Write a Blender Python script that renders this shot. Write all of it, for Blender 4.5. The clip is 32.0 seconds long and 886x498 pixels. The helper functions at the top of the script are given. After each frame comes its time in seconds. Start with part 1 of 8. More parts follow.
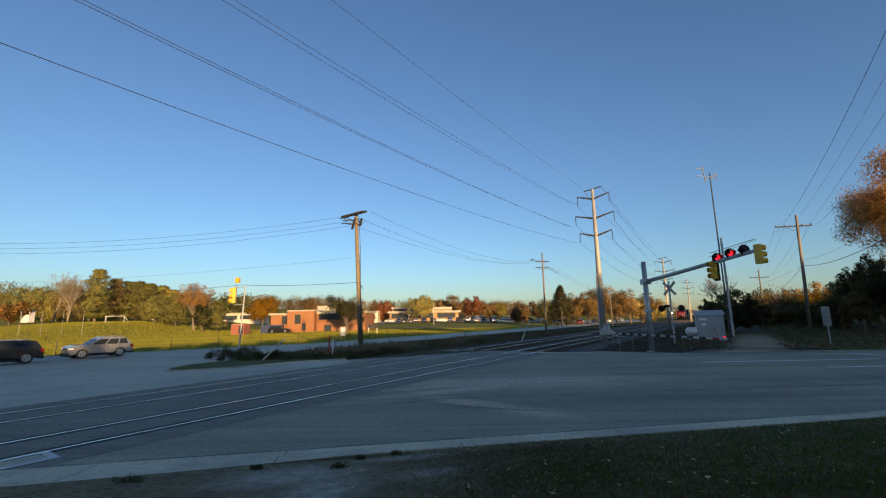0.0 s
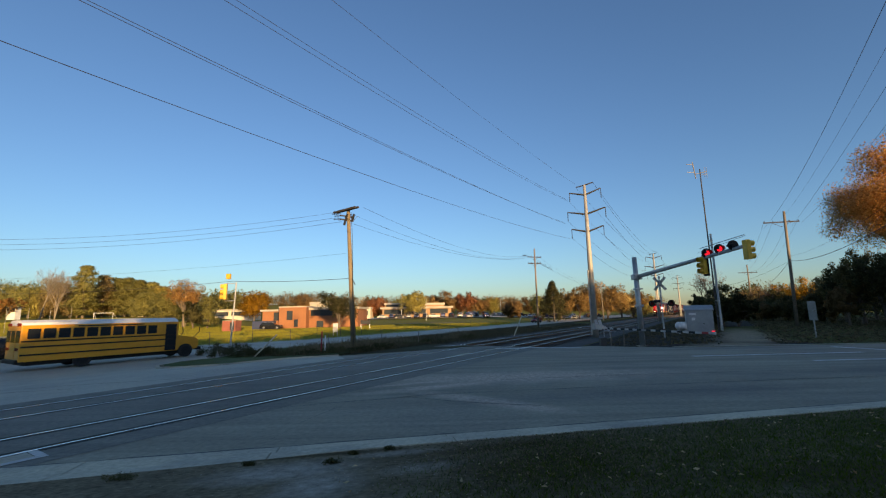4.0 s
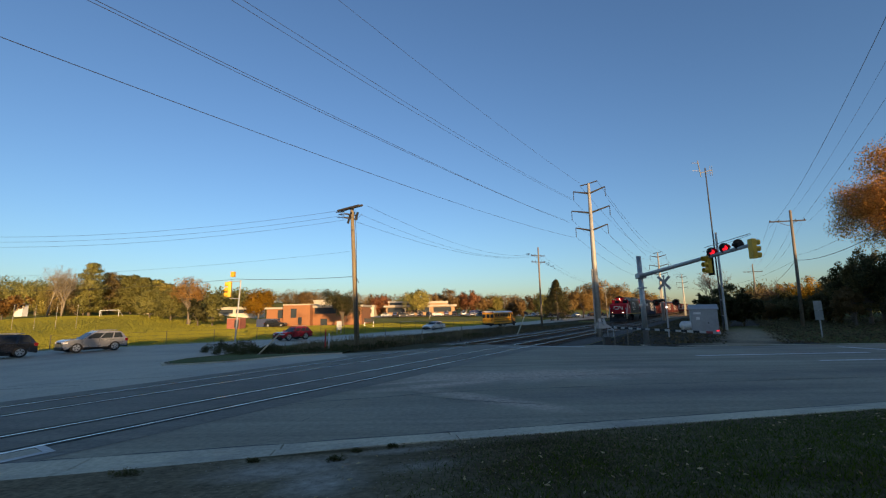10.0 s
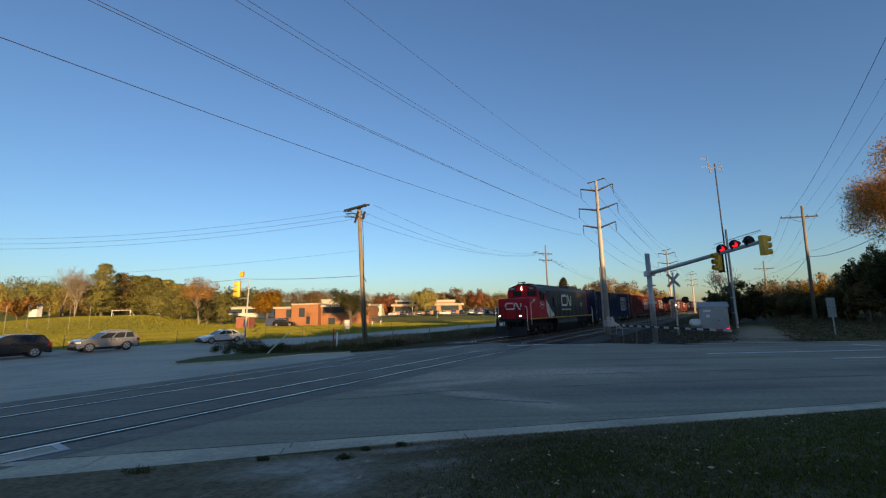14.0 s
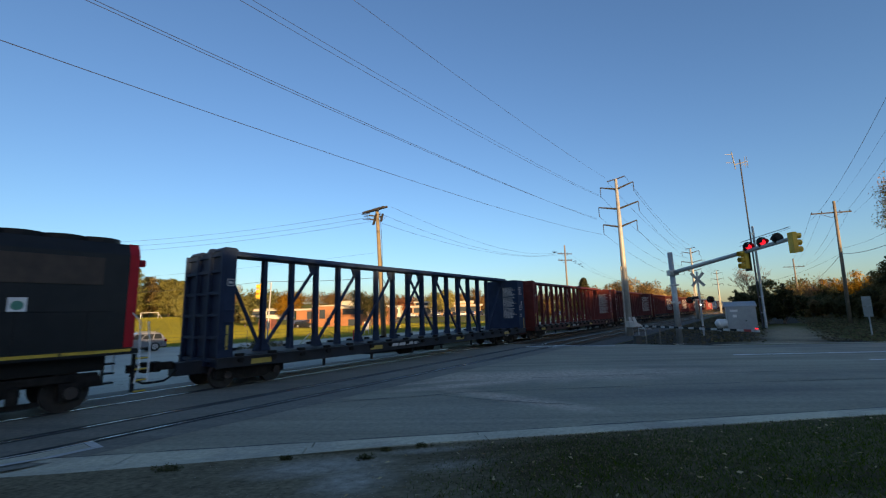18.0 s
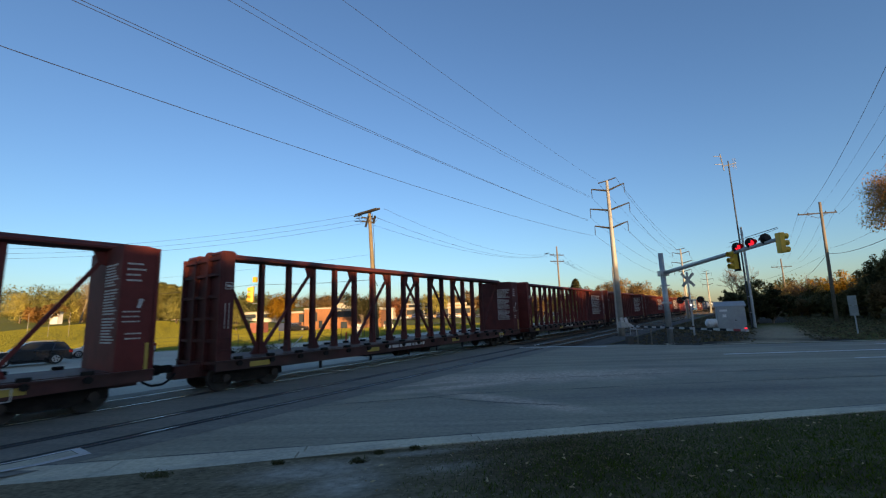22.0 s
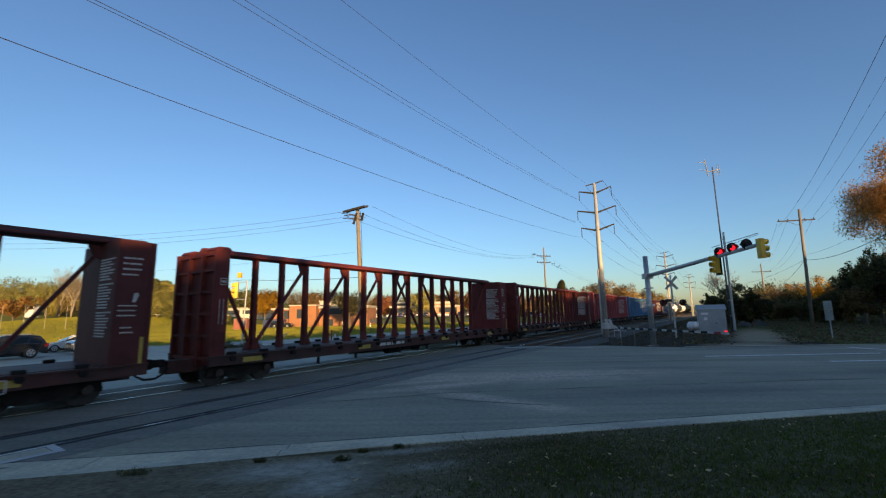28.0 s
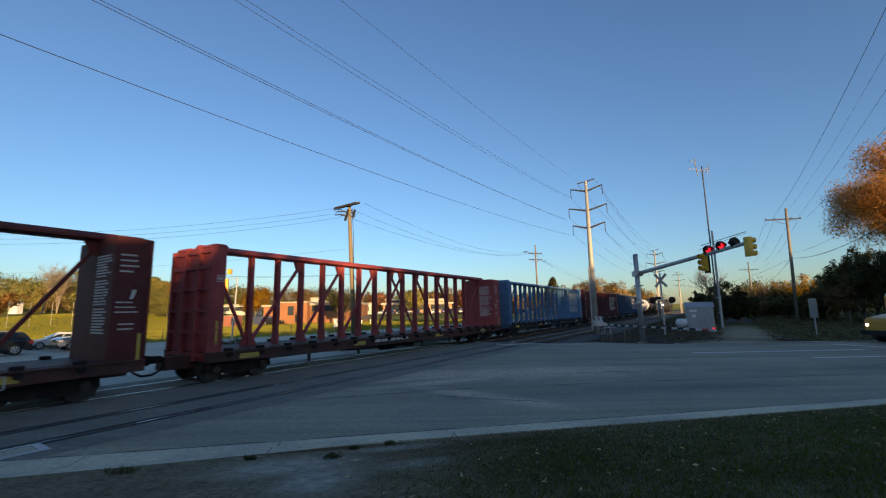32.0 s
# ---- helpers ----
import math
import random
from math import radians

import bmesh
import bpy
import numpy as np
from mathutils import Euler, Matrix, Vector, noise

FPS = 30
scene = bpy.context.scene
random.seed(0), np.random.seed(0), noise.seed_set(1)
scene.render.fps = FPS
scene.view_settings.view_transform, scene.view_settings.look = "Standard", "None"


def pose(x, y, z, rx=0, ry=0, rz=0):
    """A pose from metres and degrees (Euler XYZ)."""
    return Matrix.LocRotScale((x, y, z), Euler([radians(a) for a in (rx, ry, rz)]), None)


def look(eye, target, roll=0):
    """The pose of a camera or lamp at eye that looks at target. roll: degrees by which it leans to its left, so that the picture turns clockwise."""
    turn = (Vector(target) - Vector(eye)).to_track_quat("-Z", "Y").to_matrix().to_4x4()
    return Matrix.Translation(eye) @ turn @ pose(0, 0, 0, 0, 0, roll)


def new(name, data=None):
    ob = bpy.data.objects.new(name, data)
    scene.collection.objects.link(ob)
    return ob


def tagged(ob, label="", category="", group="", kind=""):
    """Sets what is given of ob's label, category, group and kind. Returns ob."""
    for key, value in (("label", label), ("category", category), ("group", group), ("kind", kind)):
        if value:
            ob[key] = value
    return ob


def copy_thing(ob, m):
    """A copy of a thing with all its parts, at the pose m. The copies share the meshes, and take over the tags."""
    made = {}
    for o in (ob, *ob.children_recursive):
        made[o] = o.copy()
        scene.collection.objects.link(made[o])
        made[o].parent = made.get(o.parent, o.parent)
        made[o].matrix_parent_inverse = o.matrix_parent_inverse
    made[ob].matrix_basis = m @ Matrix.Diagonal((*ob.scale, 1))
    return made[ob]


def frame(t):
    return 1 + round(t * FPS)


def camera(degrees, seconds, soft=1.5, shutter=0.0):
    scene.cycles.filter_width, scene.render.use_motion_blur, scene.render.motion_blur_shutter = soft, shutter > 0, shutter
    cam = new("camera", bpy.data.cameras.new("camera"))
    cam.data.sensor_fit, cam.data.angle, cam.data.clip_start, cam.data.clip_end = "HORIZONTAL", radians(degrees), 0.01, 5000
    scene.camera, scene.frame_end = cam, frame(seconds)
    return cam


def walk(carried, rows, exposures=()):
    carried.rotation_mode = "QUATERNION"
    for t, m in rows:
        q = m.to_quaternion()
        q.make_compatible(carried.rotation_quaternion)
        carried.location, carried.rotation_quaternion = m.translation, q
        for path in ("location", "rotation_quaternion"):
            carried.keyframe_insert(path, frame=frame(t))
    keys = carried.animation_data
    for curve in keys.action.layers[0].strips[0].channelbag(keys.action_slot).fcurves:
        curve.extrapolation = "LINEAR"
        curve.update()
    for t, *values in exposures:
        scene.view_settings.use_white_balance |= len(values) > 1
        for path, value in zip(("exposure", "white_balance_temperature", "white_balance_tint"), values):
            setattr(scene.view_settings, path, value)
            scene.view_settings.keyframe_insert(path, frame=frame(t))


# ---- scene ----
import mathutils

cam = camera(93.71, 32.0, soft=1.2, shutter=0.15)
EYE_Z = 2.319
# seconds, tilt, lean, turn of the hand-held camera, which stands on one spot
TURNS = [
    (0.0, 99.536, 0.990, 1.017), (0.5, 99.732, 1.088, 0.954), (1.0, 99.821, 1.172, 0.807), (1.5, 99.890, 1.244, 0.605),
    (2.0, 99.768, 1.250, 0.441), (2.5, 99.560, 1.181, 0.269), (3.0, 99.265, 1.129, 0.111), (3.5, 99.001, 1.192, 0.025),
    (5.5, 98.886, 1.202, 0.014), (6.0, 99.049, 1.176, -0.256), (6.5, 99.192, 1.128, -0.478), (7.0, 99.326, 1.181, -0.549),
    (7.5, 99.377, 1.254, -0.434), (8.0, 99.312, 1.296, -0.172), (8.5, 99.227, 1.268, 0.020), (9.0, 99.098, 1.263, 0.202),
    (9.5, 98.929, 1.098, 0.362), (10.0, 98.724, 0.991, 0.487), (10.5, 98.532, 0.886, 0.741), (11.0, 98.439, 0.884, 1.127),
    (11.5, 98.398, 0.859, 1.492), (12.0, 98.346, 0.936, 1.725), (12.5, 98.398, 1.000, 1.768), (13.0, 98.422, 1.063, 1.610),
    (13.5, 98.507, 1.169, 1.442), (14.0, 98.568, 1.227, 1.487), (14.5, 98.678, 1.386, 1.796), (16.5, 98.962, 1.796, 3.655),
    (17.0, 98.869, 1.620, 3.945), (17.5, 98.802, 1.506, 4.076), (18.0, 98.776, 1.473, 4.029), (18.5, 98.913, 1.418, 3.955),
    (19.0, 99.066, 1.368, 3.949), (19.5, 99.170, 1.279, 3.972), (20.0, 99.283, 1.289, 4.015), (20.5, 99.226, 1.201, 3.919),
    (21.0, 99.165, 1.339, 3.713), (21.5, 99.124, 1.628, 3.405), (22.0, 98.996, 1.877, 3.065), (22.5, 98.929, 2.224, 2.684),
    (23.0, 98.864, 2.353, 2.299), (23.5, 98.980, 2.359, 1.972), (24.0, 99.066, 2.073, 1.721), (24.5, 99.101, 1.774, 1.455),
    (25.0, 99.129, 1.608, 1.239), (25.5, 99.083, 1.432, 1.131), (27.5, 98.920, 1.153, 1.454), (28.0, 98.810, 1.034, 1.235),
    (28.5, 98.752, 1.002, 0.963), (29.0, 98.720, 0.892, 0.697), (29.5, 98.744, 0.895, 0.476), (30.0, 98.740, 0.936, 0.273),
    (30.5, 98.739, 0.955, 0.185), (31.0, 98.630, 0.978, 0.154), (31.5, 98.512, 0.988, 0.126), (32.0, 98.387, 0.976, 0.110),
]
walk(cam, [(t, pose(0, 0, EYE_Z, rx, ry, rz)) for t, rx, ry, rz in TURNS], [(0.0, 0.86, 7900, 19), (14.5, 0.86, 7900, 19), (17.0, 1.06, 7900, 19), (22.0, 1.04, 7900, 19), (27.0, 1.02, 7900, 19), (32.0, 1.0, 7900, 19)])

# ---- world, sun, exposure ----
SUN_EL, SUN_AZ = radians(6.5), math.atan2(0.40, -0.92)
world = bpy.data.worlds.new("world")
scene.world = world
world.use_nodes = True
wn = world.node_tree.nodes
sky = wn.new("ShaderNodeTexSky")
sky.sky_type = "NISHITA"
sky.sun_disc = False
sky.sun_elevation = SUN_EL
sky.sun_rotation = SUN_AZ
sky.altitude = 200
sky.air_density = 1.0
sky.dust_density = 0.8
sky.ozone_density = 4.2
world.node_tree.links.new(sky.outputs["Color"], wn["Background"].inputs["Color"])
wn["Background"].inputs["Strength"].default_value = 0.15
sun = new("sun", bpy.data.lights.new("sun", "SUN"))
sun.data.energy = 4.6
sun.data.angle = radians(0.6)
sun.data.color = (1.0, 0.74, 0.4)
to_sun = Vector((math.sin(SUN_AZ) * math.cos(SUN_EL), math.cos(SUN_AZ) * math.cos(SUN_EL), math.sin(SUN_EL)))
sun.matrix_world = look(to_sun * 200, (0, 0, 0))

# ---- helpers ----
VX, VY = 0.54098, 0.84104      # the railway's direction; lateral axis (VY, -VX)
TRACK_ANGLE = math.degrees(math.atan2(VY, VX))
TRACK_1, TRACK_2 = -15.67, -11.54


def trk(s, l):
    """Plan position from metres along the railway and metres to its right."""
    return VX * s + VY * l, VY * s - VX * l


def along(x, y):
    return VX * x + VY * y, VY * x - VX * y


def smooth(a, b, x):
    t = min(1.0, max(0.0, (x - a) / (b - a)))
    return t * t * (3 - 2 * t)


def kerb_y(x):
    return 8.53 + 0.19 * x


def kerb_w(x):
    return 0.97 + 0.42 * smooth(-1.0, -6.0, x)


def lawn_edge(s):
    """Lateral place of the kerb between street and lawn."""
    k = [(-60, -95), (0, -61), (12, -54), (20, -50.6), (28, -47.6), (36, -44.6), (400, -44.6)]
    for (a, p), (b, q) in zip(k, k[1:]):
        if s <= b:
            return p + (q - p) * (s - a) / (b - a)
    return -44.6


def ground_z(x, y):
    s, l = along(x, y)
    z = -0.55 * smooth(-19, -31, l)
    z -= 0.25 * smooth(16, 24, s) * smooth(-18.5, -23, l) * smooth(-33, -27, l)
    z -= 0.24 * smooth(27.6, 28.8, s) * smooth(-21, -18.5, l) * smooth(-7, -9, l)
    z -= 0.35 * smooth(29.5, 31.5, s) * smooth(-8.5, -6.5, l) * smooth(-2.0, -4.5, l) * smooth(44, 36, s)
    z += 3.7 * smooth(-48, -100, x) * smooth(62, 128, y)
    z += 2.0 * smooth(115, 190, y) * smooth(60, 10, x)
    z += 0.5 * smooth(8, 60, l) * smooth(30, 60, y)
    z += 9.0 * smooth(200, 420, math.hypot(x, y)) * smooth(-20, -80, l)
    if y < kerb_y(x):
        z += 0.55 * smooth(0.0, 6.0, kerb_y(x) - y)
    return z


def part(name, bm, material, parent=None, label="", smooth_shade=False):
    me = bpy.data.meshes.new(name)
    bmesh.ops.recalc_face_normals(bm, faces=bm.faces)
    bm.to_mesh(me)
    bm.free()
    me.materials.append(material)
    if smooth_shade:
        me.shade_smooth()
    ob = new(name, me)
    ob.parent = parent
    if label:
        ob["label"] = label
    return ob


def mesh_part(name, verts, faces, material, parent=None, label="", smooth_shade=False):
    me = bpy.data.meshes.new(name)
    me.from_pydata(verts, [], faces)
    me.materials.append(material)
    if smooth_shade:
        me.shade_smooth()
    ob = new(name, me)
    ob.parent = parent
    if label:
        ob["label"] = label
    return ob


def thing(name, m, label, category, group="", kind=""):
    ob = new(name)
    ob.matrix_basis = m
    return tagged(ob, label, category, group, kind)


def box(bm, x0, x1, y0, y1, z0, z1, bevel=0.0):
    r = bmesh.ops.create_cube(bm, size=1.0)
    vs = r["verts"]
    for v in vs:
        v.co = Vector(((x0 + x1) / 2 + v.co.x * (x1 - x0), (y0 + y1) / 2 + v.co.y * (y1 - y0), (z0 + z1) / 2 + v.co.z * (z1 - z0)))
    if bevel:
        es = list({e for v in vs for e in v.link_edges})
        bmesh.ops.bevel(bm, geom=es, offset=bevel, segments=2, affect="EDGES", profile=0.6)
    return bm


def boxed(*a, **k):
    return box(bmesh.new(), *a, **k)


def prism(bm, pts, y0, y1, plane="xz"):
    """A prism: a polygon in one plane, drawn out along the third axis."""
    def co(p, d):
        return {"xz": (p[0], d, p[1]), "yz": (d, p[0], p[1]), "xy": (p[0], p[1], d)}[plane]
    a = [bm.verts.new(co(p, y0)) for p in pts]
    b = [bm.verts.new(co(p, y1)) for p in pts]
    n = len(pts)
    bm.faces.new(a)
    bm.faces.new(b[::-1])
    for i in range(n):
        bm.faces.new((a[i], b[i], b[(i + 1) % n], a[(i + 1) % n]))
    return bm


def rod(bm, p, q, r0, r1=None, n=8):
    """A tapered round bar from p to q."""
    r1 = r0 if r1 is None else r1
    p, q = Vector(p), Vector(q)
    d = q - p
    m = Matrix.Translation((p + q) / 2) @ d.to_track_quat("Z", "Y").to_matrix().to_4x4()
    bmesh.ops.create_cone(bm, cap_ends=True, segments=n, radius1=max(r0, 1e-4), radius2=max(r1, 1e-4), depth=d.length, matrix=m)
    return bm


def bar(bm, p, q, w, t, side=(0, 1, 0)):
    """A flat bar from p to q: w wide in the plane across `side`, t thick along `side`."""
    p, q, s = Vector(p), Vector(q), Vector(side).normalized()
    d = (q - p).normalized()
    c = d.cross(s).normalized() * w / 2
    s = s * t / 2
    v = [bm.verts.new(e + i * c + j * s) for e in (p, q) for i, j in ((-1, -1), (1, -1), (1, 1), (-1, 1))]
    for f in ((0, 1, 2, 3), (7, 6, 5, 4), (0, 4, 5, 1), (1, 5, 6, 2), (2, 6, 7, 3), (3, 7, 4, 0)):
        bm.faces.new([v[i] for i in f])
    return bm


def pipe(bm, pts, r, n=6):
    for a, b in zip(pts, pts[1:]):
        rod(bm, a, b, r, n=n)
    return bm


# ---- materials ----
def mat(name, colour, rough=0.7, metal=0.0, var=0.25, scale=4.0, bump=0.15, tint=None, coarse=0.25, spec=0.5, coat=0.0, space="Object", amount=0.5):
    """Colour broken up at two scales, with fine relief; tint: the colour of the stains."""
    m = bpy.data.materials.new(name)
    m.use_nodes = True
    nt = m.node_tree
    N, L = nt.nodes, nt.links
    b = N["Principled BSDF"]
    if space == "World":
        src = N.new("ShaderNodeNewGeometry").outputs["Position"]
    else:
        src = N.new("ShaderNodeTexCoord").outputs["Object"]
    n1, n2 = N.new("ShaderNodeTexNoise"), N.new("ShaderNodeTexNoise")
    n1.inputs["Scale"].default_value, n2.inputs["Scale"].default_value = scale, scale * coarse * 0.4
    n1.inputs["Detail"].default_value, n2.inputs["Detail"].default_value = 6, 5
    n2.inputs["Roughness"].default_value = 0.65
    for n in (n1, n2):
        L.new(src, n.inputs["Vector"])
    t = tint or tuple(c * 0.55 for c in colour)
    ramp = N.new("ShaderNodeMapRange")
    ramp.inputs["From Min"].default_value, ramp.inputs["From Max"].default_value = 0.42, 0.68
    ramp.inputs["To Max"].default_value = amount
    L.new(n2.outputs["Fac"], ramp.inputs["Value"])
    mix = N.new("ShaderNodeMix")
    mix.data_type = "RGBA"
    mix.inputs["A"].default_value, mix.inputs["B"].default_value = (*colour, 1), (*t, 1)
    L.new(ramp.outputs["Result"], mix.inputs["Factor"])
    fine = N.new("ShaderNodeMapRange")
    fine.inputs["From Min"].default_value, fine.inputs["From Max"].default_value = 0.25, 0.75
    fine.inputs["To Min"].default_value, fine.inputs["To Max"].default_value = 1 - var, 1 + var
    L.new(n1.outputs["Fac"], fine.inputs["Value"])
    mul = N.new("ShaderNodeMix")
    mul.data_type, mul.blend_type = "RGBA", "MULTIPLY"
    mul.inputs["Factor"].default_value = 1.0
    L.new(mix.outputs["Result"], mul.inputs["A"])
    L.new(fine.outputs["Result"], mul.inputs["B"])
    L.new(mul.outputs["Result"], b.inputs["Base Color"])
    rr = N.new("ShaderNodeMapRange")
    rr.inputs["To Min"].default_value, rr.inputs["To Max"].default_value = max(0.02, rough - 0.12), min(1, rough + 0.12)
    L.new(n2.outputs["Fac"], rr.inputs["Value"])
    L.new(rr.outputs["Result"], b.inputs["Roughness"])
    b.inputs["Metallic"].default_value = metal
    b.inputs["Specular IOR Level"].default_value = spec
    b.inputs["Coat Weight"].default_value = coat
    if bump:
        bp = N.new("ShaderNodeBump")
        bp.inputs["Strength"].default_value = bump
        bp.inputs["Distance"].default_value = 0.02
        L.new(n1.outputs["Fac"], bp.inputs["Height"])
        L.new(bp.outputs["Normal"], b.inputs["Normal"])
    return m


def leaf_mat(name, dark, light):
    """Leaves, each clump of its own shade, with some light coming through."""
    m = bpy.data.materials.new(name)
    m.use_nodes = True
    N, L = m.node_tree.nodes, m.node_tree.links
    b, out = N["Principled BSDF"], N["Material Output"]
    g = N.new("ShaderNodeNewGeometry")
    oi = N.new("ShaderNodeObjectInfo")
    ramp = N.new("ShaderNodeValToRGB")
    ramp.color_ramp.elements[0].color, ramp.color_ramp.elements[1].color = (*dark, 1), (*light, 1)
    L.new(g.outputs["Random Per Island"], ramp.inputs["Fac"])
    hs = N.new("ShaderNodeHueSaturation")
    mr = N.new("ShaderNodeMapRange")
    mr.inputs["To Min"].default_value, mr.inputs["To Max"].default_value = 0.75, 1.25
    L.new(oi.outputs["Random"], mr.inputs["Value"])
    L.new(mr.outputs["Result"], hs.inputs["Value"])
    L.new(ramp.outputs["Color"], hs.inputs["Color"])
    L.new(hs.outputs["Color"], b.inputs["Base Color"])
    b.inputs["Roughness"].default_value = 0.75
    b.inputs["Specular IOR Level"].default_value = 0.06
    tr = N.new("ShaderNodeBsdfTranslucent")
    L.new(hs.outputs["Color"], tr.inputs["Color"])
    mx = N.new("ShaderNodeMixShader")
    mx.inputs["Fac"].default_value = 0.48
    L.new(b.outputs["BSDF"], mx.inputs[1])
    L.new(tr.outputs["BSDF"], mx.inputs[2])
    L.new(mx.outputs["Shader"], out.inputs["Surface"])
    return m


def glow(name, colour, strength, base=(0.1, 0.02, 0.02)):
    m = bpy.data.materials.new(name)
    m.use_nodes = True
    b = m.node_tree.nodes["Principled BSDF"]
    b.inputs["Base Color"].default_value = (*base, 1)
    b.inputs["Emission Color"].default_value = (*colour, 1)
    b.inputs["Emission Strength"].default_value = strength
    return m


def plain_glass(name, colour=(0.02, 0.025, 0.03)):
    """Dark car glass: glossy, and dark behind."""
    m = bpy.data.materials.new(name)
    m.use_nodes = True
    b = m.node_tree.nodes["Principled BSDF"]
    b.inputs["Base Color"].default_value = (*colour, 1)
    b.inputs["Roughness"].default_value = 0.08
    b.inputs["Specular IOR Level"].default_value = 0.14
    return m


ASPHALT = mat("asphalt", (0.29, 0.256, 0.182), 0.85, var=0.22, scale=9, coarse=0.05, bump=0.25, tint=(0.185, 0.168, 0.142), space="World", amount=0.7)
ASPHALT_NEW = mat("asphalt_dark", (0.195, 0.178, 0.14), 0.85, var=0.25, scale=9, coarse=0.06, bump=0.25, tint=(0.14, 0.128, 0.11), space="World")
DITCH_SOIL = mat("ditch_soil", (0.06, 0.055, 0.026), 0.95, var=0.5, scale=4, coarse=0.12, bump=0.8, tint=(0.075, 0.052, 0.03), space="World", amount=0.9, spec=0.05)
STREET = mat("street_asphalt", (0.45, 0.41, 0.31), 0.75, var=0.2, scale=9, coarse=0.05, bump=0.2, tint=(0.29, 0.265, 0.235), space="World", amount=0.8)
PANEL_EDGE = mat("panel_edge", (0.6, 0.58, 0.54), 0.6, var=0.25, scale=9, bump=0.1, space="World")
FLANGE = mat("flangeway_dark", (0.012, 0.012, 0.012), 0.9, var=0.2, bump=0)
TAR = mat("tar", (0.04, 0.038, 0.036), 0.6, var=0.3, scale=20, bump=0.1)
CONCRETE = mat("concrete", (0.56, 0.49, 0.35), 0.9, var=0.2, scale=12, coarse=0.08, bump=0.25, tint=(0.2, 0.19, 0.18), space="World", amount=0.7)
# lawn colour holds the sunlight on it, rough grass colour holds the shade
GRASS = mat("grass_ground", (0.17, 0.178, 0.036), 0.95, var=0.35, scale=3, coarse=0.04, bump=0.5, tint=(0.19, 0.17, 0.05), space="World", amount=0.6, spec=0.1)
ROUGH_SHADED = mat("rough_grass", (0.08, 0.085, 0.02), 0.95, var=0.5, scale=5, coarse=0.08, bump=0.7, tint=(0.075, 0.056, 0.028), space="World", amount=0.8, spec=0.05)
SOIL = mat("trackside_soil", (0.042, 0.031, 0.022), 0.95, var=0.6, scale=8, coarse=0.08, bump=0.8, tint=(0.045, 0.038, 0.03), space="World", amount=0.8, spec=0.1)
GRAVEL = mat("gravel", (0.4, 0.33, 0.22), 0.95, var=0.7, scale=10, coarse=0.14, bump=0.9, tint=(0.17, 0.145, 0.11), space="World", amount=0.7, spec=0.15)
BALLAST = mat("ballast", (0.11, 0.1, 0.09), 0.95, var=0.7, scale=14, coarse=0.03, bump=1.0, tint=(0.055, 0.045, 0.038), space="World", spec=0.15)
WHITE_LINE = mat("road_paint", (0.8, 0.79, 0.75), 0.8, var=0.25, scale=8, coarse=0.4, bump=0.1, tint=(0.3, 0.3, 0.29), amount=0.5)
RAIL_TOP = mat("rail_steel", (0.72, 0.7, 0.66), 0.24, 1.0, var=0.15, scale=3, bump=0.02)
RAIL_SIDE = mat("rail_rust", (0.1, 0.06, 0.04), 0.8, 0.2, var=0.3, scale=10, bump=0.2)
TIMBER = mat("tie_timber", (0.07, 0.055, 0.045), 0.9, var=0.35, scale=8, bump=0.4)
WOOD_POLE = mat("pole_wood", (0.21, 0.165, 0.1), 0.85, var=0.3, scale=9, coarse=0.2, bump=0.3, tint=(0.16, 0.11, 0.07))
WOOD_GREY = mat("pole_wood_grey", (0.2, 0.165, 0.125), 0.85, var=0.3, scale=9, coarse=0.2, bump=0.3)
WOOD_DARK = mat("crossarm_wood", (0.04, 0.034, 0.03), 0.85, var=0.3, scale=9, bump=0.3)
GALV = mat("galvanised_steel", (0.42, 0.43, 0.43), 0.5, 0.6, var=0.12, scale=5, bump=0.03)
GALV_WARM = mat("weathered_steel_pole", (0.4, 0.38, 0.34), 0.6, 0.2, var=0.12, scale=3, bump=0.03)
CABINET = mat("cabinet_paint", (0.36, 0.38, 0.38), 0.5, 0.2, var=0.08, scale=4, bump=0.03)
WIRE = mat("wire", (0.05, 0.05, 0.055), 0.5, 0.5, var=0.1, bump=0)
BLACK = mat("black_paint", (0.011, 0.011, 0.012), 0.55, var=0.2, bump=0.03, spec=0.25)
DARK_STEEL = mat("dark_weathering_steel", (0.07, 0.065, 0.06), 0.6, 0.3, var=0.15, scale=4, bump=0.03)
WHITE = mat("white_paint", (0.75, 0.75, 0.73), 0.5, var=0.08, scale=5, bump=0.03)
SIGNAL_YELLOW = mat("signal_yellow", (0.75, 0.4, 0.03), 0.5, var=0.1, scale=6, bump=0.03)
RED_PAINT = mat("red_paint", (0.45, 0.03, 0.03), 0.5, var=0.12, scale=6, bump=0.03)
RED_ON = glow("red_lamp_on", (1.0, 0.015, 0.03), 0.9)
PILOT = glow("pilot_lamp_on", (1.0, 0.95, 0.9), 1.5, (0.6, 0.6, 0.6))
RED_OFF = mat("red_lamp_off", (0.1, 0.012, 0.015), 0.2, bump=0)
HEADLAMP = glow("headlamp_on", (1.0, 0.86, 0.62), 7.0, (0.8, 0.8, 0.8))
DITCH = glow("ditch_lamp_on", (1.0, 0.8, 0.5), 8.0, (0.8, 0.8, 0.8))
GLASS = plain_glass("dark_glass")
GLASS_BLUE = plain_glass("window_glass", (0.04, 0.05, 0.06))
TYRE = mat("tyre_rubber", (0.018, 0.018, 0.018), 0.85, var=0.2, scale=20, bump=0.1)
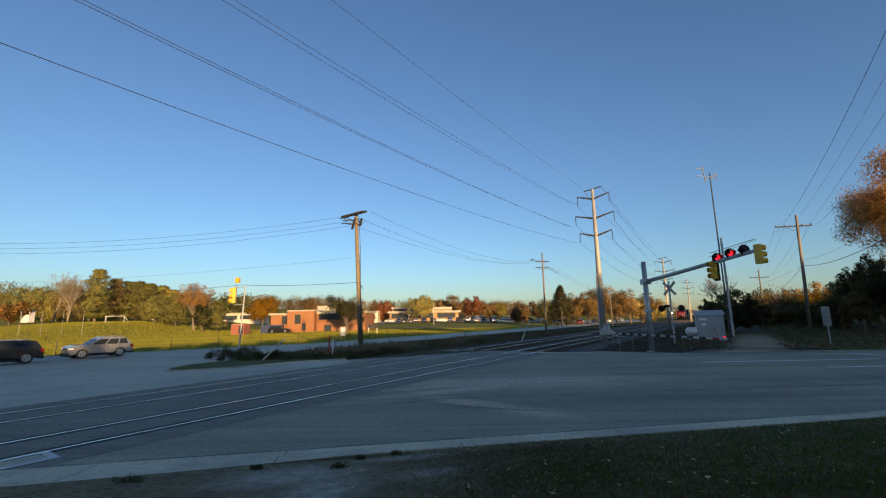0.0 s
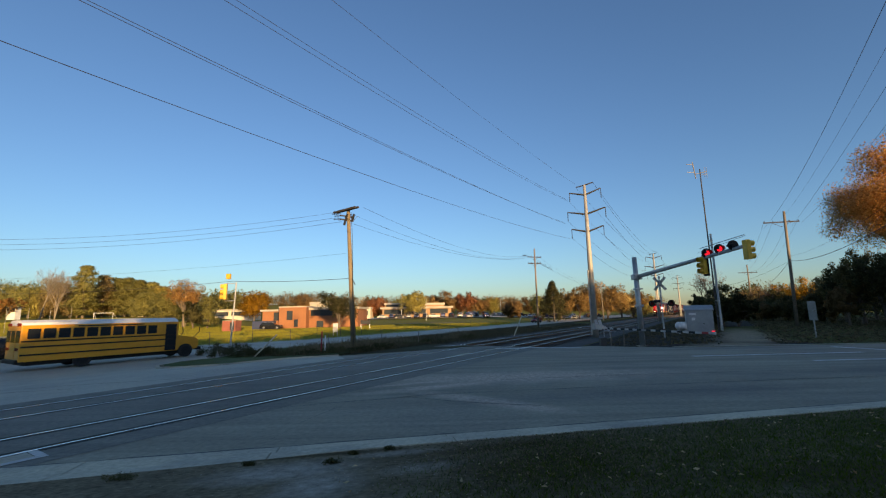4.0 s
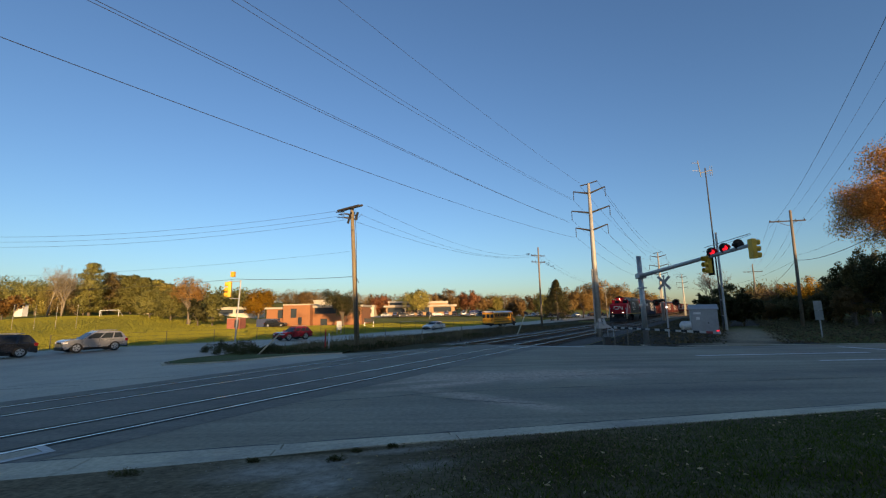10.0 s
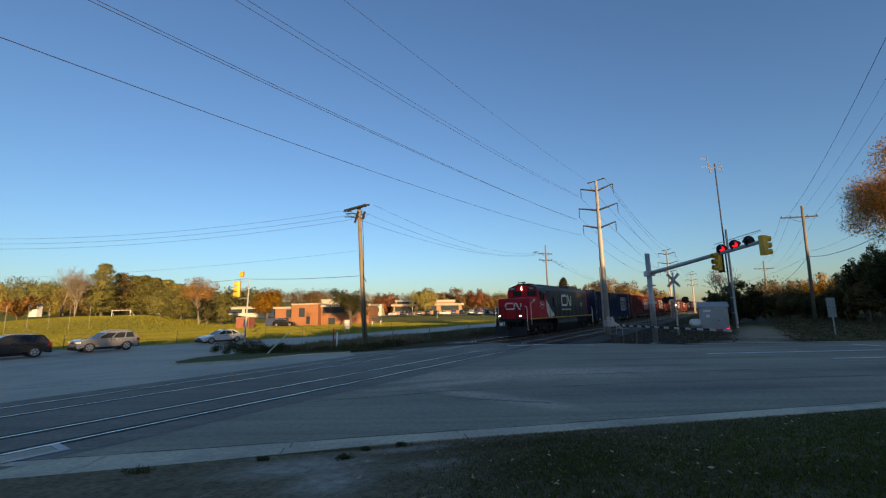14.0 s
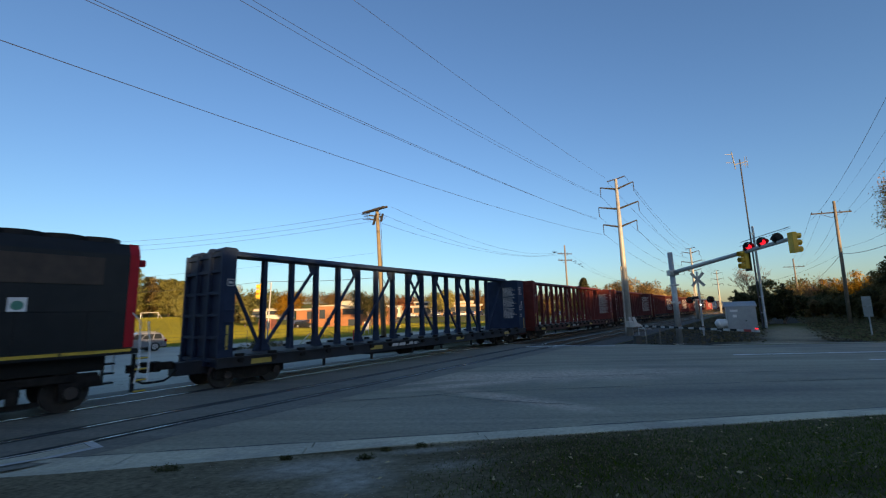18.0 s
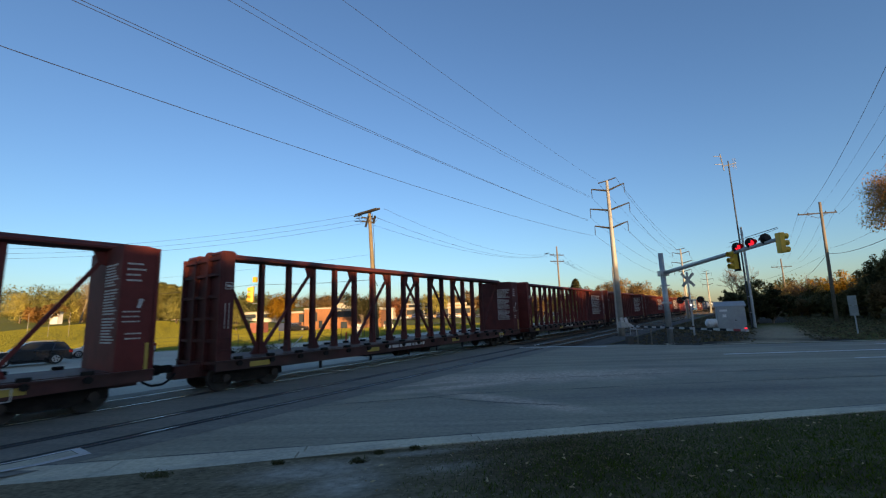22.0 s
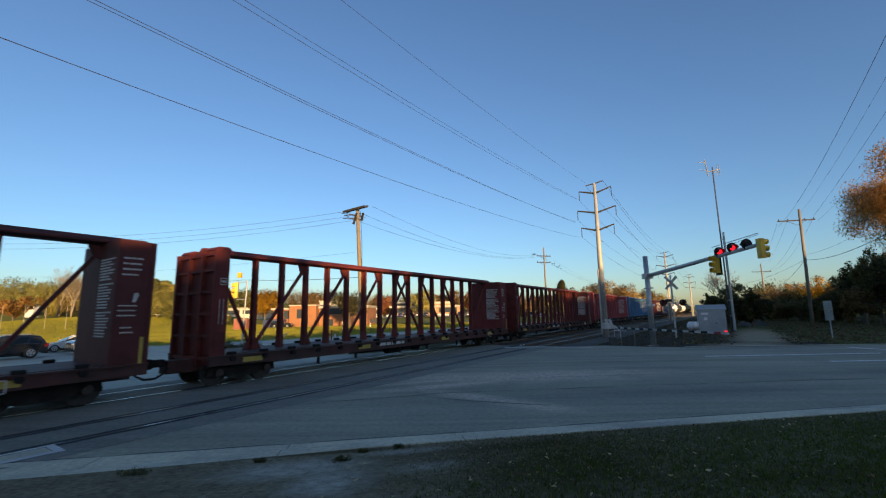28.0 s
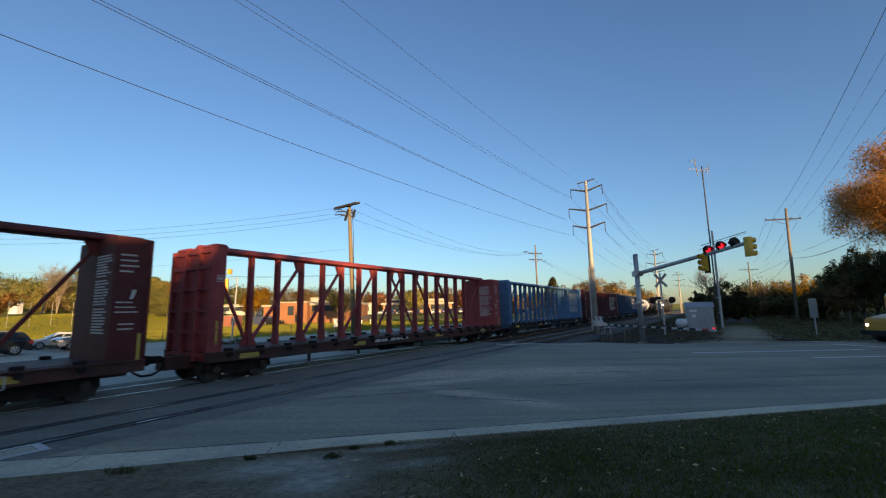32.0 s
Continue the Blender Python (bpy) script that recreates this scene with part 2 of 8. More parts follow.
ALLOY = mat("alloy", (0.55, 0.55, 0.56), 0.3, 0.8, var=0.05, bump=0)
BRICK = mat("orange_brick", (0.3, 0.125, 0.055), 0.85, var=0.25, scale=6, coarse=0.1, bump=0.2, tint=(0.2, 0.09, 0.05), space="World")
BRICK_TAN = mat("tan_brick", (0.36, 0.22, 0.12), 0.85, var=0.2, scale=6, bump=0.2)
BRICK_RED = mat("red_brick", (0.3, 0.1, 0.07), 0.85, var=0.2, scale=6, bump=0.2)
ROOF = mat("roof_fascia", (0.42, 0.38, 0.31), 0.8, var=0.1, scale=3, bump=0.05)
CREAM = mat("cream_wall", (0.6, 0.54, 0.44), 0.8, var=0.1, scale=3, bump=0.05)
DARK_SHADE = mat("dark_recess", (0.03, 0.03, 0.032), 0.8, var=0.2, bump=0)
NAVY = mat("navy_sheet", (0.03, 0.045, 0.1), 0.6, var=0.15, bump=0.05)
BARK = mat("bark", (0.13, 0.1, 0.075), 0.95, var=0.35, scale=5, bump=0.6)
BARK_PALE = mat("pale_bark", (0.21, 0.17, 0.12), 0.95, var=0.3, scale=5, bump=0.5)
LEAF_ORANGE = leaf_mat("leaves_orange", (0.45, 0.18, 0.05), (0.85, 0.48, 0.15))
LEAF_YELLOW = leaf_mat("leaves_yellow", (0.36, 0.17, 0.02), (0.58, 0.34, 0.05))
LEAF_RED = leaf_mat("leaves_red", (0.3, 0.12, 0.06), (0.4, 0.18, 0.09))
LEAF_PEACH = leaf_mat("leaves_peach", (0.4, 0.21, 0.07), (0.5, 0.29, 0.1))
# olive leaves with the shade of the woods' edge put into their colour
LEAF_SHADE = leaf_mat("leaves_shaded_olive", (0.12, 0.1, 0.045), (0.24, 0.19, 0.085))
LEAF_GOLD = leaf_mat("leaves_gold_brown", (0.24, 0.15, 0.06), (0.36, 0.24, 0.1))
LEAF_TAN = leaf_mat("leaves_tan", (0.36, 0.27, 0.12), (0.48, 0.36, 0.16))
LEAF_GREEN = leaf_mat("leaves_green", (0.25, 0.24, 0.08), (0.37, 0.34, 0.12))
LEAF_OLIVE = leaf_mat("leaves_olive", (0.34, 0.3, 0.09), (0.48, 0.4, 0.13))
LEAF_BROWN = leaf_mat("leaves_brown", (0.22, 0.14, 0.065), (0.32, 0.205, 0.095))
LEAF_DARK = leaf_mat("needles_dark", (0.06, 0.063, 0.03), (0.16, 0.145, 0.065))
WEED = leaf_mat("weeds", (0.07, 0.06, 0.035), (0.19, 0.145, 0.085))
BUSH = leaf_mat("low_bush", (0.05, 0.052, 0.02), (0.12, 0.105, 0.045))
LITTER = leaf_mat("leaf_litter", (0.06, 0.045, 0.028), (0.3, 0.23, 0.14))
DRY_STALK = leaf_mat("dry_stalks", (0.15, 0.11, 0.065), (0.3, 0.23, 0.14))
# verge blades darkened for shade, lawn blades lightened for sun, both in colour
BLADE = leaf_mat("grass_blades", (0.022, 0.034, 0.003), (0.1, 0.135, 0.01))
LAWN_LIT = leaf_mat("lawn_blades_sunlit", (0.25, 0.24, 0.04), (0.32, 0.29, 0.05))
LOW_GREEN = mat("island_turf", (0.075, 0.105, 0.03), 0.95, var=0.4, scale=8, coarse=0.1, bump=0.6, tint=(0.1, 0.1, 0.04), space="World", amount=0.6, spec=0.1)
FALLEN = leaf_mat("fallen_leaves", (0.28, 0.16, 0.06), (0.7, 0.56, 0.34))
STONE = leaf_mat("loose_stones", (0.16, 0.145, 0.12), (0.5, 0.46, 0.4))


def blotch(m, spots, colour, amount):
    """Blotches with ragged edges laid over the colour of a ground material: (x, y, half length, half width, degrees).
    """
    N, L = m.node_tree.nodes, m.node_tree.links
    b = N["Principled BSDF"]
    old = b.inputs["Base Color"].links[0].from_socket
    pos = N.new("ShaderNodeNewGeometry").outputs["Position"]
    total = None
    for x, y, a, w, deg in spots:
        mp = N.new("ShaderNodeMapping")
        mp.vector_type = "TEXTURE"
        mp.inputs["Location"].default_value = (x, y, 0)
        mp.inputs["Rotation"].default_value = (0, 0, radians(deg))
        mp.inputs["Scale"].default_value = (a, w, 1000)
        L.new(pos, mp.inputs["Vector"])
        ln = N.new("ShaderNodeVectorMath")
        ln.operation = "LENGTH"
        L.new(mp.outputs["Vector"], ln.inputs[0])
        nz = N.new("ShaderNodeTexNoise")
        nz.inputs["Scale"].default_value, nz.inputs["Detail"].default_value, nz.inputs["Roughness"].default_value = 0.9, 8, 0.7
        L.new(pos, nz.inputs["Vector"])
        ad = N.new("ShaderNodeMath")
        ad.operation = "MULTIPLY_ADD"
        L.new(nz.outputs["Fac"], ad.inputs[0])
        ad.inputs[1].default_value = 1.3
        L.new(ln.outputs["Value"], ad.inputs[2])
        mr = N.new("ShaderNodeMapRange")
        mr.inputs["From Min"].default_value, mr.inputs["From Max"].default_value = 1.75, 0.95
        L.new(ad.outputs["Value"], mr.inputs["Value"])
        if total is None:
            total = mr.outputs["Result"]
        else:
            mx = N.new("ShaderNodeMath")
            mx.operation = "MAXIMUM"
            L.new(total, mx.inputs[0])
            L.new(mr.outputs["Result"], mx.inputs[1])
            total = mx.outputs["Value"]
    sc = N.new("ShaderNodeMath")
    sc.operation = "MULTIPLY"
    sc.inputs[1].default_value = amount
    L.new(total, sc.inputs[0])
    mix = N.new("ShaderNodeMix")
    mix.data_type = "RGBA"
    L.new(sc.outputs["Value"], mix.inputs["Factor"])
    L.new(old, mix.inputs["A"])
    grain = N.new("ShaderNodeTexNoise")
    grain.inputs["Scale"].default_value, grain.inputs["Detail"].default_value, grain.inputs["Roughness"].default_value = 6.0, 9, 0.75
    L.new(pos, grain.inputs["Vector"])
    gr = N.new("ShaderNodeMapRange")
    gr.inputs["From Min"].default_value, gr.inputs["From Max"].default_value = 0.3, 0.7
    gr.inputs["To Min"].default_value, gr.inputs["To Max"].default_value = 0.45, 1.5
    L.new(grain.outputs["Fac"], gr.inputs["Value"])
    tone = N.new("ShaderNodeMix")
    tone.data_type, tone.blend_type = "RGBA", "MULTIPLY"
    tone.inputs["Factor"].default_value = 1.0
    tone.inputs["A"].default_value = (*colour, 1)
    L.new(gr.outputs["Result"], tone.inputs["B"])
    L.new(tone.outputs["Result"], mix.inputs["B"])
    L.new(mix.outputs["Result"], b.inputs["Base Color"])


def streaks(m, deg, low, high, length=0.05, width=1.1):
    """Long faint streaks along one direction, as tyres leave them."""
    N, L = m.node_tree.nodes, m.node_tree.links
    b = N["Principled BSDF"]
    old = b.inputs["Base Color"].links[0].from_socket
    mp = N.new("ShaderNodeMapping")
    mp.inputs["Rotation"].default_value = (0, 0, radians(-deg))
    mp.inputs["Scale"].default_value = (length, width, 0.01)
    L.new(N.new("ShaderNodeNewGeometry").outputs["Position"], mp.inputs["Vector"])
    nz = N.new("ShaderNodeTexNoise")
    nz.inputs["Scale"].default_value, nz.inputs["Detail"].default_value, nz.inputs["Roughness"].default_value = 1.0, 7, 0.65
    L.new(mp.outputs["Vector"], nz.inputs["Vector"])
    mr = N.new("ShaderNodeMapRange")
    mr.inputs["From Min"].default_value, mr.inputs["From Max"].default_value = 0.35, 0.65
    mr.inputs["To Min"].default_value, mr.inputs["To Max"].default_value = low, high
    L.new(nz.outputs["Fac"], mr.inputs["Value"])
    mx = N.new("ShaderNodeMix")
    mx.data_type, mx.blend_type = "RGBA", "MULTIPLY"
    mx.inputs["Factor"].default_value = 1.0
    L.new(old, mx.inputs["A"])
    L.new(mr.outputs["Result"], mx.inputs["B"])
    L.new(mx.outputs["Result"], b.inputs["Base Color"])


streaks(ASPHALT, 6, 0.78, 1.2)
streaks(ASPHALT, 24, 0.88, 1.1, 0.09, 0.6)
streaks(ASPHALT_NEW, 57, 0.8, 1.2)
blotch(ASPHALT, [(3.0, 15.8, 6.5, 1.6, 4), (0.2, 14.2, 3.4, 0.5, 24), (1.2, 11.6, 2.6, 0.55, -38), (-0.8, 14.9, 2.6, 0.3, 22)], (0.54, 0.41, 0.31), 0.9)
blotch(ASPHALT, [(-16, 19, 9, 1.0, 14), (-11, 16.4, 6, 0.8, 10), (6, 12.2, 7, 0.9, 6), (18, 15.8, 10, 0.9, 7), (-26, 20, 8, 1.2, 20)], (0.15, 0.137, 0.118), 0.6)
VERGE_MIX = mat("verge_mix", (0.2, 0.158, 0.1), 0.95, var=0.45, scale=13, coarse=0.3, bump=0.8, tint=(0.14, 0.107, 0.07), space="World", amount=0.9, spec=0.03)
blotch(VERGE_MIX, [(-2.2, 6.0, 1.2, 0.7, 14), (-1.5, 5.2, 0.6, 0.8, 0), (-0.7, 6.9, 0.9, 0.25, 12), (-0.2, 5.9, 0.8, 0.35, 20)], (0.38, 0.34, 0.28), 0.75)
blotch(VERGE_MIX, [(1.2, 5.6, 2.2, 1.9, 0), (1.0, 7.0, 2.6, 0.5, 11), (1.2, 2.5, 2.4, 3, 0), (-1.9, 7.0, 1.6, 0.16, 11)], (0.085, 0.06, 0.03), 0.9)
# grassy end of the verge, its colour darkened for the shade there
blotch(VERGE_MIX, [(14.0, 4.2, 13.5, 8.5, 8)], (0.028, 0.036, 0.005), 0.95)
blotch(VERGE_MIX, [(7.5, 5.6, 1.8, 0.7, 10), (4.6, 4.6, 1.6, 0.8, -10), (11, 6.5, 2.2, 0.6, 14)], (0.085, 0.06, 0.032), 0.8)


for m_ in (SOIL, ROUGH_SHADED):
    blotch(m_, [(26.0, 36.8, 15.5, 2.5, 55.4), (18.8, 27.2, 3.2, 2.2, 10), (22.6, 31.5, 4.0, 2.6, 60)], (0.36, 0.29, 0.19), 0.85)


# ---- ground, roads, railway ----
def sheet(name, outline, material, lift, cell=3.0, kind="structure", label="", category="ground", parent=None):
    """A sheet with that outline, cut into cells and laid on the ground."""
    bm = bmesh.new()
    vs = [bm.verts.new((x, y, 0)) for x, y in outline]
    for tri in mathutils.geometry.tessellate_polygon([[Vector((x, y, 0)) for x, y in outline]]):
        bm.faces.new([vs[k] for k in tri])
    bm.normal_update()
    xs, ys = [p[0] for p in outline], [p[1] for p in outline]
    for axis, lo, hi in ((0, min(xs), max(xs)), (1, min(ys), max(ys))):
        k = lo + cell
        while k < hi:
            bmesh.ops.bisect_plane(bm, geom=bm.verts[:] + bm.edges[:] + bm.faces[:], plane_co=(k, 0, 0) if axis == 0 else (0, k, 0), plane_no=(1, 0, 0) if axis == 0 else (0, 1, 0))
            k += cell * (1 if abs(k) < 60 else 4)
    for v in bm.verts:
        v.co.z = ground_z(v.co.x, v.co.y) + lift
    bm.normal_update()
    for f in bm.faces:
        if f.normal.z < 0:
            f.normal_flip()
    ob = part(name, bm, material, parent)
    if parent is None:
        tagged(ob, label, category, "", kind)
    return ob


def steps(lo, hi, near, far_step, focus=0.0):
    out, k = [], focus
    while k < hi:
        out.append(k)
        k += near if abs(k - focus) < 70 else far_step
    out.append(hi)
    k = focus - near
    while k > lo:
        out.append(k)
        k -= near if abs(k - focus) < 70 else far_step
    out.append(lo)
    return sorted(out)


def build_ground():
    xs, ys = steps(-1500, 1500, 2.0, 16.0), steps(-400, 2200, 2.0, 16.0, 30.0)
    verts = []
    for y in ys:
        for x in xs:
            z = ground_z(x, y) - 0.06
            s, l = along(x, y)
            if y > kerb_y(x) - 2.5 and not (s > 29.5 and l > -46):
                z -= 0.12
            verts.append((x, y, z))
    w = len(xs)
    faces = [(j * w + i, j * w + i + 1, (j + 1) * w + i + 1, (j + 1) * w + i) for j in range(len(ys) - 1) for i in range(w - 1)]
    tagged(mesh_part("ground", verts, faces, GRASS, smooth_shade=True), "green autumn lawn and rough grass reaching the horizon", "ground", "", "structure")


def roads():
    near = [(-17.5, 5.2)] + [(x, kerb_y(x)) for x in [-15 + 5 * i for i in range(22)]]
    far = [(90, 30.5), (60, 27.5), (26.6, 25.8), (14.3, 26.4), (10.2, 28.6), (4.6, 29.6), (-2.6, 27.2), (-6.3, 25.5), trk(17, -17.5)]
    sheet("road", near + far, ASPHALT, 0.0, 2.5, "structure", "worn grey asphalt road junction with cracks", "road")
    # darker surface between and beside the rails of the crossing
    sheet("crossing_surface", [trk(-30, -17.4), trk(-30, -9.7), trk(27.4, -9.7), trk(27.4, -17.4)], ASPHALT_NEW, 0.006, 3.0, "structure", "dark asphalt between the rails of a level crossing", "crossing")
    # older, paler street beyond the tracks
    ring = [(-6.3, 25.5), (-8.9, 24.8), (-11.7, 22.6), (-14.0, 23.1), (-16.4, 24.6), (-18.0, 26.8), (-18.2, 29.2), (-17.0, 31.6)]
    sheet("side_street", [(-45, -0.02), (-17.5, 5.2), trk(17, -17.5)] + ring + [trk(22, -34.5), trk(60, -34.5), trk(260, -34.5), trk(260, -44.5), trk(36, -44.5), trk(28, -47.5), trk(20, -50.5), trk(12, -54), trk(0, -61), trk(-30, -78), (-62, -3)], STREET, 0.0, 2.5, "structure", "pale worn asphalt side street beyond the tracks", "road")
    # tar-filled cracks
    rnd = random.Random(4)
    cracks = [[(-4.2, 11.4), (-0.2, 12.7), (3.6, 13.2), (9.2, 13.8), (14.4, 14.2), (24, 15.6)], [(-3.4, 8.5), (-3.1, 10.2), (-2.7, 11.5)], [(-1.2, 12.4), (1.0, 11.3), (2.4, 10.9)], [(2.0, 15.2), (6.5, 15.6), (12.5, 15.9)],
              [(-16, 15.5), (-10, 17.2), (-5, 18.4)], [(-20, 14), (-13, 15.1)]]
    cracks.append([(x, kerb_y(x) + 0.03) for x in range(-14, 34, 4)])
    for c in cracks:
        bm = bmesh.new()
        pts = []
        for (ax, ay), (bx, by) in zip(c, c[1:]):
            n = max(2, int(math.hypot(bx - ax, by - ay) / 0.5))
            pts += [(ax + (bx - ax) * i / n + rnd.uniform(-.04, .04), ay + (by - ay) * i / n + rnd.uniform(-.05, .05)) for i in range(n)]
        pts.append(c[-1])
        prev = None
        for x, y in pts:
            w = rnd.uniform(0.012, 0.032)
            z = ground_z(x, y) + 0.009
            cur = (bm.verts.new((x, y - w, z)), bm.verts.new((x, y + w, z)))
            if prev:
                bm.faces.new((prev[0], cur[0], cur[1], prev[1]))
            prev = cur
        tagged(part("tar_crack", bm, TAR), "dark tar-sealed crack across the asphalt", "crack", "", "structure")
    # concrete crossing panel beside the near rail
    for pts in ([trk(2.76, -10.74), trk(2.76, -10.06), trk(2.62, -10.06), trk(2.62, -10.74)], [trk(2.62, -10.22), trk(2.62, -10.06), trk(-30, -10.06), trk(-30, -10.22)], [trk(2.62, -10.74), trk(2.62, -10.67), trk(-30, -10.67), trk(-30, -10.74)]):
        sheet("panel_edge", pts, PANEL_EDGE, 0.016, 3.0, "structure", "pale steel-edged rim of a crossing panel", "crossing")
    sheet("crossing_panel", [trk(2.61, -10.66), trk(2.61, -10.23), trk(-30, -10.23), trk(-30, -10.66)], CONCRETE, 0.011, 3.0, "structure", "grey concrete crossing panel beside the near rail", "crossing")
    # painted lines
    for pts in ([(12.3, 21.05), (21.0, 21.25), (21.0, 21.48), (12.3, 21.28)], [(16.0, 18.4), (40, 18.9), (40, 19.1), (16.0, 18.6)], [(22.2, 24.5), (23.0, 22.0), (23.3, 22.0), (22.5, 24.5)], [(5.2, 28.3), (8.8, 27.3), (8.9, 27.6), (5.3, 28.6)], [(3.4, 28.2), (5.2, 27.4), (5.3, 27.6), (3.5, 28.4)]):
        sheet("lane_line", pts, WHITE_LINE, 0.012, 5.0, "structure", "worn white painted lane line", "road marking")
    # kerb of the near side, stone by stone, with its gutter
    kerb = tagged(new("kerb"), "pale concrete kerb and gutter along the road", "kerb", "", "structure")
    x = -21.0
    while x < 33:
        n, xx = 3, x
        bm = bmesh.new()
        prof = [(0.0, 0.0), (0.5, 0.012), (0.57, 0.1), (0.68, 0.14), (1.0, 0.15), (1.0, -0.15), (0.0, -0.15)]
        rings = []
        for i in range(n + 1):
            t = x + 0.01 + (2.98) * i / n
            dy = (kerb_y(t + 0.1) - kerb_y(t - 0.1)) / 0.2
            nx, ny = dy / math.hypot(1, dy), -1 / math.hypot(1, dy)
            rings.append([bm.verts.new((t + nx * o * kerb_w(t), kerb_y(t) + ny * o * kerb_w(t), z * (1 - 0.5 * smooth(-2.5, -6, t)) + 0.012)) for o, z in prof])
        for a, b in zip(rings, rings[1:]):
            for i in range(len(prof)):
                j = (i + 1) % len(prof)
                bm.faces.new((a[i], b[i], b[j], a[j]))
        bm.faces.new(rings[0])
        bm.faces.new(rings[-1][::-1])
        part("kerb_stone", bm, CONCRETE, kerb)
        x += 3.0
    # verge between kerb and camera: dirt, gravel and grass
    def verge(name, outline, m, lift, label):
        sheet(name, outline, m, lift, 1.0, "structure", label, "ground")
    edge = lambda x: kerb_y(x) - kerb_w(x) - 0.02
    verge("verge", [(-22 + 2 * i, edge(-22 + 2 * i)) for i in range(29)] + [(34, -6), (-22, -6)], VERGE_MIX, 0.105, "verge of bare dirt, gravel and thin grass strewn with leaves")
    sheet("trackside_soil", [(10.6, 28.9), (14.3, 26.75), (23.4, 26.4), (27.3, 40), (30, 50), trk(70, 6), trk(110, 4), trk(260, 4), trk(260, -8.1), trk(28.4, -8.1)], SOIL, 0.008, 2.5, "structure", "dark soil and dead weeds beside the tracks", "ground")
    sheet("ditch_soil", [(-6.3, 25.55), (-2.6, 27.25), trk(27.9, -14), trk(27.9, -19.65), trk(300, -19.65), trk(300, -34.4), trk(40.1, -34.4), trk(40.1, -22)], DITCH_SOIL, 0.015, 2.5, "structure", "dark weedy soil of the trackside ditch", "ground")
    sheet("rough_grass", [(28.7, 26.3), (60, 27.9), (110, 32), (110, 130), trk(110, 4.2), trk(70, 6.2), (30, 50), (27.3, 40), (23.4, 26.4)], ROUGH_SHADED, 0.008, 3.0, "structure", "rough shaded grass along the road", "ground")
    sheet("island_grass", [(-8.9, 25.0), (-11.7, 22.9), (-13.9, 23.4), (-16.2, 24.9), (-17.7, 26.9), (-17.8, 29.1), (-16.6, 31.2), trk(22, -34), trk(40, -34), trk(40, -22), (-6.3, 26.0)], LOW_GREEN, 0.09, 1.5, "structure", "short green grass on the traffic island", "ground")
    kerb2 = tagged(new("island_kerb"), "low pale kerb round the end of the grass island", "kerb", "", "structure")
    ring = [(-6.3, 25.5), (-8.9, 24.8), (-11.7, 22.6), (-14.0, 23.1), (-16.4, 24.6), (-18.0, 26.8), (-18.2, 29.2), (-17.0, 31.6)]
    for (ax, ay), (bx, by) in zip(ring, ring[1:]):
        n = max(1, round(math.hypot(bx - ax, by - ay) / 1.5))
        for i in range(n):
            p = Vector((ax + (bx - ax) * i / n, ay + (by - ay) * i / n, 0))
            q = Vector((ax + (bx - ax) * (i + .985) / n, ay + (by - ay) * (i + .985) / n, 0))
            p.z, q.z = ground_z(*p.xy) - 0.03, ground_z(*q.xy) - 0.03
            part("kerb_stone", bar(bmesh.new(), p, q, 0.2, 0.2, (0, 0, 1)), CONCRETE, kerb2)
    sheet("far_kerb_line", [(14.3, 26.35), (26.6, 25.75), (60, 27.4), (60, 27.75), (26.6, 26.1), (14.3, 26.7)], CONCRETE, 0.03, 3.0, "structure", "pale concrete edge strip beside the road", "kerb")
    # kerb strip beyond the street beside the lawn
    sheet("lawn_kerb", [trk(s, lawn_edge(s) - 0.3) for s in (-30, 0, 12, 20, 28, 36, 200)] + [trk(s, lawn_edge(s) + 0.12) for s in (200, 36, 28, 20, 12, 0, -30)], CONCRETE, 0.06, 4.0, "structure", "pale concrete kerb along the school lawn", "kerb")


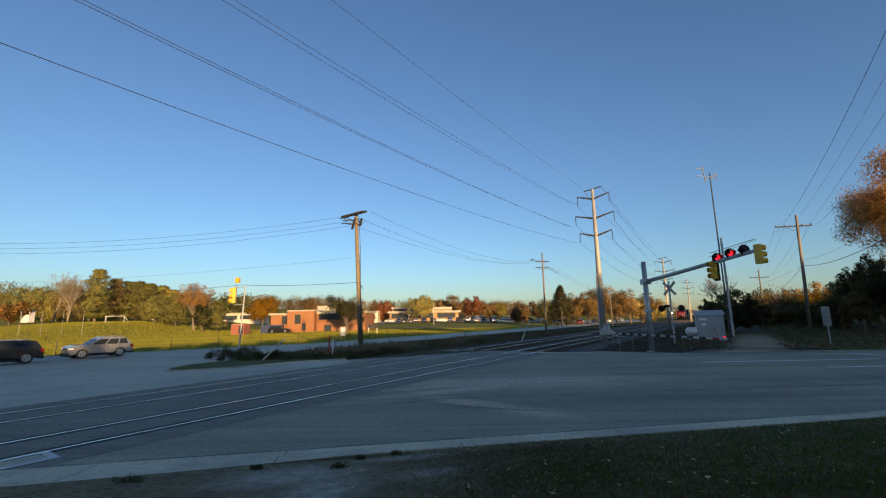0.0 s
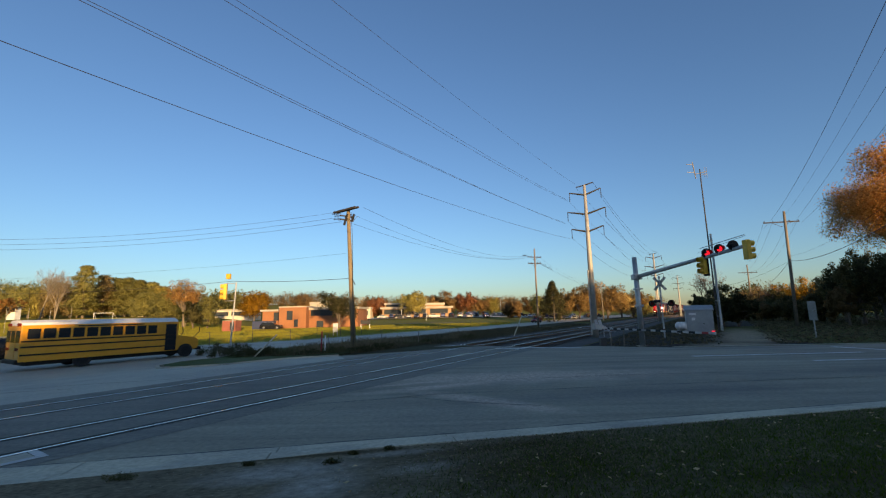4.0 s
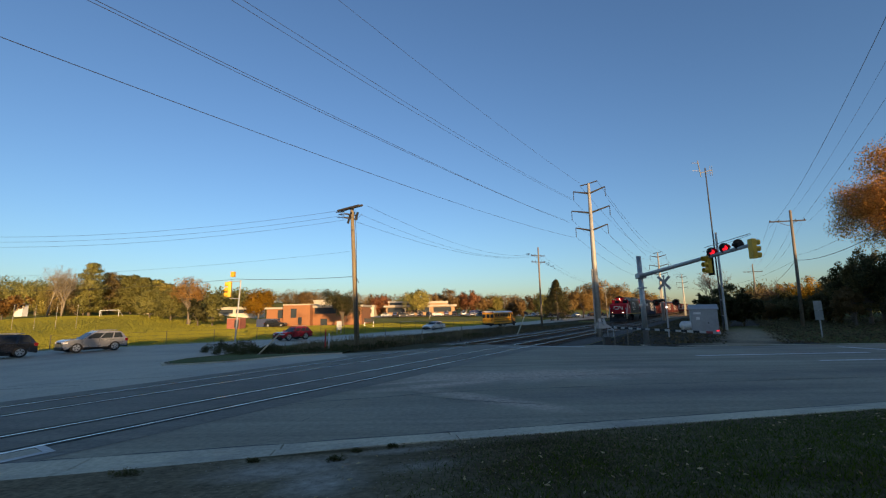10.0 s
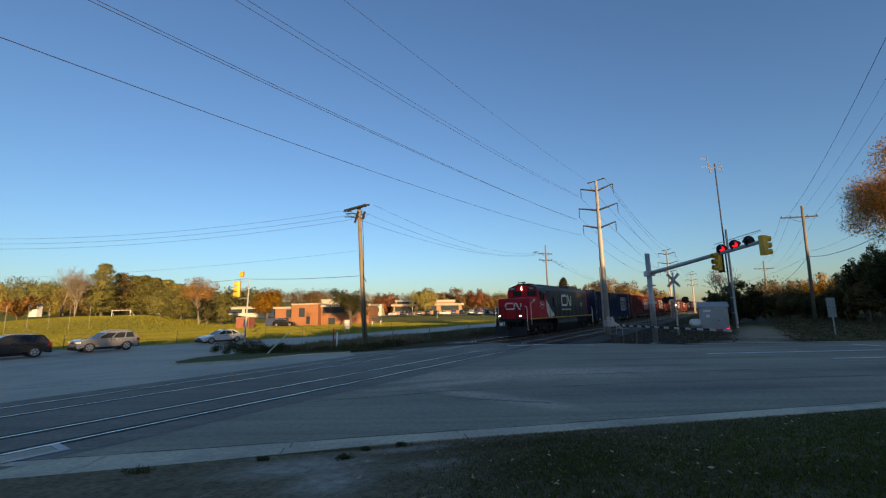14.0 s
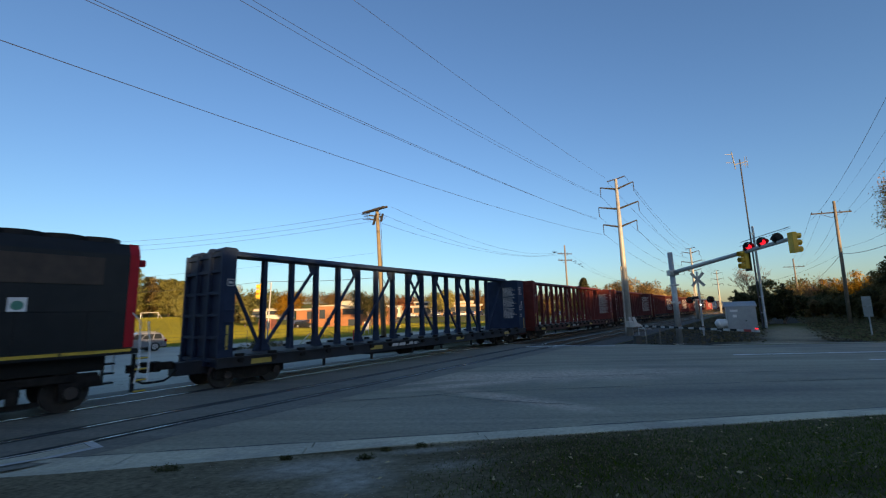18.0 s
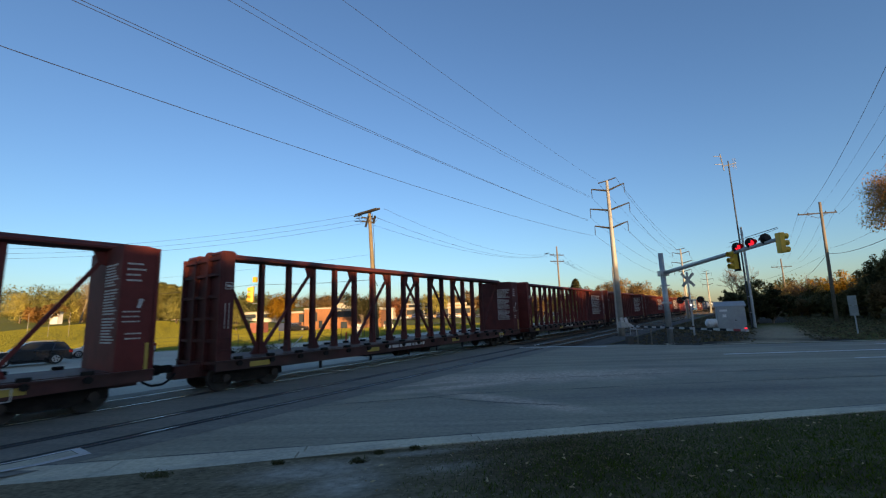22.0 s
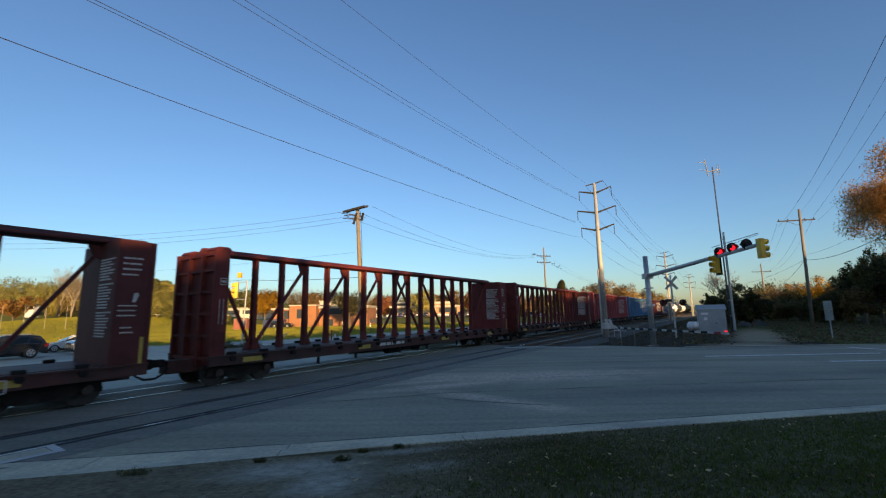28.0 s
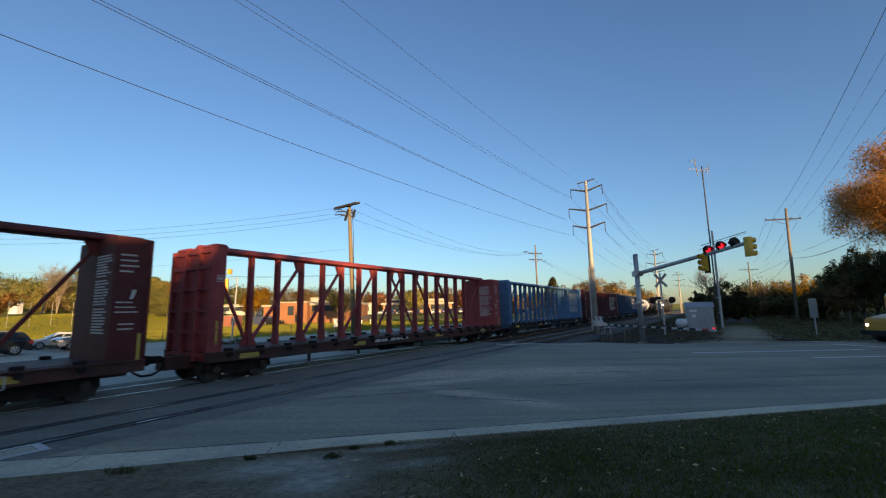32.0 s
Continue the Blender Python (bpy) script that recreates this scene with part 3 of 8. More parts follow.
def railway():
    sheet("ballast_bed", [trk(28.0, -19.6), trk(28.0, -8.2), trk(420, -8.2), trk(420, -19.6)], BALLAST, 0.02, 2.5, "structure", "dark stone ballast under two railway tracks", "ballast")
    turn = pose(0, 0, 0, 0, 0, TRACK_ANGLE)
    for c in (TRACK_1, TRACK_2):
        x, y = trk(0, c)
        track = thing("railway_track", Matrix.Translation((x, y, 0)) @ turn, "railway track with polished steel rails through the crossing", "track", "railway tracks", "structure")
        for side in (-0.7525, 0.7525):
            bm = bmesh.new()
            prism(bm, [(-0.034, -0.045), (-0.034, 0.004), (-0.026, 0.011), (0.026, 0.011), (0.034, 0.004), (0.034, -0.045)], -60, 420, "yz")
            for v in bm.verts:
                v.co.y += side
            rail = part("rail", bm, RAIL_TOP, track, "bright polished rail head")
            bm = bmesh.new()
            prism(bm, [(-0.07, -0.17), (-0.07, -0.155), (-0.012, -0.14), (-0.012, -0.046), (0.012, -0.046), (0.012, -0.14), (0.07, -0.155), (0.07, -0.17)], 27.5, 420, "yz")
            for v in bm.verts:
                v.co.y += side
            part("rail_web", bm, RAIL_SIDE, rail)
            for off in (0.11, -0.11):
                w = 0.075
                part("flangeway", boxed(-30, 27.4, side + off - w, side + off + w, -0.03, 0.0095), FLANGE, track, "dark groove beside the rail")
        tie = bpy.data.meshes.new("tie")
        bm = boxed(-0.11, 0.11, -1.3, 1.3, -0.2, -0.165, 0.01)
        bm.to_mesh(tie)
        bm.free()
        tie.materials.append(TIMBER)
        for i in range(90):
            ob = new("tie", tie)
            ob.parent = track
            ob.location = (28.6 + 0.56 * i, 0, 0)
        bm = bmesh.new()
        for i in range(300):
            prism(bm, [(-1.3, -0.2), (1.3, -0.2), (1.3, -0.165), (-1.3, -0.165)], 79.2 + 0.56 * i, 79.42 + 0.56 * i, "yz")
        tagged(part("far_ties", bm, TIMBER, track), "", "", "", "stuff")


build_ground()
roads()
railway()


# ---- the train ----
LOCO_RED = mat("loco_red", (0.46, 0.012, 0.022), 0.5, var=0.12, scale=2.5, coarse=0.4, bump=0.03, tint=(0.36, 0.016, 0.022), spec=0.2)
LOCO_BLACK = mat("loco_black", (0.011, 0.013, 0.015), 0.45, var=0.2, scale=2.5, coarse=0.4, bump=0.03, tint=(0.026, 0.024, 0.022), spec=0.3)
LOCO_WHITE = mat("loco_white", (0.62, 0.61, 0.56), 0.55, var=0.1, scale=4, coarse=0.3, bump=0.02, tint=(0.4, 0.38, 0.33))
LOCO_YELLOW = mat("sill_yellow", (0.62, 0.38, 0.04), 0.55, var=0.12, scale=5, bump=0.02)
EXHAUST = mat("hot_brown_steel", (0.05, 0.032, 0.024), 0.7, var=0.3, scale=3, bump=0.05)
UNDER = mat("underframe_grime", (0.018, 0.016, 0.015), 0.9, 0.0, var=0.4, scale=6, bump=0.2, tint=(0.035, 0.028, 0.023), spec=0.1)
WHEEL_STEEL = mat("wheel_steel", (0.06, 0.05, 0.045), 0.6, 0.5, var=0.3, scale=6, bump=0.1)
DULL_STEEL = mat("dull_lamp", (0.2, 0.2, 0.2), 0.5, 0.2, bump=0)
LABEL_GREEN = mat("label_green", (0.05, 0.25, 0.18), 0.5, bump=0)
REFLECT = mat("yellow_reflector", (0.5, 0.33, 0.06), 0.4, var=0.1, bump=0)
STENCIL = mat("white_stencil", (0.5, 0.49, 0.47), 0.7, var=0.25, scale=14, coarse=0.6, bump=0, tint=(0.3, 0.26, 0.25))


def wheelset(parent, x, r=0.42):
    bm = bmesh.new()
    rod(bm, (x, -0.9, r + 0.01), (x, 0.9, r + 0.01), 0.085, n=10)
    for y in (-0.7525, 0.7525):
        rod(bm, (x, y - 0.065, r + 0.01), (x, y + 0.065, r + 0.01), r, n=28)
        rod(bm, (x, y - 0.085, r + 0.01), (x, y + 0.085, r + 0.01), r * 0.45, n=20)
        inner = -1 if y > 0 else 1
        rod(bm, (x, y + inner * 0.07, r + 0.01), (x, y + inner * 0.1, r + 0.01), r + 0.024, n=28)
    return part("wheelset", bm, WHEEL_STEEL, parent, "worn steel wheels on an axle")


def freight_truck(parent, xc):
    tr = part("truck", boxed(xc - 0.2, xc + 0.2, -1.05, 1.05, 0.5, 0.74, 0.03), UNDER, parent, "dark grimy two-axle truck")
    for y in (-1.0, 1.0):
        bm = bmesh.new()
        out = [(-1.25, 0.36), (-1.22, 0.62), (-0.8, 0.66), (-0.45, 0.8), (0.45, 0.8), (0.8, 0.66), (1.22, 0.62), (1.25, 0.36), (0.98, 0.36), (0.9, 0.5), (0.5, 0.26), (-0.5, 0.26), (-0.9, 0.5), (-0.98, 0.36)]
        prism(bm, [(xc + a, b) for a, b in out], y - 0.09, y + 0.09)
        for o in (-0.16, 0, 0.16):
            rod(bm, (xc + o, y * 1.02, 0.36), (xc + o, y * 1.02, 0.56), 0.065, n=10)
        part("side_frame", bm, UNDER, tr)
        for o in (-0.89, 0.89):
            part("axle_cap", rod(bmesh.new(), (xc + o, y * 1.0, 0.45), (xc + o, y * 1.2, 0.45), 0.13, n=12), EXHAUST, tr)
    for o in (-0.89, 0.89):
        wheelset(tr, xc + o)


def coupler(parent, x, way):
    bm = bmesh.new()
    box(bm, min(x, x + way * 0.5), max(x, x + way * 0.5), -0.1, 0.1, 0.74, 0.98, 0.02)
    box(bm, min(x + way * 0.38, x + way * 0.62), max(x + way * 0.38, x + way * 0.62), -0.2, 0.2, 0.7, 1.02, 0.05)
    c = part("coupler", bm, UNDER, parent, "rusty knuckle coupler")
    bm = bmesh.new()
    pipe(bm, [(x, -0.35, 0.72), (x + way * 0.15, -0.36, 0.55), (x + way * 0.35, -0.36, 0.43), (x + way * 0.62, -0.36, 0.42)], 0.035)
    part("air_hose", bm, BLACK, c, "hanging black rubber air hose")


def rows_of_text(parent, m, lines, w, pitch, height, seed, name="stencil_lines"):
    """Unreadable lettering as plain bars, in the plane xz of the pose m."""
    rnd = random.Random(seed)
    for i in range(lines):
        bm = bmesh.new()
        x, end = 0.0, w * rnd.uniform(0.6, 1.0)
        while x < end:
            d = rnd.uniform(0.06, 0.2) * w
            box(bm, x, min(end, x + d), -0.006, 0.0, -i * pitch - height, -i * pitch)
            x += d + 0.03 * w
        bm.transform(m)
        part(name, bm, STENCIL, parent, "faded white stencilled lettering")


def centre_beam_car(name, paint, panel_paint, sill_paint, label, seed):
    """An empty centre-beam lumber flat car, 23.7 m over its bulkheads."""
    rnd = random.Random(seed)
    car = thing(name, pose(0, 0, 0), label, "freight car", "freight cars of the train")
    L = 23.7
    c = L / 2
    E = 23.6
    # deck and sills
    bm = boxed(1.0, E - 0.1, -1.2, 1.2, 0.92, 1.06)
    box(bm, 0.1, L - 0.1, -0.3, 0.3, 0.5, 0.92)
    deck = part("deck", bm, sill_paint, car)
    for y in (-1.42, 1.42):
        bm = bmesh.new()
        pts = [(0.85, 1.02), (E, 1.02), (E, 0.72), (L - 2.2, 0.7), (L - 4.4, 0.64), (4.4, 0.64), (2.2, 0.7), (0.85, 0.72)]
        prism(bm, pts, y - 0.05, y + 0.05)
        box(bm, 0.85, E, y - 0.12, y + 0.12, 1.0, 1.05)
        sill = part("side_sill", bm, sill_paint, car, "grimy side sill")
        out = -1 if y < 0 else 1
        for i in range(18):
            x = 1.6 + i * (L - 3.2) / 17
            bm = bmesh.new()
            rod(bm, (x, y + out * 0.04, 0.93), (x, y + out * 0.17, 0.93), 0.09, n=10)
            box(bm, x - 0.13, x + 0.13, y - 0.09, y + 0.1, 1.05, 1.15, 0.02)
            part("winch", bm, UNDER, sill, "small dark tie-down winch")
        for x in (2.0, 7.6, 14.4, 20.2):
            part("reflector", boxed(x, x + 0.75, y + out * 0.053, y + out * 0.06, 0.76, 0.93), REFLECT, sill, "yellow reflective strip")
        for x in (L - 3.35,):
            bm = bmesh.new()
            for k in range(4):
                q = [(0, 0, 0.36, 0.03), (0, 0.33, 0.36, 0.36), (0, 0, 0.03, 0.36), (0.33, 0, 0.36, 0.36)][k]
                box(bm, x + q[0], x + q[2], y + out * 0.056, y + out * 0.062, 0.63 + q[1] * 0.9, 0.63 + q[3] * 0.9)
            part("data_plate", bm, STENCIL, sill, "white framed stencil box")
        rows_of_text(sill, pose(9.0, y + out * 0.056, 0.94), 1, 2.8, 0.2, 0.13, seed + 3, "stencil_marks")
        # stake pockets and hanging straps
        for i in range(6):
            x = 5.0 + i * 2.7 + rnd.uniform(-.3, .3)
            part("bracket", boxed(x, x + 0.09, y - 0.04, y + 0.04, 0.36, 0.64), UNDER, sill)
    # brake gear under the middle
    bm = boxed(c - 3.2, c + 3.0, -0.25, 0.25, 0.42, 0.55)
    rod(bm, (c - 1.6, -0.75, 0.5), (c - 0.6, -0.75, 0.5), 0.2, n=12)
    rod(bm, (c + 0.6, -0.7, 0.48), (c + 1.2, -0.7, 0.48), 0.16, n=12)
    box(bm, c - 0.4, c + 0.4, -0.9, -0.5, 0.4, 0.66, 0.03)
    part("brake_gear", bm, UNDER, car, "dark air reservoir and brake rods")
    # top chord
    bm = bmesh.new()
    prism(bm, [(-0.34, 4.63), (-0.34, 4.69), (-0.12, 4.84), (0.12, 4.84), (0.34, 4.69), (0.34, 4.63), (0.18, 4.58), (-0.18, 4.58)], 1.1, L - 0.6, "yz")
    part("top_chord", bm, paint, car, "long hollow top beam")
    # posts and diagonals in the middle plane
    xs = [3.2 + 1.2314 * i for i in range(15)]
    for i, x in enumerate(xs):
        bm = bmesh.new()
        for s in (-1, 1):
            prism(bm, [(x - 0.075, 1.06), (x + 0.075, 1.06), (x + 0.07, 4.59), (x - 0.07, 4.59)], s * 0.12 - 0.012, s * 0.12 + 0.012)
        prism(bm, [(x - 0.012, 1.06), (x + 0.012, 1.06), (x + 0.012, 4.59), (x - 0.012, 4.59)], -0.107, 0.107)
        prism(bm, [(x - 0.1, 1.06), (x + 0.1, 1.06), (x + 0.075, 1.5), (x - 0.075, 1.5)], -0.15, 0.15)
        part("post", bm, paint, car)
    braces = [(xs[j], xs[j - 2]) for j in (2, 4, 6, 8)] + [(xs[j], xs[j + 2]) for j in (7, 9, 11)] + [(1.5, xs[0]), (L - 0.98, xs[14])]
    for xt, xb in braces:
        d = 1 if xb > xt else -1
        bm = bar(bmesh.new(), (xt + 0.1 * d, 0, 4.4), (xb - 0.08 * d, 0, 1.2), 0.11, 0.1)
        prism(bm, [(xt - 0.08 * d, 4.57), (xt + 0.4 * d, 4.57), (xt + 0.27 * d, 4.22), (xt, 4.08), (xt - 0.08 * d, 4.12)], -0.06, 0.06)
        prism(bm, [(xb + 0.09 * d, 1.06), (xb - 0.36 * d, 1.06), (xb - 0.14 * d, 1.5), (xb + 0.09 * d, 1.55)], -0.07, 0.07)
        part("brace", bm, paint, car, "diagonal brace with gusset plates")
    # front bulkhead: ribbed outside, with corner plates over its top
    bm = boxed(1.0, 1.36, -1.42, 1.42, 0.72, 4.68, 0.015)
    front = part("bulkhead", bm, paint, car, "ribbed steel end bulkhead")
    for y in (-1.36, -0.46, 0.46, 1.36):
        part("rib", boxed(0.86, 0.998, y - 0.06, y + 0.06, 0.75, 4.64), paint, front)
    for z in (0.95, 1.7, 2.45, 3.2, 3.95, 4.5):
        part("rib", boxed(0.89, 0.998, -1.4, 1.4, z - 0.05, z + 0.05), paint, front)
    for y in (-1.3, 0.5):
        part("corner_plate", prism(bmesh.new(), [(0.95, 4.66), (1.5, 4.66), (1.36, 4.76), (1.02, 4.76)], y, y + 0.8), paint, front)
    bm = bmesh.new()
    for z in (1.4, 1.8, 2.2, 2.6):
        pipe(bm, [(0.91, -1.5, z), (1.28, -1.5, z)], 0.015)
    pipe(bm, [(0.91, -1.5, 1.2), (0.91, -1.5, 4.4)], 0.015)
    part("ladder", bm, paint, front)
    bm = bmesh.new()
    for q in ((1.06, 1.3, 3.42, 3.44), (1.06, 1.3, 3.64, 3.66), (1.06, 1.08, 3.42, 3.66), (1.28, 1.3, 3.42, 3.66), (1.12, 1.24, 3.5, 3.58)):
        box(bm, q[0], q[1], -1.426, -1.42, q[2], q[3])
    part("data_plate", bm, STENCIL, front, "white framed stencil box")
    if seed % 3 == 0:
        part("stencil_lines", box(boxed(1.07, 1.09, -1.426, -1.42, 2.1, 2.95), 1.2, 1.22, -1.426, -1.42, 2.1, 2.95), STENCIL, front, "two thin white upright lines")
    else:
        part("reflector", boxed(1.1, 1.18, -1.428, -1.42, 1.3, 2.1), REFLECT, front, "yellow reflective strip")
    # rear bulkhead: a deep box
    bm = boxed(E - 0.95, E - 0.12, -1.42, 1.42, 0.72, 4.6, 0.03)
    rear = part("bulkhead", bm, panel_paint, car, "deep steel end bulkhead with stencilled lettering")
    for y in (-1.36, -0.46, 0.46, 1.36):
        part("rib", boxed(E - 0.118, E, y - 0.06, y + 0.06, 0.75, 4.58), panel_paint, rear)
    for z in (0.95, 1.7, 2.45, 3.2, 3.95, 4.5):
        part("rib", boxed(E - 0.118, E - 0.03, -1.4, 1.4, z - 0.05, z + 0.05), panel_paint, rear)
    part("roof_walk", boxed(E - 0.9, E - 0.2, -1.2, 1.2, 4.604, 4.66), panel_paint, rear)
    turned = Matrix.Rotation(radians(-90), 4, "Z")
    for z, n in ((4.1, 8), (3.36, 9), (2.54, 9)):
        rows_of_text(rear, Matrix.Translation((E - 0.952, -0.15, z)) @ turned, n, 1.1, 0.085, 0.045, seed + n)
    rows_of_text(rear, pose(E - 0.82, -1.425, 4.1), 4, 0.5, 0.16, 0.05, seed + 1)
    rows_of_text(rear, pose(E - 0.85, -1.425, 2.72), 3, 0.6, 0.14, 0.04, seed + 2)
    rows_of_text(rear, pose(E - 0.75, -1.425, 2.1), 2, 0.4, 0.14, 0.04, seed + 4)
    emb = bmesh.new()
    prism(emb, [(E - 0.52, 2.8), (E - 0.44, 2.8), (E - 0.36, 3.02), (E - 0.39, 3.08), (E - 0.48, 3.06)], -1.431, -1.425)
    part("emblem", emb, STENCIL, rear, "faded white emblem")
    part("reflector", boxed(E - 0.24, E - 0.15, -1.432, -1.425, 1.0, 1.8), REFLECT, rear, "yellow reflective strip")
    part("grab_iron", pipe(bmesh.new(), [(E - 0.1, -1.5, 1.2), (E - 0.1, -1.5, 2.9)], 0.015), paint, rear)
    part("draft_sill", boxed(E - 0.3, L - 0.05, -0.25, 0.25, 0.6, 1.0), UNDER, car)
    coupler(car, 0.1, -1)
    coupler(car, L - 0.1, 1)
    freight_truck(car, 2.25)
    freight_truck(car, L - 2.25)
    return car


def tank_car(name, paint, label):
    car = thing(name, pose(0, 0, 0), label, "tank car", "tank cars of the train")
    L = 17.5
    bm = bmesh.new()
    rod(bm, (0.9, 0, 2.7), (L - 0.9, 0, 2.7), 1.5, n=28)
    for x, w in ((0.9, -1), (L - 0.9, 1)):
        rod(bm, (x, 0, 2.7), (x + w * 0.35, 0, 2.7), 1.5, 1.1, n=28)
        rod(bm, (x + w * 0.35, 0, 2.7), (x + w * 0.5, 0, 2.7), 1.1, 0.4, n=28)
    part("tank", bm, paint, car)
    bm = bmesh.new()
    rod(bm, (L / 2, 0, 4.1), (L / 2, 0, 4.65), 0.45, n=16)
    box(bm, L / 2 - 1.2, L / 2 + 1.2, -0.7, 0.7, 4.2, 4.25)
    pipe(bm, [(L / 2 - 1.2, -0.7, 4.25), (L / 2 - 1.2, -0.7, 4.9), (L / 2 + 1.2, -0.7, 4.9), (L / 2 + 1.2, -0.7, 4.25)], 0.03)
    part("dome", bm, BLACK, car)
    bm = boxed(0, L, -0.35, 0.35, 0.75, 1.15)
    for x in (0, L - 2.0):
        box(bm, x, x + 2.0, -1.45, 1.45, 1.1, 1.2)
        for y in (-1.4, 1.4):
            pipe(bm, [(x + 0.1, y, 1.2), (x + 0.1, y, 2.2), (x + 1.9, y, 2.2), (x + 1.9, y, 1.2)], 0.025)
    part("underframe", bm, UNDER, car)
    coupler(car, 0.0, -1)
    coupler(car, L, 1)
    freight_truck(car, 1.9)
    freight_truck(car, L - 1.9)
    return car


def ribbon(pts, w, y, closed=False):
    """A flat band of width w along points of the plane xz."""
    bm = bmesh.new()
    v = [Vector((p[0], 0, p[1])) for p in pts]
    prev = None
    for i, p in enumerate(v):
        a, b = v[max(i - 1, 0)], v[min(i + 1, len(v) - 1)]
        d = (b - a).normalized()
        n = Vector((-d.z, 0, d.x)) * w / 2
        cur = (bm.verts.new((p.x + n.x, y, p.z + n.z)), bm.verts.new((p.x - n.x, y, p.z - n.z)))
        if prev:
            bm.faces.new((prev[0], cur[0], cur[1], prev[1]))
        prev = cur
    r = bmesh.ops.extrude_face_region(bm, geom=bm.faces[:])
    for e in r["geom"]:
        if isinstance(e, bmesh.types.BMVert):
            e.co.y += 0.006
    return bm


def rounded(corners, r=0.2, n=5):
    """A path round those corners, with arcs for corners."""
    out = [corners[0]]
    for a, b, c in zip(corners, corners[1:], corners[2:]):
        a, b, c = Vector(a), Vector(b), Vector(c)
        k = min(r, (a - b).length / 2, (c - b).length / 2)
        p, q = b + (a - b).normalized() * k, b + (c - b).normalized() * k
        for i in range(n + 1):
            t = i / n
            o = p * (1 - t) ** 2 + b * 2 * t * (1 - t) + q * t * t
            out.append((o.x, o.y))
    out.append(corners[-1])
    return out


def lettering(name, body, size, m, material, parent, label=""):
    cu = bpy.data.curves.new(name, "FONT")
    cu.body, cu.size, cu.extrude, cu.align_x = body, size, 0.004, "CENTER"
    tmp = bpy.data.objects.new("tmp", cu)
    me = bpy.data.meshes.new_from_object(tmp)
    bpy.data.objects.remove(tmp)
    me.transform(m)
    me.materials.clear()
    me.materials.append(material)
    ob = new(name, me)
    ob.parent = parent
    if label:
        ob["label"] = label
    return ob


def locomotive():
    lo = thing("locomotive", pose(0, 0, 0), "red and black six-axle diesel locomotive with white nose lines", "locomotive")
    # frame and walkway
    bm = boxed(0.0, 20.4, -1.52, 1.52, 1.42, 1.56)
    box(bm, 0.6, 19.8, -0.9, 0.9, 1.0, 1.42)
    part("frame", bm, BLACK, lo)
    for y in (-1.525, 1.525):
        o = -1 if y < 0 else 1
        for i in range(13):
            x = 0.5 + i * 1.52
            part("sill_stripe", boxed(x, x + 1.47, y + o * 0.002, y + o * 0.01, 1.49, 1.57), LOCO_YELLOW, lo, "yellow reflective sill stripe")
    # wide nose, flush with the cab's sides
    bm = bmesh.new()
    prism(bm, [(0.52, 1.56), (0.48, 3.1), (0.6, 3.29), (0.76, 3.35), (2.6, 3.46), (2.6, 1.56)], -1.47, 1.47)
    bmesh.ops.bevel(bm, geom=[e for e in bm.edges if max(e.verts[0].co.z, e.verts[1].co.z) > 3.0], offset=0.06, segments=2, affect="EDGES", profile=0.6)
    nose = part("nose", bm, LOCO_RED, lo, "wide red nose")
    part("nose_hatch", boxed(1.15, 1.35, 0.1, 0.7, 3.38, 3.45, 0.01), BLACK, nose)
    part("nose_panel", boxed(1.3, 2.2, -1.482, -1.472, 2.1, 2.9, 0.004), LOCO_RED, nose)
    part("builder_plate", boxed(1.5, 1.92, -1.478, -1.468, 3.05, 3.25), WHITE, nose, "small white plate")
    part("plate_mark", boxed(1.56, 1.86, -1.482, -1.478, 3.1, 3.2), DULL_STEEL, nose)
    part("cab_seam", boxed(2.55, 2.58, -1.476, -1.468, 1.7, 3.4), BLACK, nose)
    # emblem on the nose front and along the hood: one bent band
    def emblem(x0, z0, w, h, t, flat):
        d = w * 0.58
        a = rounded([(x0 + w * 0.5, z0 + h), (x0, z0 + h), (x0, z0), (x0 + d, z0), (x0 + d, z0 + h), (x0 + d + w * 0.12, z0 + h), (x0 + w * 0.87, z0), (x0 + w, z0), (x0 + w, z0 + h)], h * 0.3)
        return a
    bm = ribbon(emblem(-0.72, 2.4, 1.45, 0.5, 0.12, False), 0.12, 0)
    bm.transform(Matrix.Translation((0.475, 0, 0)) @ Matrix.Rotation(radians(-90), 4, "Z"))
    part("emblem", bm, LOCO_WHITE, nose, "white bent-band railway emblem")
    # cab
    bm = bmesh.new()
    sec = [(-1.47, 1.56), (-1.47, 4.0), (-1.3, 4.3), (-0.75, 4.55), (0.75, 4.55), (1.3, 4.3), (1.47, 4.0), (1.47, 1.56)]
    prism(bm, sec, 2.55, 4.75, "yz")
    cab = part("cab", bm, LOCO_RED, lo, "red driver's cab")
    part("cab_roof", prism(bmesh.new(), [(-1.49, 3.97), (-1.33, 4.34), (-0.77, 4.6), (0.77, 4.6), (1.33, 4.34), (1.49, 3.97), (1.42, 3.97), (0.7, 4.5), (-0.7, 4.5), (-1.42, 3.97)], 2.68, 4.78, "yz"), LOCO_BLACK, cab)
    part("roof_fairing", boxed(2.9, 4.0, -0.7, 0.7, 4.58, 4.74, 0.05), LOCO_BLACK, cab)
    for y in (-0.98, 0.42):
        part("windscreen", boxed(2.525, 2.555, y - 0.38, y + 0.48, 3.55, 4.05, 0.01), GLASS, cab)
    for y in (-0.96, 0.96):
        board = part("number_board", boxed(2.5, 2.55, y - 0.36, y + 0.36, 4.12, 4.4, 0.01), BLACK, cab)
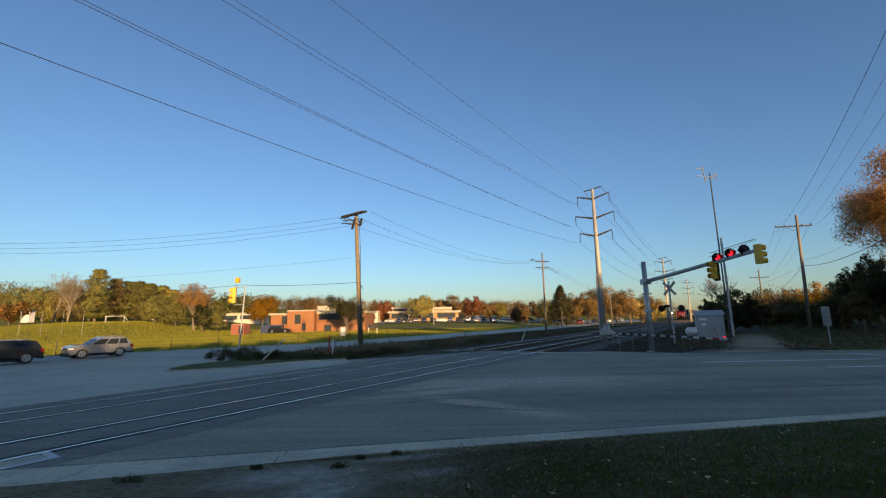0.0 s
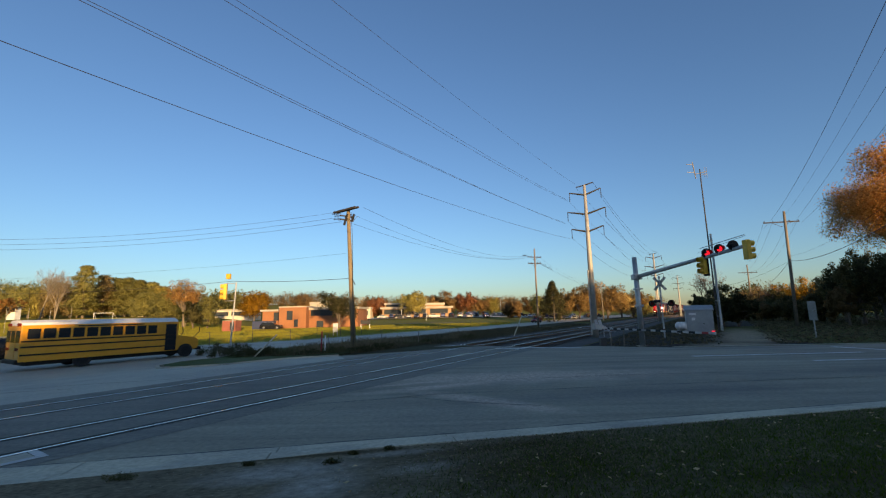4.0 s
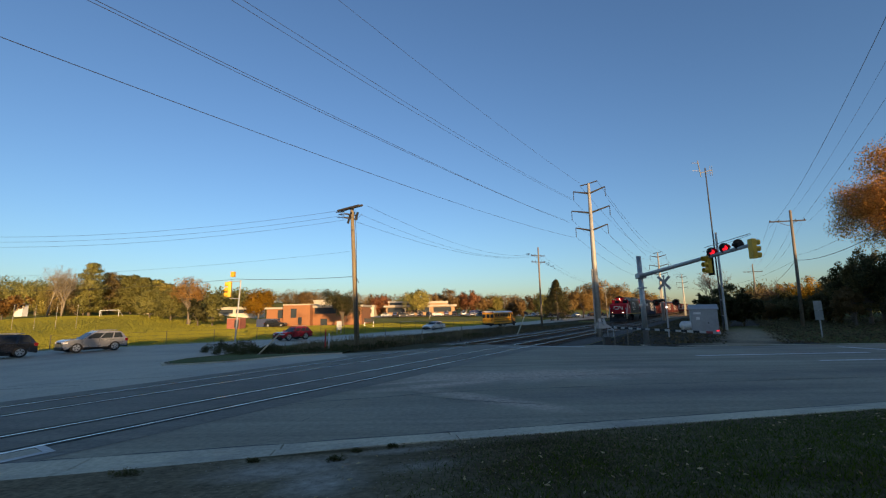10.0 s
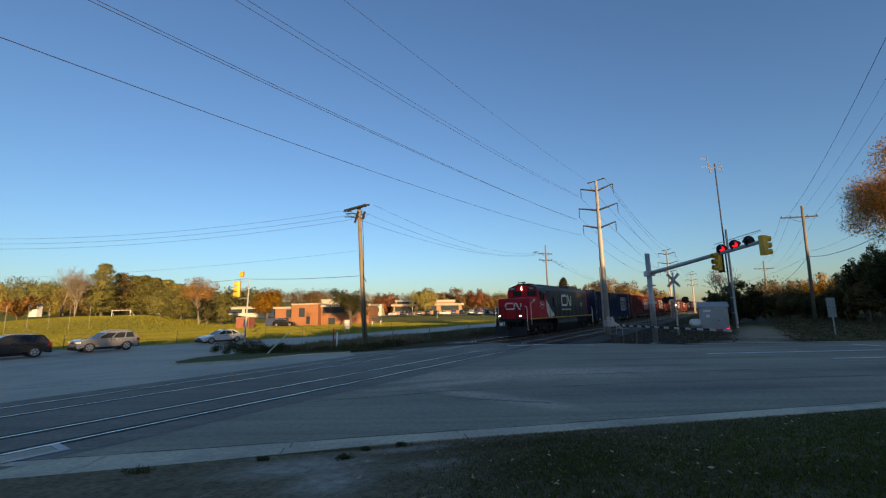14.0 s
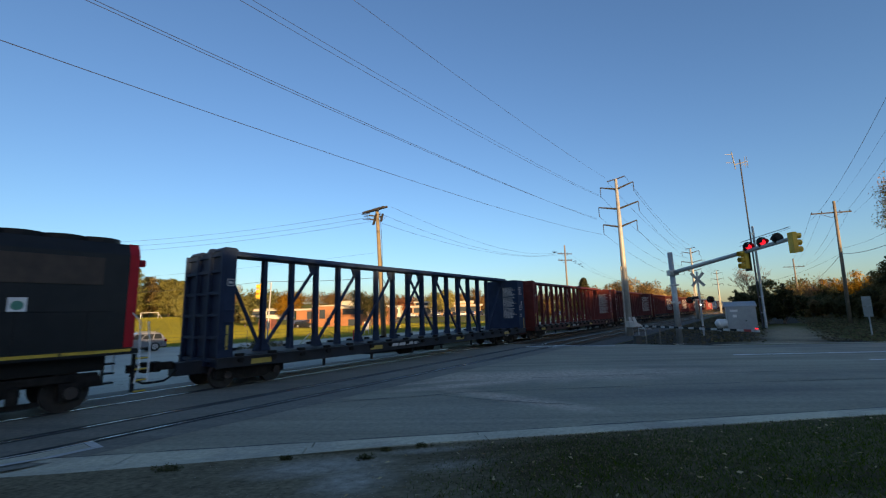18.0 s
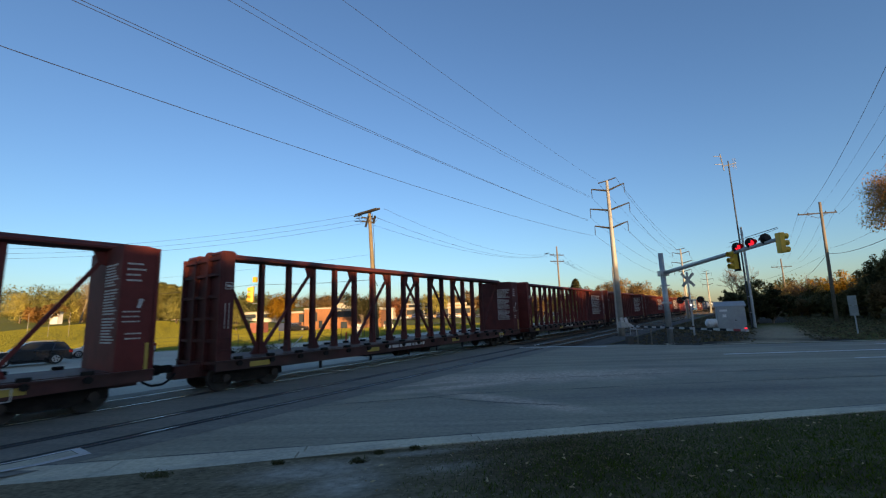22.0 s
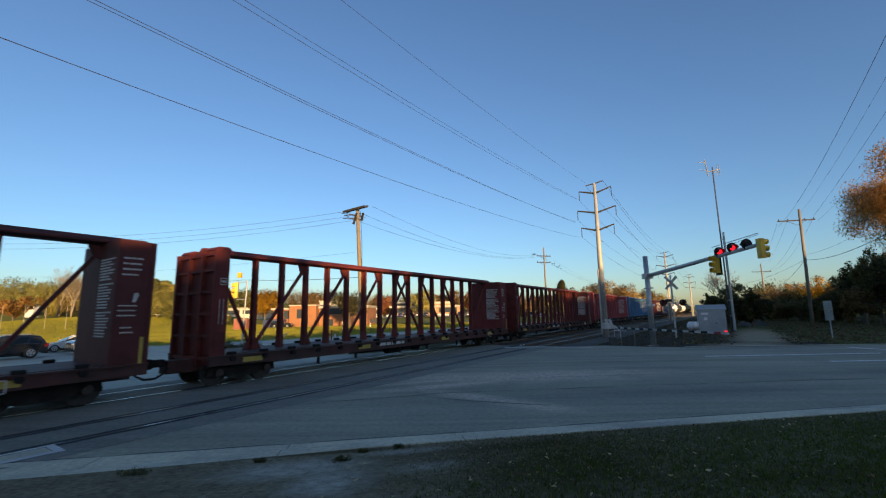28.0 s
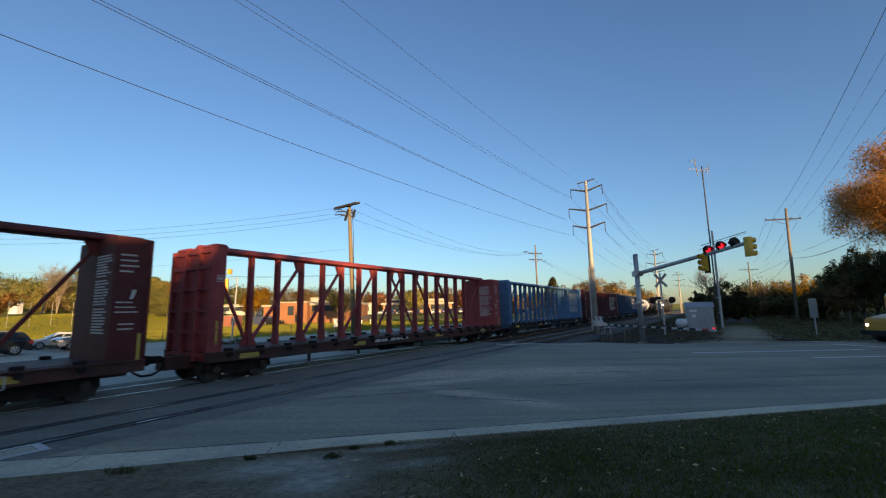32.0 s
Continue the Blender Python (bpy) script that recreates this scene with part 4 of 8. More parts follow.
        lettering("board_digits", "5441", 0.27, Matrix.Translation((2.494, y, 4.17)) @ Matrix.Rotation(radians(-90), 4, "Z") @ Matrix.Rotation(radians(90), 4, "X"), WHITE, board, "white number board digits")
    for z in (4.2, 4.38):
        part("headlight", rod(bmesh.new(), (2.53, 0, z), (2.48, 0, z), 0.045, n=14), HEADLAMP, cab, "lit headlight")
    part("cab_window", boxed(3.15, 4.1, -1.485, -1.46, 3.2, 3.85, 0.01), GLASS, cab)
    bm = bmesh.new()
    for q in ((3.09, 3.15, 3.16, 3.9), (4.1, 4.16, 3.16, 3.9), (3.09, 4.16, 3.85, 3.9), (3.09, 4.16, 3.16, 3.21), (3.6, 3.64, 3.2, 3.86)):
        box(bm, q[0], q[1], -1.5, -1.472, q[2], q[3])
    part("window_frame", bm, BLACK, cab)
    part("cab_window", boxed(3.15, 4.1, 1.46, 1.485, 3.2, 3.85, 0.01), GLASS, cab)
    part("sunshade", prism(bmesh.new(), [(-1.72, 3.86), (-1.45, 4.06), (-1.45, 4.02), (-1.72, 3.82)], 3.05, 4.25, "yz"), BLACK, cab)
    lettering("fleet_number", "5441", 0.62, Matrix.Translation((3.66, -1.476, 2.6)) @ Matrix.Rotation(radians(90), 4, "X"), LOCO_WHITE, cab, "white fleet number")
    part("small_caption", boxed(3.4, 3.95, -1.48, -1.472, 2.42, 2.48), LOCO_WHITE, cab)
    bm = bmesh.new()
    rod(bm, (3.0, 0.0, 4.6), (3.0, 0.0, 4.82), 0.05)
    for y in (-0.2, 0.0, 0.2):
        rod(bm, (3.1, y, 4.82), (2.75, y, 4.85), 0.03, 0.07, n=10)
    rod(bm, (3.0, -0.2, 4.82), (3.0, 0.2, 4.82), 0.03)
    part("roof_horn", bm, BLACK, cab)
    part("antenna", rod(bmesh.new(), (2.75, 0.4, 4.55), (2.75, 0.4, 4.95), 0.025), BLACK, cab)
    # long hood
    hood_sec = [(-0.93, 1.56), (-0.93, 4.25), (-0.72, 4.6), (0.72, 4.6), (0.93, 4.25), (0.93, 1.56)]
    hood = part("long_hood", prism(bmesh.new(), hood_sec, 4.75, 20.4, "yz"), LOCO_BLACK, lo, "black engine hood")
    # red behind the cab, the pale diagonal bands
    part("red_panel", prism(bmesh.new(), [(4.75, 1.57), (4.75, 4.0), (4.95, 3.35), (5.35, 2.75), (5.75, 2.5), (6.75, 1.57)], -0.945, -0.932), LOCO_RED, hood)
    part("pale_band", prism(bmesh.new(), [(4.95, 3.37), (6.0, 3.37), (8.0, 1.9), (7.9, 1.58), (6.78, 1.58), (5.78, 2.52), (5.37, 2.78)], -0.945, -0.932), LOCO_WHITE, hood, "pale diagonal band")
    part("pale_foot", prism(bmesh.new(), [(6.9, 1.66), (7.3, 2.02), (8.05, 2.02), (8.3, 1.66)], -0.953, -0.946), LOCO_WHITE, hood)
    part("inertial_grille", boxed(5.15, 7.1, -0.96, -0.93, 3.45, 4.1, 0.01), DARK_SHADE, hood, "dark intake grille")
    for k in range(9):
        x = 8.0 + k * 0.74
        bm = boxed(x, x + 0.7, -0.948, -0.93, 1.75, 3.9, 0.006)
        box(bm, x + 0.05, x + 0.09, -0.96, -0.945, 2.7, 2.85)
        part("hood_door", bm, LOCO_BLACK, hood)
    part("side_window_box", boxed(8.2, 9.25, -1.02, -0.93, 2.6, 3.45, 0.02), LOCO_BLACK, hood)
    part("emblem", ribbon(emblem(10.75, 2.72, 3.1, 1.02, 0.3, True), 0.26, -0.968), LOCO_WHITE, hood, "white bent-band railway emblem")
    bm = bmesh.new()
    for k in range(8):
        box(bm, 10.7 + k * 0.4, 10.98 + k * 0.4, -0.962, -0.95, 2.2, 2.36)
    part("web_caption", bm, LOCO_WHITE, hood, "small white lettering under the emblem")
    part("roof_hood", prism(bmesh.new(), [(-0.95, 4.15), (-0.78, 4.72), (0.78, 4.72), (0.95, 4.15)], 4.78, 9.7, "yz"), LOCO_BLACK, hood)
    part("exhaust_hood", prism(bmesh.new(), [(-0.94, 4.25), (-0.76, 4.74), (0.76, 4.74), (0.94, 4.25)], 9.72, 10.6, "yz"), EXHAUST, hood)
    bm = bmesh.new()
    for a in (0, 0.25, -0.25):
        rod(bm, (12.0 + a, -0.2 + a * 0.5, 4.72), (12.45 + a, -0.2 + a * 0.5, 4.76), 0.04, 0.1, n=10)
    rod(bm, (12.1, -0.1, 4.5), (12.1, -0.1, 4.7), 0.04)
    part("horn", bm, BLACK, hood, "roof horn")
    bm = bmesh.new()
    prism(bm, [(13.4, 4.58), (13.9, 4.9), (17.2, 4.9), (17.4, 4.58)], -0.78, 0.78)
    part("dynamic_brake_hatch", bm, LOCO_BLACK, hood)
    for x in (17.9, 18.8, 19.6):
        bm = bmesh.new()
        rod(bm, (x, 0, 4.58), (x, 0, 4.78), 0.55, n=20)
        part("roof_fan", bm, BLACK, hood)
    part("radiator_grille", boxed(16.4, 19.6, -0.96, -0.93, 3.35, 4.12, 0.01), EXHAUST, hood, "brown-stained radiator grille")
    part("red_end", prism(bmesh.new(), [(-0.945, 1.58), (-0.945, 4.26), (-0.73, 4.615), (0.73, 4.615), (0.945, 4.26), (0.945, 1.58)], 20.2, 20.44, "yz"), LOCO_RED, hood, "red rear end")
    part("label_plate", boxed(17.75, 18.1, -0.952, -0.93, 2.6, 2.98), WHITE, hood)
    part("label_mark", rod(bmesh.new(), (17.925, -0.953, 2.78), (17.925, -0.956, 2.78), 0.12, n=14), LABEL_GREEN, hood, "green oval on the plate")
    part("marker_lamp", rod(bmesh.new(), (20.5, -0.75, 4.05), (20.62, -0.75, 4.05), 0.11, n=14), LOCO_RED, hood, "round red marker lamp")
    part("radiator_panel", boxed(8.35, 9.1, -1.03, -1.02, 2.68, 3.35, 0.006), DARK_STEEL, hood)
    for x in (5.05, 5.75, 6.5):
        part("roof_lamp", boxed(x, x + 0.16, -0.95, -0.9, 4.2, 4.28), DULL_STEEL, hood)
    # underbody
    bm = bmesh.new()
    prism(bm, [(-1.42, 1.4), (-1.52, 0.95), (-1.35, 0.2), (1.35, 0.2), (1.52, 0.95), (1.42, 1.4)], 7.6, 14.2, "yz")
    part("fuel_tank", bm, BLACK, lo, "long black fuel tank")
    part("air_reservoir", rod(bmesh.new(), (8.0, -1.3, 1.25), (13.9, -1.3, 1.25), 0.15, n=12), UNDER, lo)
    for xc in (4.15, 17.0):
        tr = part("truck", boxed(xc - 2.3, xc + 2.3, -0.8, 0.8, 0.7, 0.95), UNDER, lo, "grimy three-axle truck")
        for y in (-1.12, 1.12):
            bm = bmesh.new()
            prism(bm, [(xc - 2.75, 0.62), (xc - 2.6, 0.98), (xc + 2.6, 0.98), (xc + 2.75, 0.62), (xc + 2.3, 0.62), (xc + 2.1, 0.8), (xc + 1.0, 0.8), (xc + 0.8, 0.55), (xc - 0.8, 0.55), (xc - 1.0, 0.8), (xc - 2.1, 0.8), (xc - 2.3, 0.62)], y - 0.1, y + 0.1)
            for o in (-2.05, 0, 2.05):
                box(bm, xc + o - 0.22, xc + o + 0.22, y - 0.16, y + 0.16, 0.33, 0.78, 0.03)
            for o in (-1.0, 1.0):
                rod(bm, (xc + o, y * 1.1, 0.4), (xc + o, y * 1.1, 0.8), 0.12, n=10)
                box(bm, xc + o - 0.5, xc + o + 0.5, y * 1.06 - 0.04, y * 1.06 + 0.04, 0.28, 0.4)
            part("side_frame", bm, UNDER, tr)
            for o in (-2.05, 0, 2.05):
                part("axle_cap", rod(bmesh.new(), (xc + o, y * 1.12, 0.53), (xc + o, y * 1.24, 0.53), 0.15, n=12), EXHAUST, tr)
        for o in (-2.05, 0, 2.05):
            wheelset(tr, xc + o, 0.5)
    # ends: plow, steps, rails
    bm = bmesh.new()
    for s in (-1, 1):
        v = [bm.verts.new(p) for p in ((-0.75, 0, 0.12), (-0.35, s * 1.5, 0.12), (-0.1, s * 1.5, 0.95), (-0.4, 0, 0.85), (-0.66, 0, 0.12), (-0.26, s * 1.5, 0.12), (-0.02, s * 1.5, 0.95), (-0.3, 0, 0.85))]
        for f in ((0, 1, 2, 3), (7, 6, 5, 4), (0, 4, 5, 1), (1, 5, 6, 2), (2, 6, 7, 3), (3, 7, 4, 0)):
            bm.faces.new([v[k] for k in f])
    part("plow", bm, BLACK, lo, "dark steel snow plow")
    part("anticlimber", boxed(-0.25, 0.05, -1.0, 1.0, 1.32, 1.58, 0.02), BLACK, lo)
    for y in (-0.95, 0.95):
        part("ditch_light", rod(bmesh.new(), (-0.2, y, 1.8), (-0.27, y, 1.8), 0.07, n=14), DITCH, lo, "lit ditch light")
        part("ditch_light_mount", boxed(-0.2, 0.05, y - 0.1, y + 0.1, 1.58, 1.92, 0.02), BLACK, lo)
    for x in (0.02, 20.35):
        for y in (-1.5, 1.2):
            bm = bmesh.new()
            for k in range(4):
                box(bm, x, x + 0.3, y, y + 0.3, 0.35 + 0.3 * k, 0.4 + 0.3 * k)
            box(bm, x, x + 0.02, y, y + 0.3, 0.35, 1.4)
            st = part("steps", bm, BLACK, lo)
            for k in range(4):
                part("step_edge", boxed(x - 0.002, x + 0.3, y - 0.012 if y < 0 else y + 0.3, y if y < 0 else y + 0.312, 0.36 + 0.3 * k, 0.4 + 0.3 * k), LOCO_YELLOW, st, "yellow step edge")
    for y in (-1.5, 1.5):
        part("handrail", pipe(bmesh.new(), [(0.02, y, 0.6), (-0.02, y, 1.0), (-0.02, y, 2.5), (-0.02, y * 0.94, 2.6), (0.04, y * 0.85, 2.6)], 0.025), WHITE, lo, "white end handrail")
        part("handrail", pipe(bmesh.new(), [(0.8, y * 1.04, 1.0), (0.72, y * 1.04, 1.5), (0.72, y * 1.04, 2.9), (0.78, y * 1.04, 2.95), (1.13, y * 1.03, 2.95)], 0.025), WHITE, lo, "white end handrail")
        part("handrail", pipe(bmesh.new(), [(20.35, y, 0.6), (20.45, y, 1.0), (20.4, y, 2.3), (20.2, y, 2.55)], 0.02), WHITE, lo, "white end handrail")
        part("handrail", pipe(bmesh.new(), [(20.68, y, 0.6), (20.68, y, 1.6), (20.6, y, 2.3)], 0.02), WHITE, lo, "white end handrail")
        bm = pipe(bmesh.new(), [(4.9, y, 2.6), (19.7, y, 2.6)], 0.016)
        for k in range(11):
            rod(bm, (5.6 + k * 1.36, y, 1.55), (5.6 + k * 1.36, y, 2.6), 0.016, n=6)
        part("side_handrail", bm, BLACK, lo, "thin black walkway handrail")
    for y in (-1.35, -0.95, -0.55, 0.55, 0.95, 1.35):
        part("rail_post", boxed(-0.03, 0.03, y - 0.04, y + 0.04, 1.56, 2.58, 0.01), BLACK, lo)
    for y in (-1.35, 0.3):
        part("end_rail", pipe(bmesh.new(), [(0.0, y, 2.55), (0.0, y + 1.05, 2.55)], 0.025), BLACK, lo)
    for y in (-0.7, -0.5, 0.5, 0.7):
        part("brake_hose", pipe(bmesh.new(), [(-0.15, y, 1.3), (-0.3, y, 0.8), (-0.35, y * 0.9, 0.55)], 0.03), BLACK, lo)
    coupler(lo, 0.0, -1)
    coupler(lo, 20.6, 1)
    return lo


def paint(name, c, worn):
    return mat(name, c, 0.65, var=0.2, scale=2.2, coarse=0.35, bump=0.06, tint=worn, amount=0.75, spec=0.2)


P_NAVY = paint("car_navy", (0.014, 0.028, 0.062), (0.022, 0.032, 0.05))
P_OXIDE = paint("car_oxide_red", (0.15, 0.028, 0.024), (0.085, 0.025, 0.021))
P_SILL = paint("grimy_sill_red", (0.085, 0.032, 0.028), (0.05, 0.036, 0.031))
P_SILL_BLUE = paint("grimy_sill_blue", (0.025, 0.03, 0.04), (0.032, 0.028, 0.025))
P_BROWN = paint("car_brown", (0.1, 0.024, 0.022), (0.06, 0.023, 0.02))
P_PINK = paint("car_faded_red", (0.32, 0.06, 0.06), (0.23, 0.05, 0.05))
P_BLUE = paint("car_blue", (0.07, 0.17, 0.3), (0.05, 0.11, 0.19))
P_MAROON = paint("car_maroon", (0.1, 0.03, 0.032), (0.06, 0.028, 0.028))
P_DKBLUE = paint("car_dark_blue", (0.04, 0.075, 0.14), (0.035, 0.055, 0.09))
TANK_WHITE = paint("tank_white", (0.6, 0.6, 0.58), (0.42, 0.4, 0.37))
TANK_BLACK = paint("tank_black", (0.025, 0.025, 0.027), (0.05, 0.045, 0.04))

CARS = [(P_NAVY, P_NAVY, "navy blue"), (P_OXIDE, P_OXIDE, "oxide red"), (P_BROWN, P_BROWN, "brown"), (P_OXIDE, P_BROWN, "oxide red"), (P_BROWN, P_BROWN, "weathered brown"), (P_OXIDE, P_OXIDE, "rusty red"), (P_OXIDE, P_BROWN, "brown-red"),
        (P_PINK, P_PINK, "faded red"), (P_BLUE, P_BLUE, "light blue"), (P_MAROON, P_MAROON, "dark maroon"), (P_DKBLUE, P_DKBLUE, "dark blue")]
TRAIN = [(locomotive(), -21.77)]
first = {}
for i, (a, b, word) in enumerate(CARS):
    TRAIN.append((centre_beam_car("centre_beam_car", a, b, P_SILL_BLUE if "blue" in word else P_SILL, word + " empty centre-beam lumber car on the track", 10 + i), 24.54 * i))
for i, (p_, word) in enumerate(((TANK_WHITE, "white"), (TANK_BLACK, "black"), (TANK_WHITE, "white"), (TANK_BLACK, "black"), (TANK_BLACK, "black"))):
    TRAIN.append((tank_car("tank_car", p_, word + " cylindrical tank car on the track"), 24.54 * len(CARS) + 18.6 * i))


# ---- poles, wires, signals ----
def wire(a, b, sag, r=0.014, n=16, name="power_line", label="thin dark overhead power line"):
    a, b = Vector(a), Vector(b)
    r *= 0.75
    side = (b - a).cross(Vector((0, 0, 1))).normalized() * r
    verts, faces = [], []
    for i in range(n + 1):
        t = i / n
        p = a.lerp(b, t) - Vector((0, 0, 4 * sag * t * (1 - t)))
        for o in (side, Vector((0, 0, r)), -side, Vector((0, 0, -r))):
            verts.append(p + o)
    for i in range(n):
        for k in range(4):
            faces.append((4 * i + k, 4 * i + (k + 1) % 4, 4 * i + 4 + (k + 1) % 4, 4 * i + 4 + k))
    return tagged(mesh_part(name, verts, faces, WIRE), label, "wire", "overhead wires")


def insulator(parent, p, q, r=0.05):
    bm = rod(bmesh.new(), p, q, r * 0.45, n=6)
    p, q = Vector(p), Vector(q)
    for i in range(5):
        c = p.lerp(q, (i + 0.5) / 5)
        d = (q - p).normalized() * 0.02
        rod(bm, c - d, c + d, r, n=8)
    return part("insulator", bm, BLACK, parent)




def steel_pole(x, y, h, label, base_z=None):
    """A tapered steel transmission pole with three pairs of upswept arms."""
    z = ground_z(x, y) if base_z is None else base_z
    p = thing("transmission_pole", Matrix.Translation((x, y, z)) @ pose(0, 0, 0, 0, 0, TRACK_ANGLE - 90), label, "pole", "steel transmission poles")
    part("shaft", rod(bmesh.new(), (0, 0, -0.3), (0, 0, h), 0.33, 0.13, 14), GALV_WARM, p, "tapered weathered steel shaft", True)
    tips = []
    for k, (dz, w) in enumerate(((0.6, 1.55), (2.6, 1.85), (4.4, 1.55))):
        for s in (-1, 1):
            bm = bmesh.new()
            pts = [(0, 0, h - dz - 0.45), (s * w * 0.55, 0, h - dz - 0.2), (s * w, 0, h - dz)]
            rod(bm, pts[0], pts[1], 0.1, 0.08)
            rod(bm, pts[1], pts[2], 0.08, 0.06)
            part("arm", bm, DARK_STEEL, p)
            insulator(p, (s * w, 0, h - dz), (s * w, 0, h - dz - 0.95), 0.055)
            tips.append(p.matrix_basis @ Vector((s * w, 0, h - dz - 0.95)))
    bm = bmesh.new()
    pipe(bm, [(-0.85, 0, h - 0.1), (0, 0, h - 0.02), (0.85, 0, h + 0.12)], 0.06)
    part("top_arm", bm, DARK_STEEL, p)
    tips.append(p.matrix_basis @ Vector((-0.85, 0, h - 0.1)))
    tips.append(p.matrix_basis @ Vector((0.85, 0, h + 0.12)))
    bm = boxed(-0.5, 0.75, -0.04, 0.04, 4.4, 4.48)
    rod(bm, (-0.24, -0.3, 0), (-0.2, -0.26, 6.2), 0.07)
    part("bracket", bm, GALV_WARM, p)
    return p, tips


def transmission_line():
    h = 14.9
    _, t1 = steel_pole(14.6, 40.7, h, "tall tapered steel transmission pole beside the track", 0.1)
    x2, y2 = trk(100, -9.74)
    _, t2 = steel_pole(x2, y2, 14.4, "distant steel transmission pole beside the track", 0.0)
    x3, y3 = trk(172, -9.74)
    _, t3 = steel_pole(x3, y3, 14.4, "distant steel transmission pole beside the track", 0.0)
    x0, y0 = trk(-42, -9.74)
    _, t0 = steel_pole(x0, y0, h, "tall tapered steel transmission pole beside the track", 0.0)
    for l, z, sag in ((-11.49, 9.65, 1.72), (-11.89, 11.25, 1.3), (-11.89, 11.35, 1.5), (-11.49, 13.7, 1.63), (-11.49, 13.6, 1.78), (-10.6, 15.2, 1.48)):
        (ax, ay), (bx, by) = trk(-42, l), trk(42.1, l)
        wire((ax, ay, z), (bx, by, z), sag, 0.013, 36)
    for a, b in list(zip(t1, t2)) + list(zip(t2, t3)):
        wire(a, b, 1.3, 0.017, 18)


def wood_pole(name, x, y, h, arms, label, turn, m=None, r=0.17, base_z=None, lean=(0, 0)):
    z = ground_z(x, y) if base_z is None else base_z
    p = thing(name, Matrix.Translation((x, y, z)) @ pose(0, 0, 0, 0, 0, turn), label, "utility pole", "wooden utility poles")
    part("pole", rod(bmesh.new(), (0, 0, -0.3), (lean[0], lean[1], h), r, r * 0.66, 12), m or WOOD_GREY, p, "", True)
    ends = []
    for za, w, off in arms:
        part("crossarm", boxed(-w, w, off - 0.06, off + 0.06, za - 0.07, za + 0.07, 0.01), WOOD_DARK, p, "weathered wooden crossarm")
        for x_ in (-w * 0.94, -w * 0.45, w * 0.45, w * 0.94):
            part("insulator", rod(bmesh.new(), (x_, off, za + 0.07), (x_, off, za + 0.25), 0.05, 0.035), BLACK, p)
            ends.append(p.matrix_basis @ Vector((x_, off, za + 0.25)))
        bm = bmesh.new()
        for s in (-1, 1):
            bar(bm, (s * w * 0.55, off, za - 0.06), (0, off * 0.6, za - 0.6), 0.04, 0.02)
        part("brace", bm, WOOD_DARK, p)
    return p, ends


def bird(p, turn):
    """A small bird perched on a wire."""
    b = thing("bird", Matrix.Translation(p) @ pose(0, 0, 0, 0, 0, turn), "small dark bird perched on a power line", "bird", "birds on the wires")
    bm = bmesh.new()
    rod(bm, (-0.08, 0, 0.08), (0.0, 0, 0.13), 0.04, 0.075, 8)
    rod(bm, (0.0, 0, 0.13), (0.08, 0, 0.2), 0.075, 0.045, 8)
    part("body", bm, BLACK, b)
    part("head", rod(bmesh.new(), (0.07, 0, 0.2), (0.13, 0, 0.26), 0.05, 0.03, 8), BLACK, b)
    part("tail", bar(bmesh.new(), (-0.07, 0, 0.08), (-0.22, 0, -0.02), 0.05, 0.015), BLACK, b)


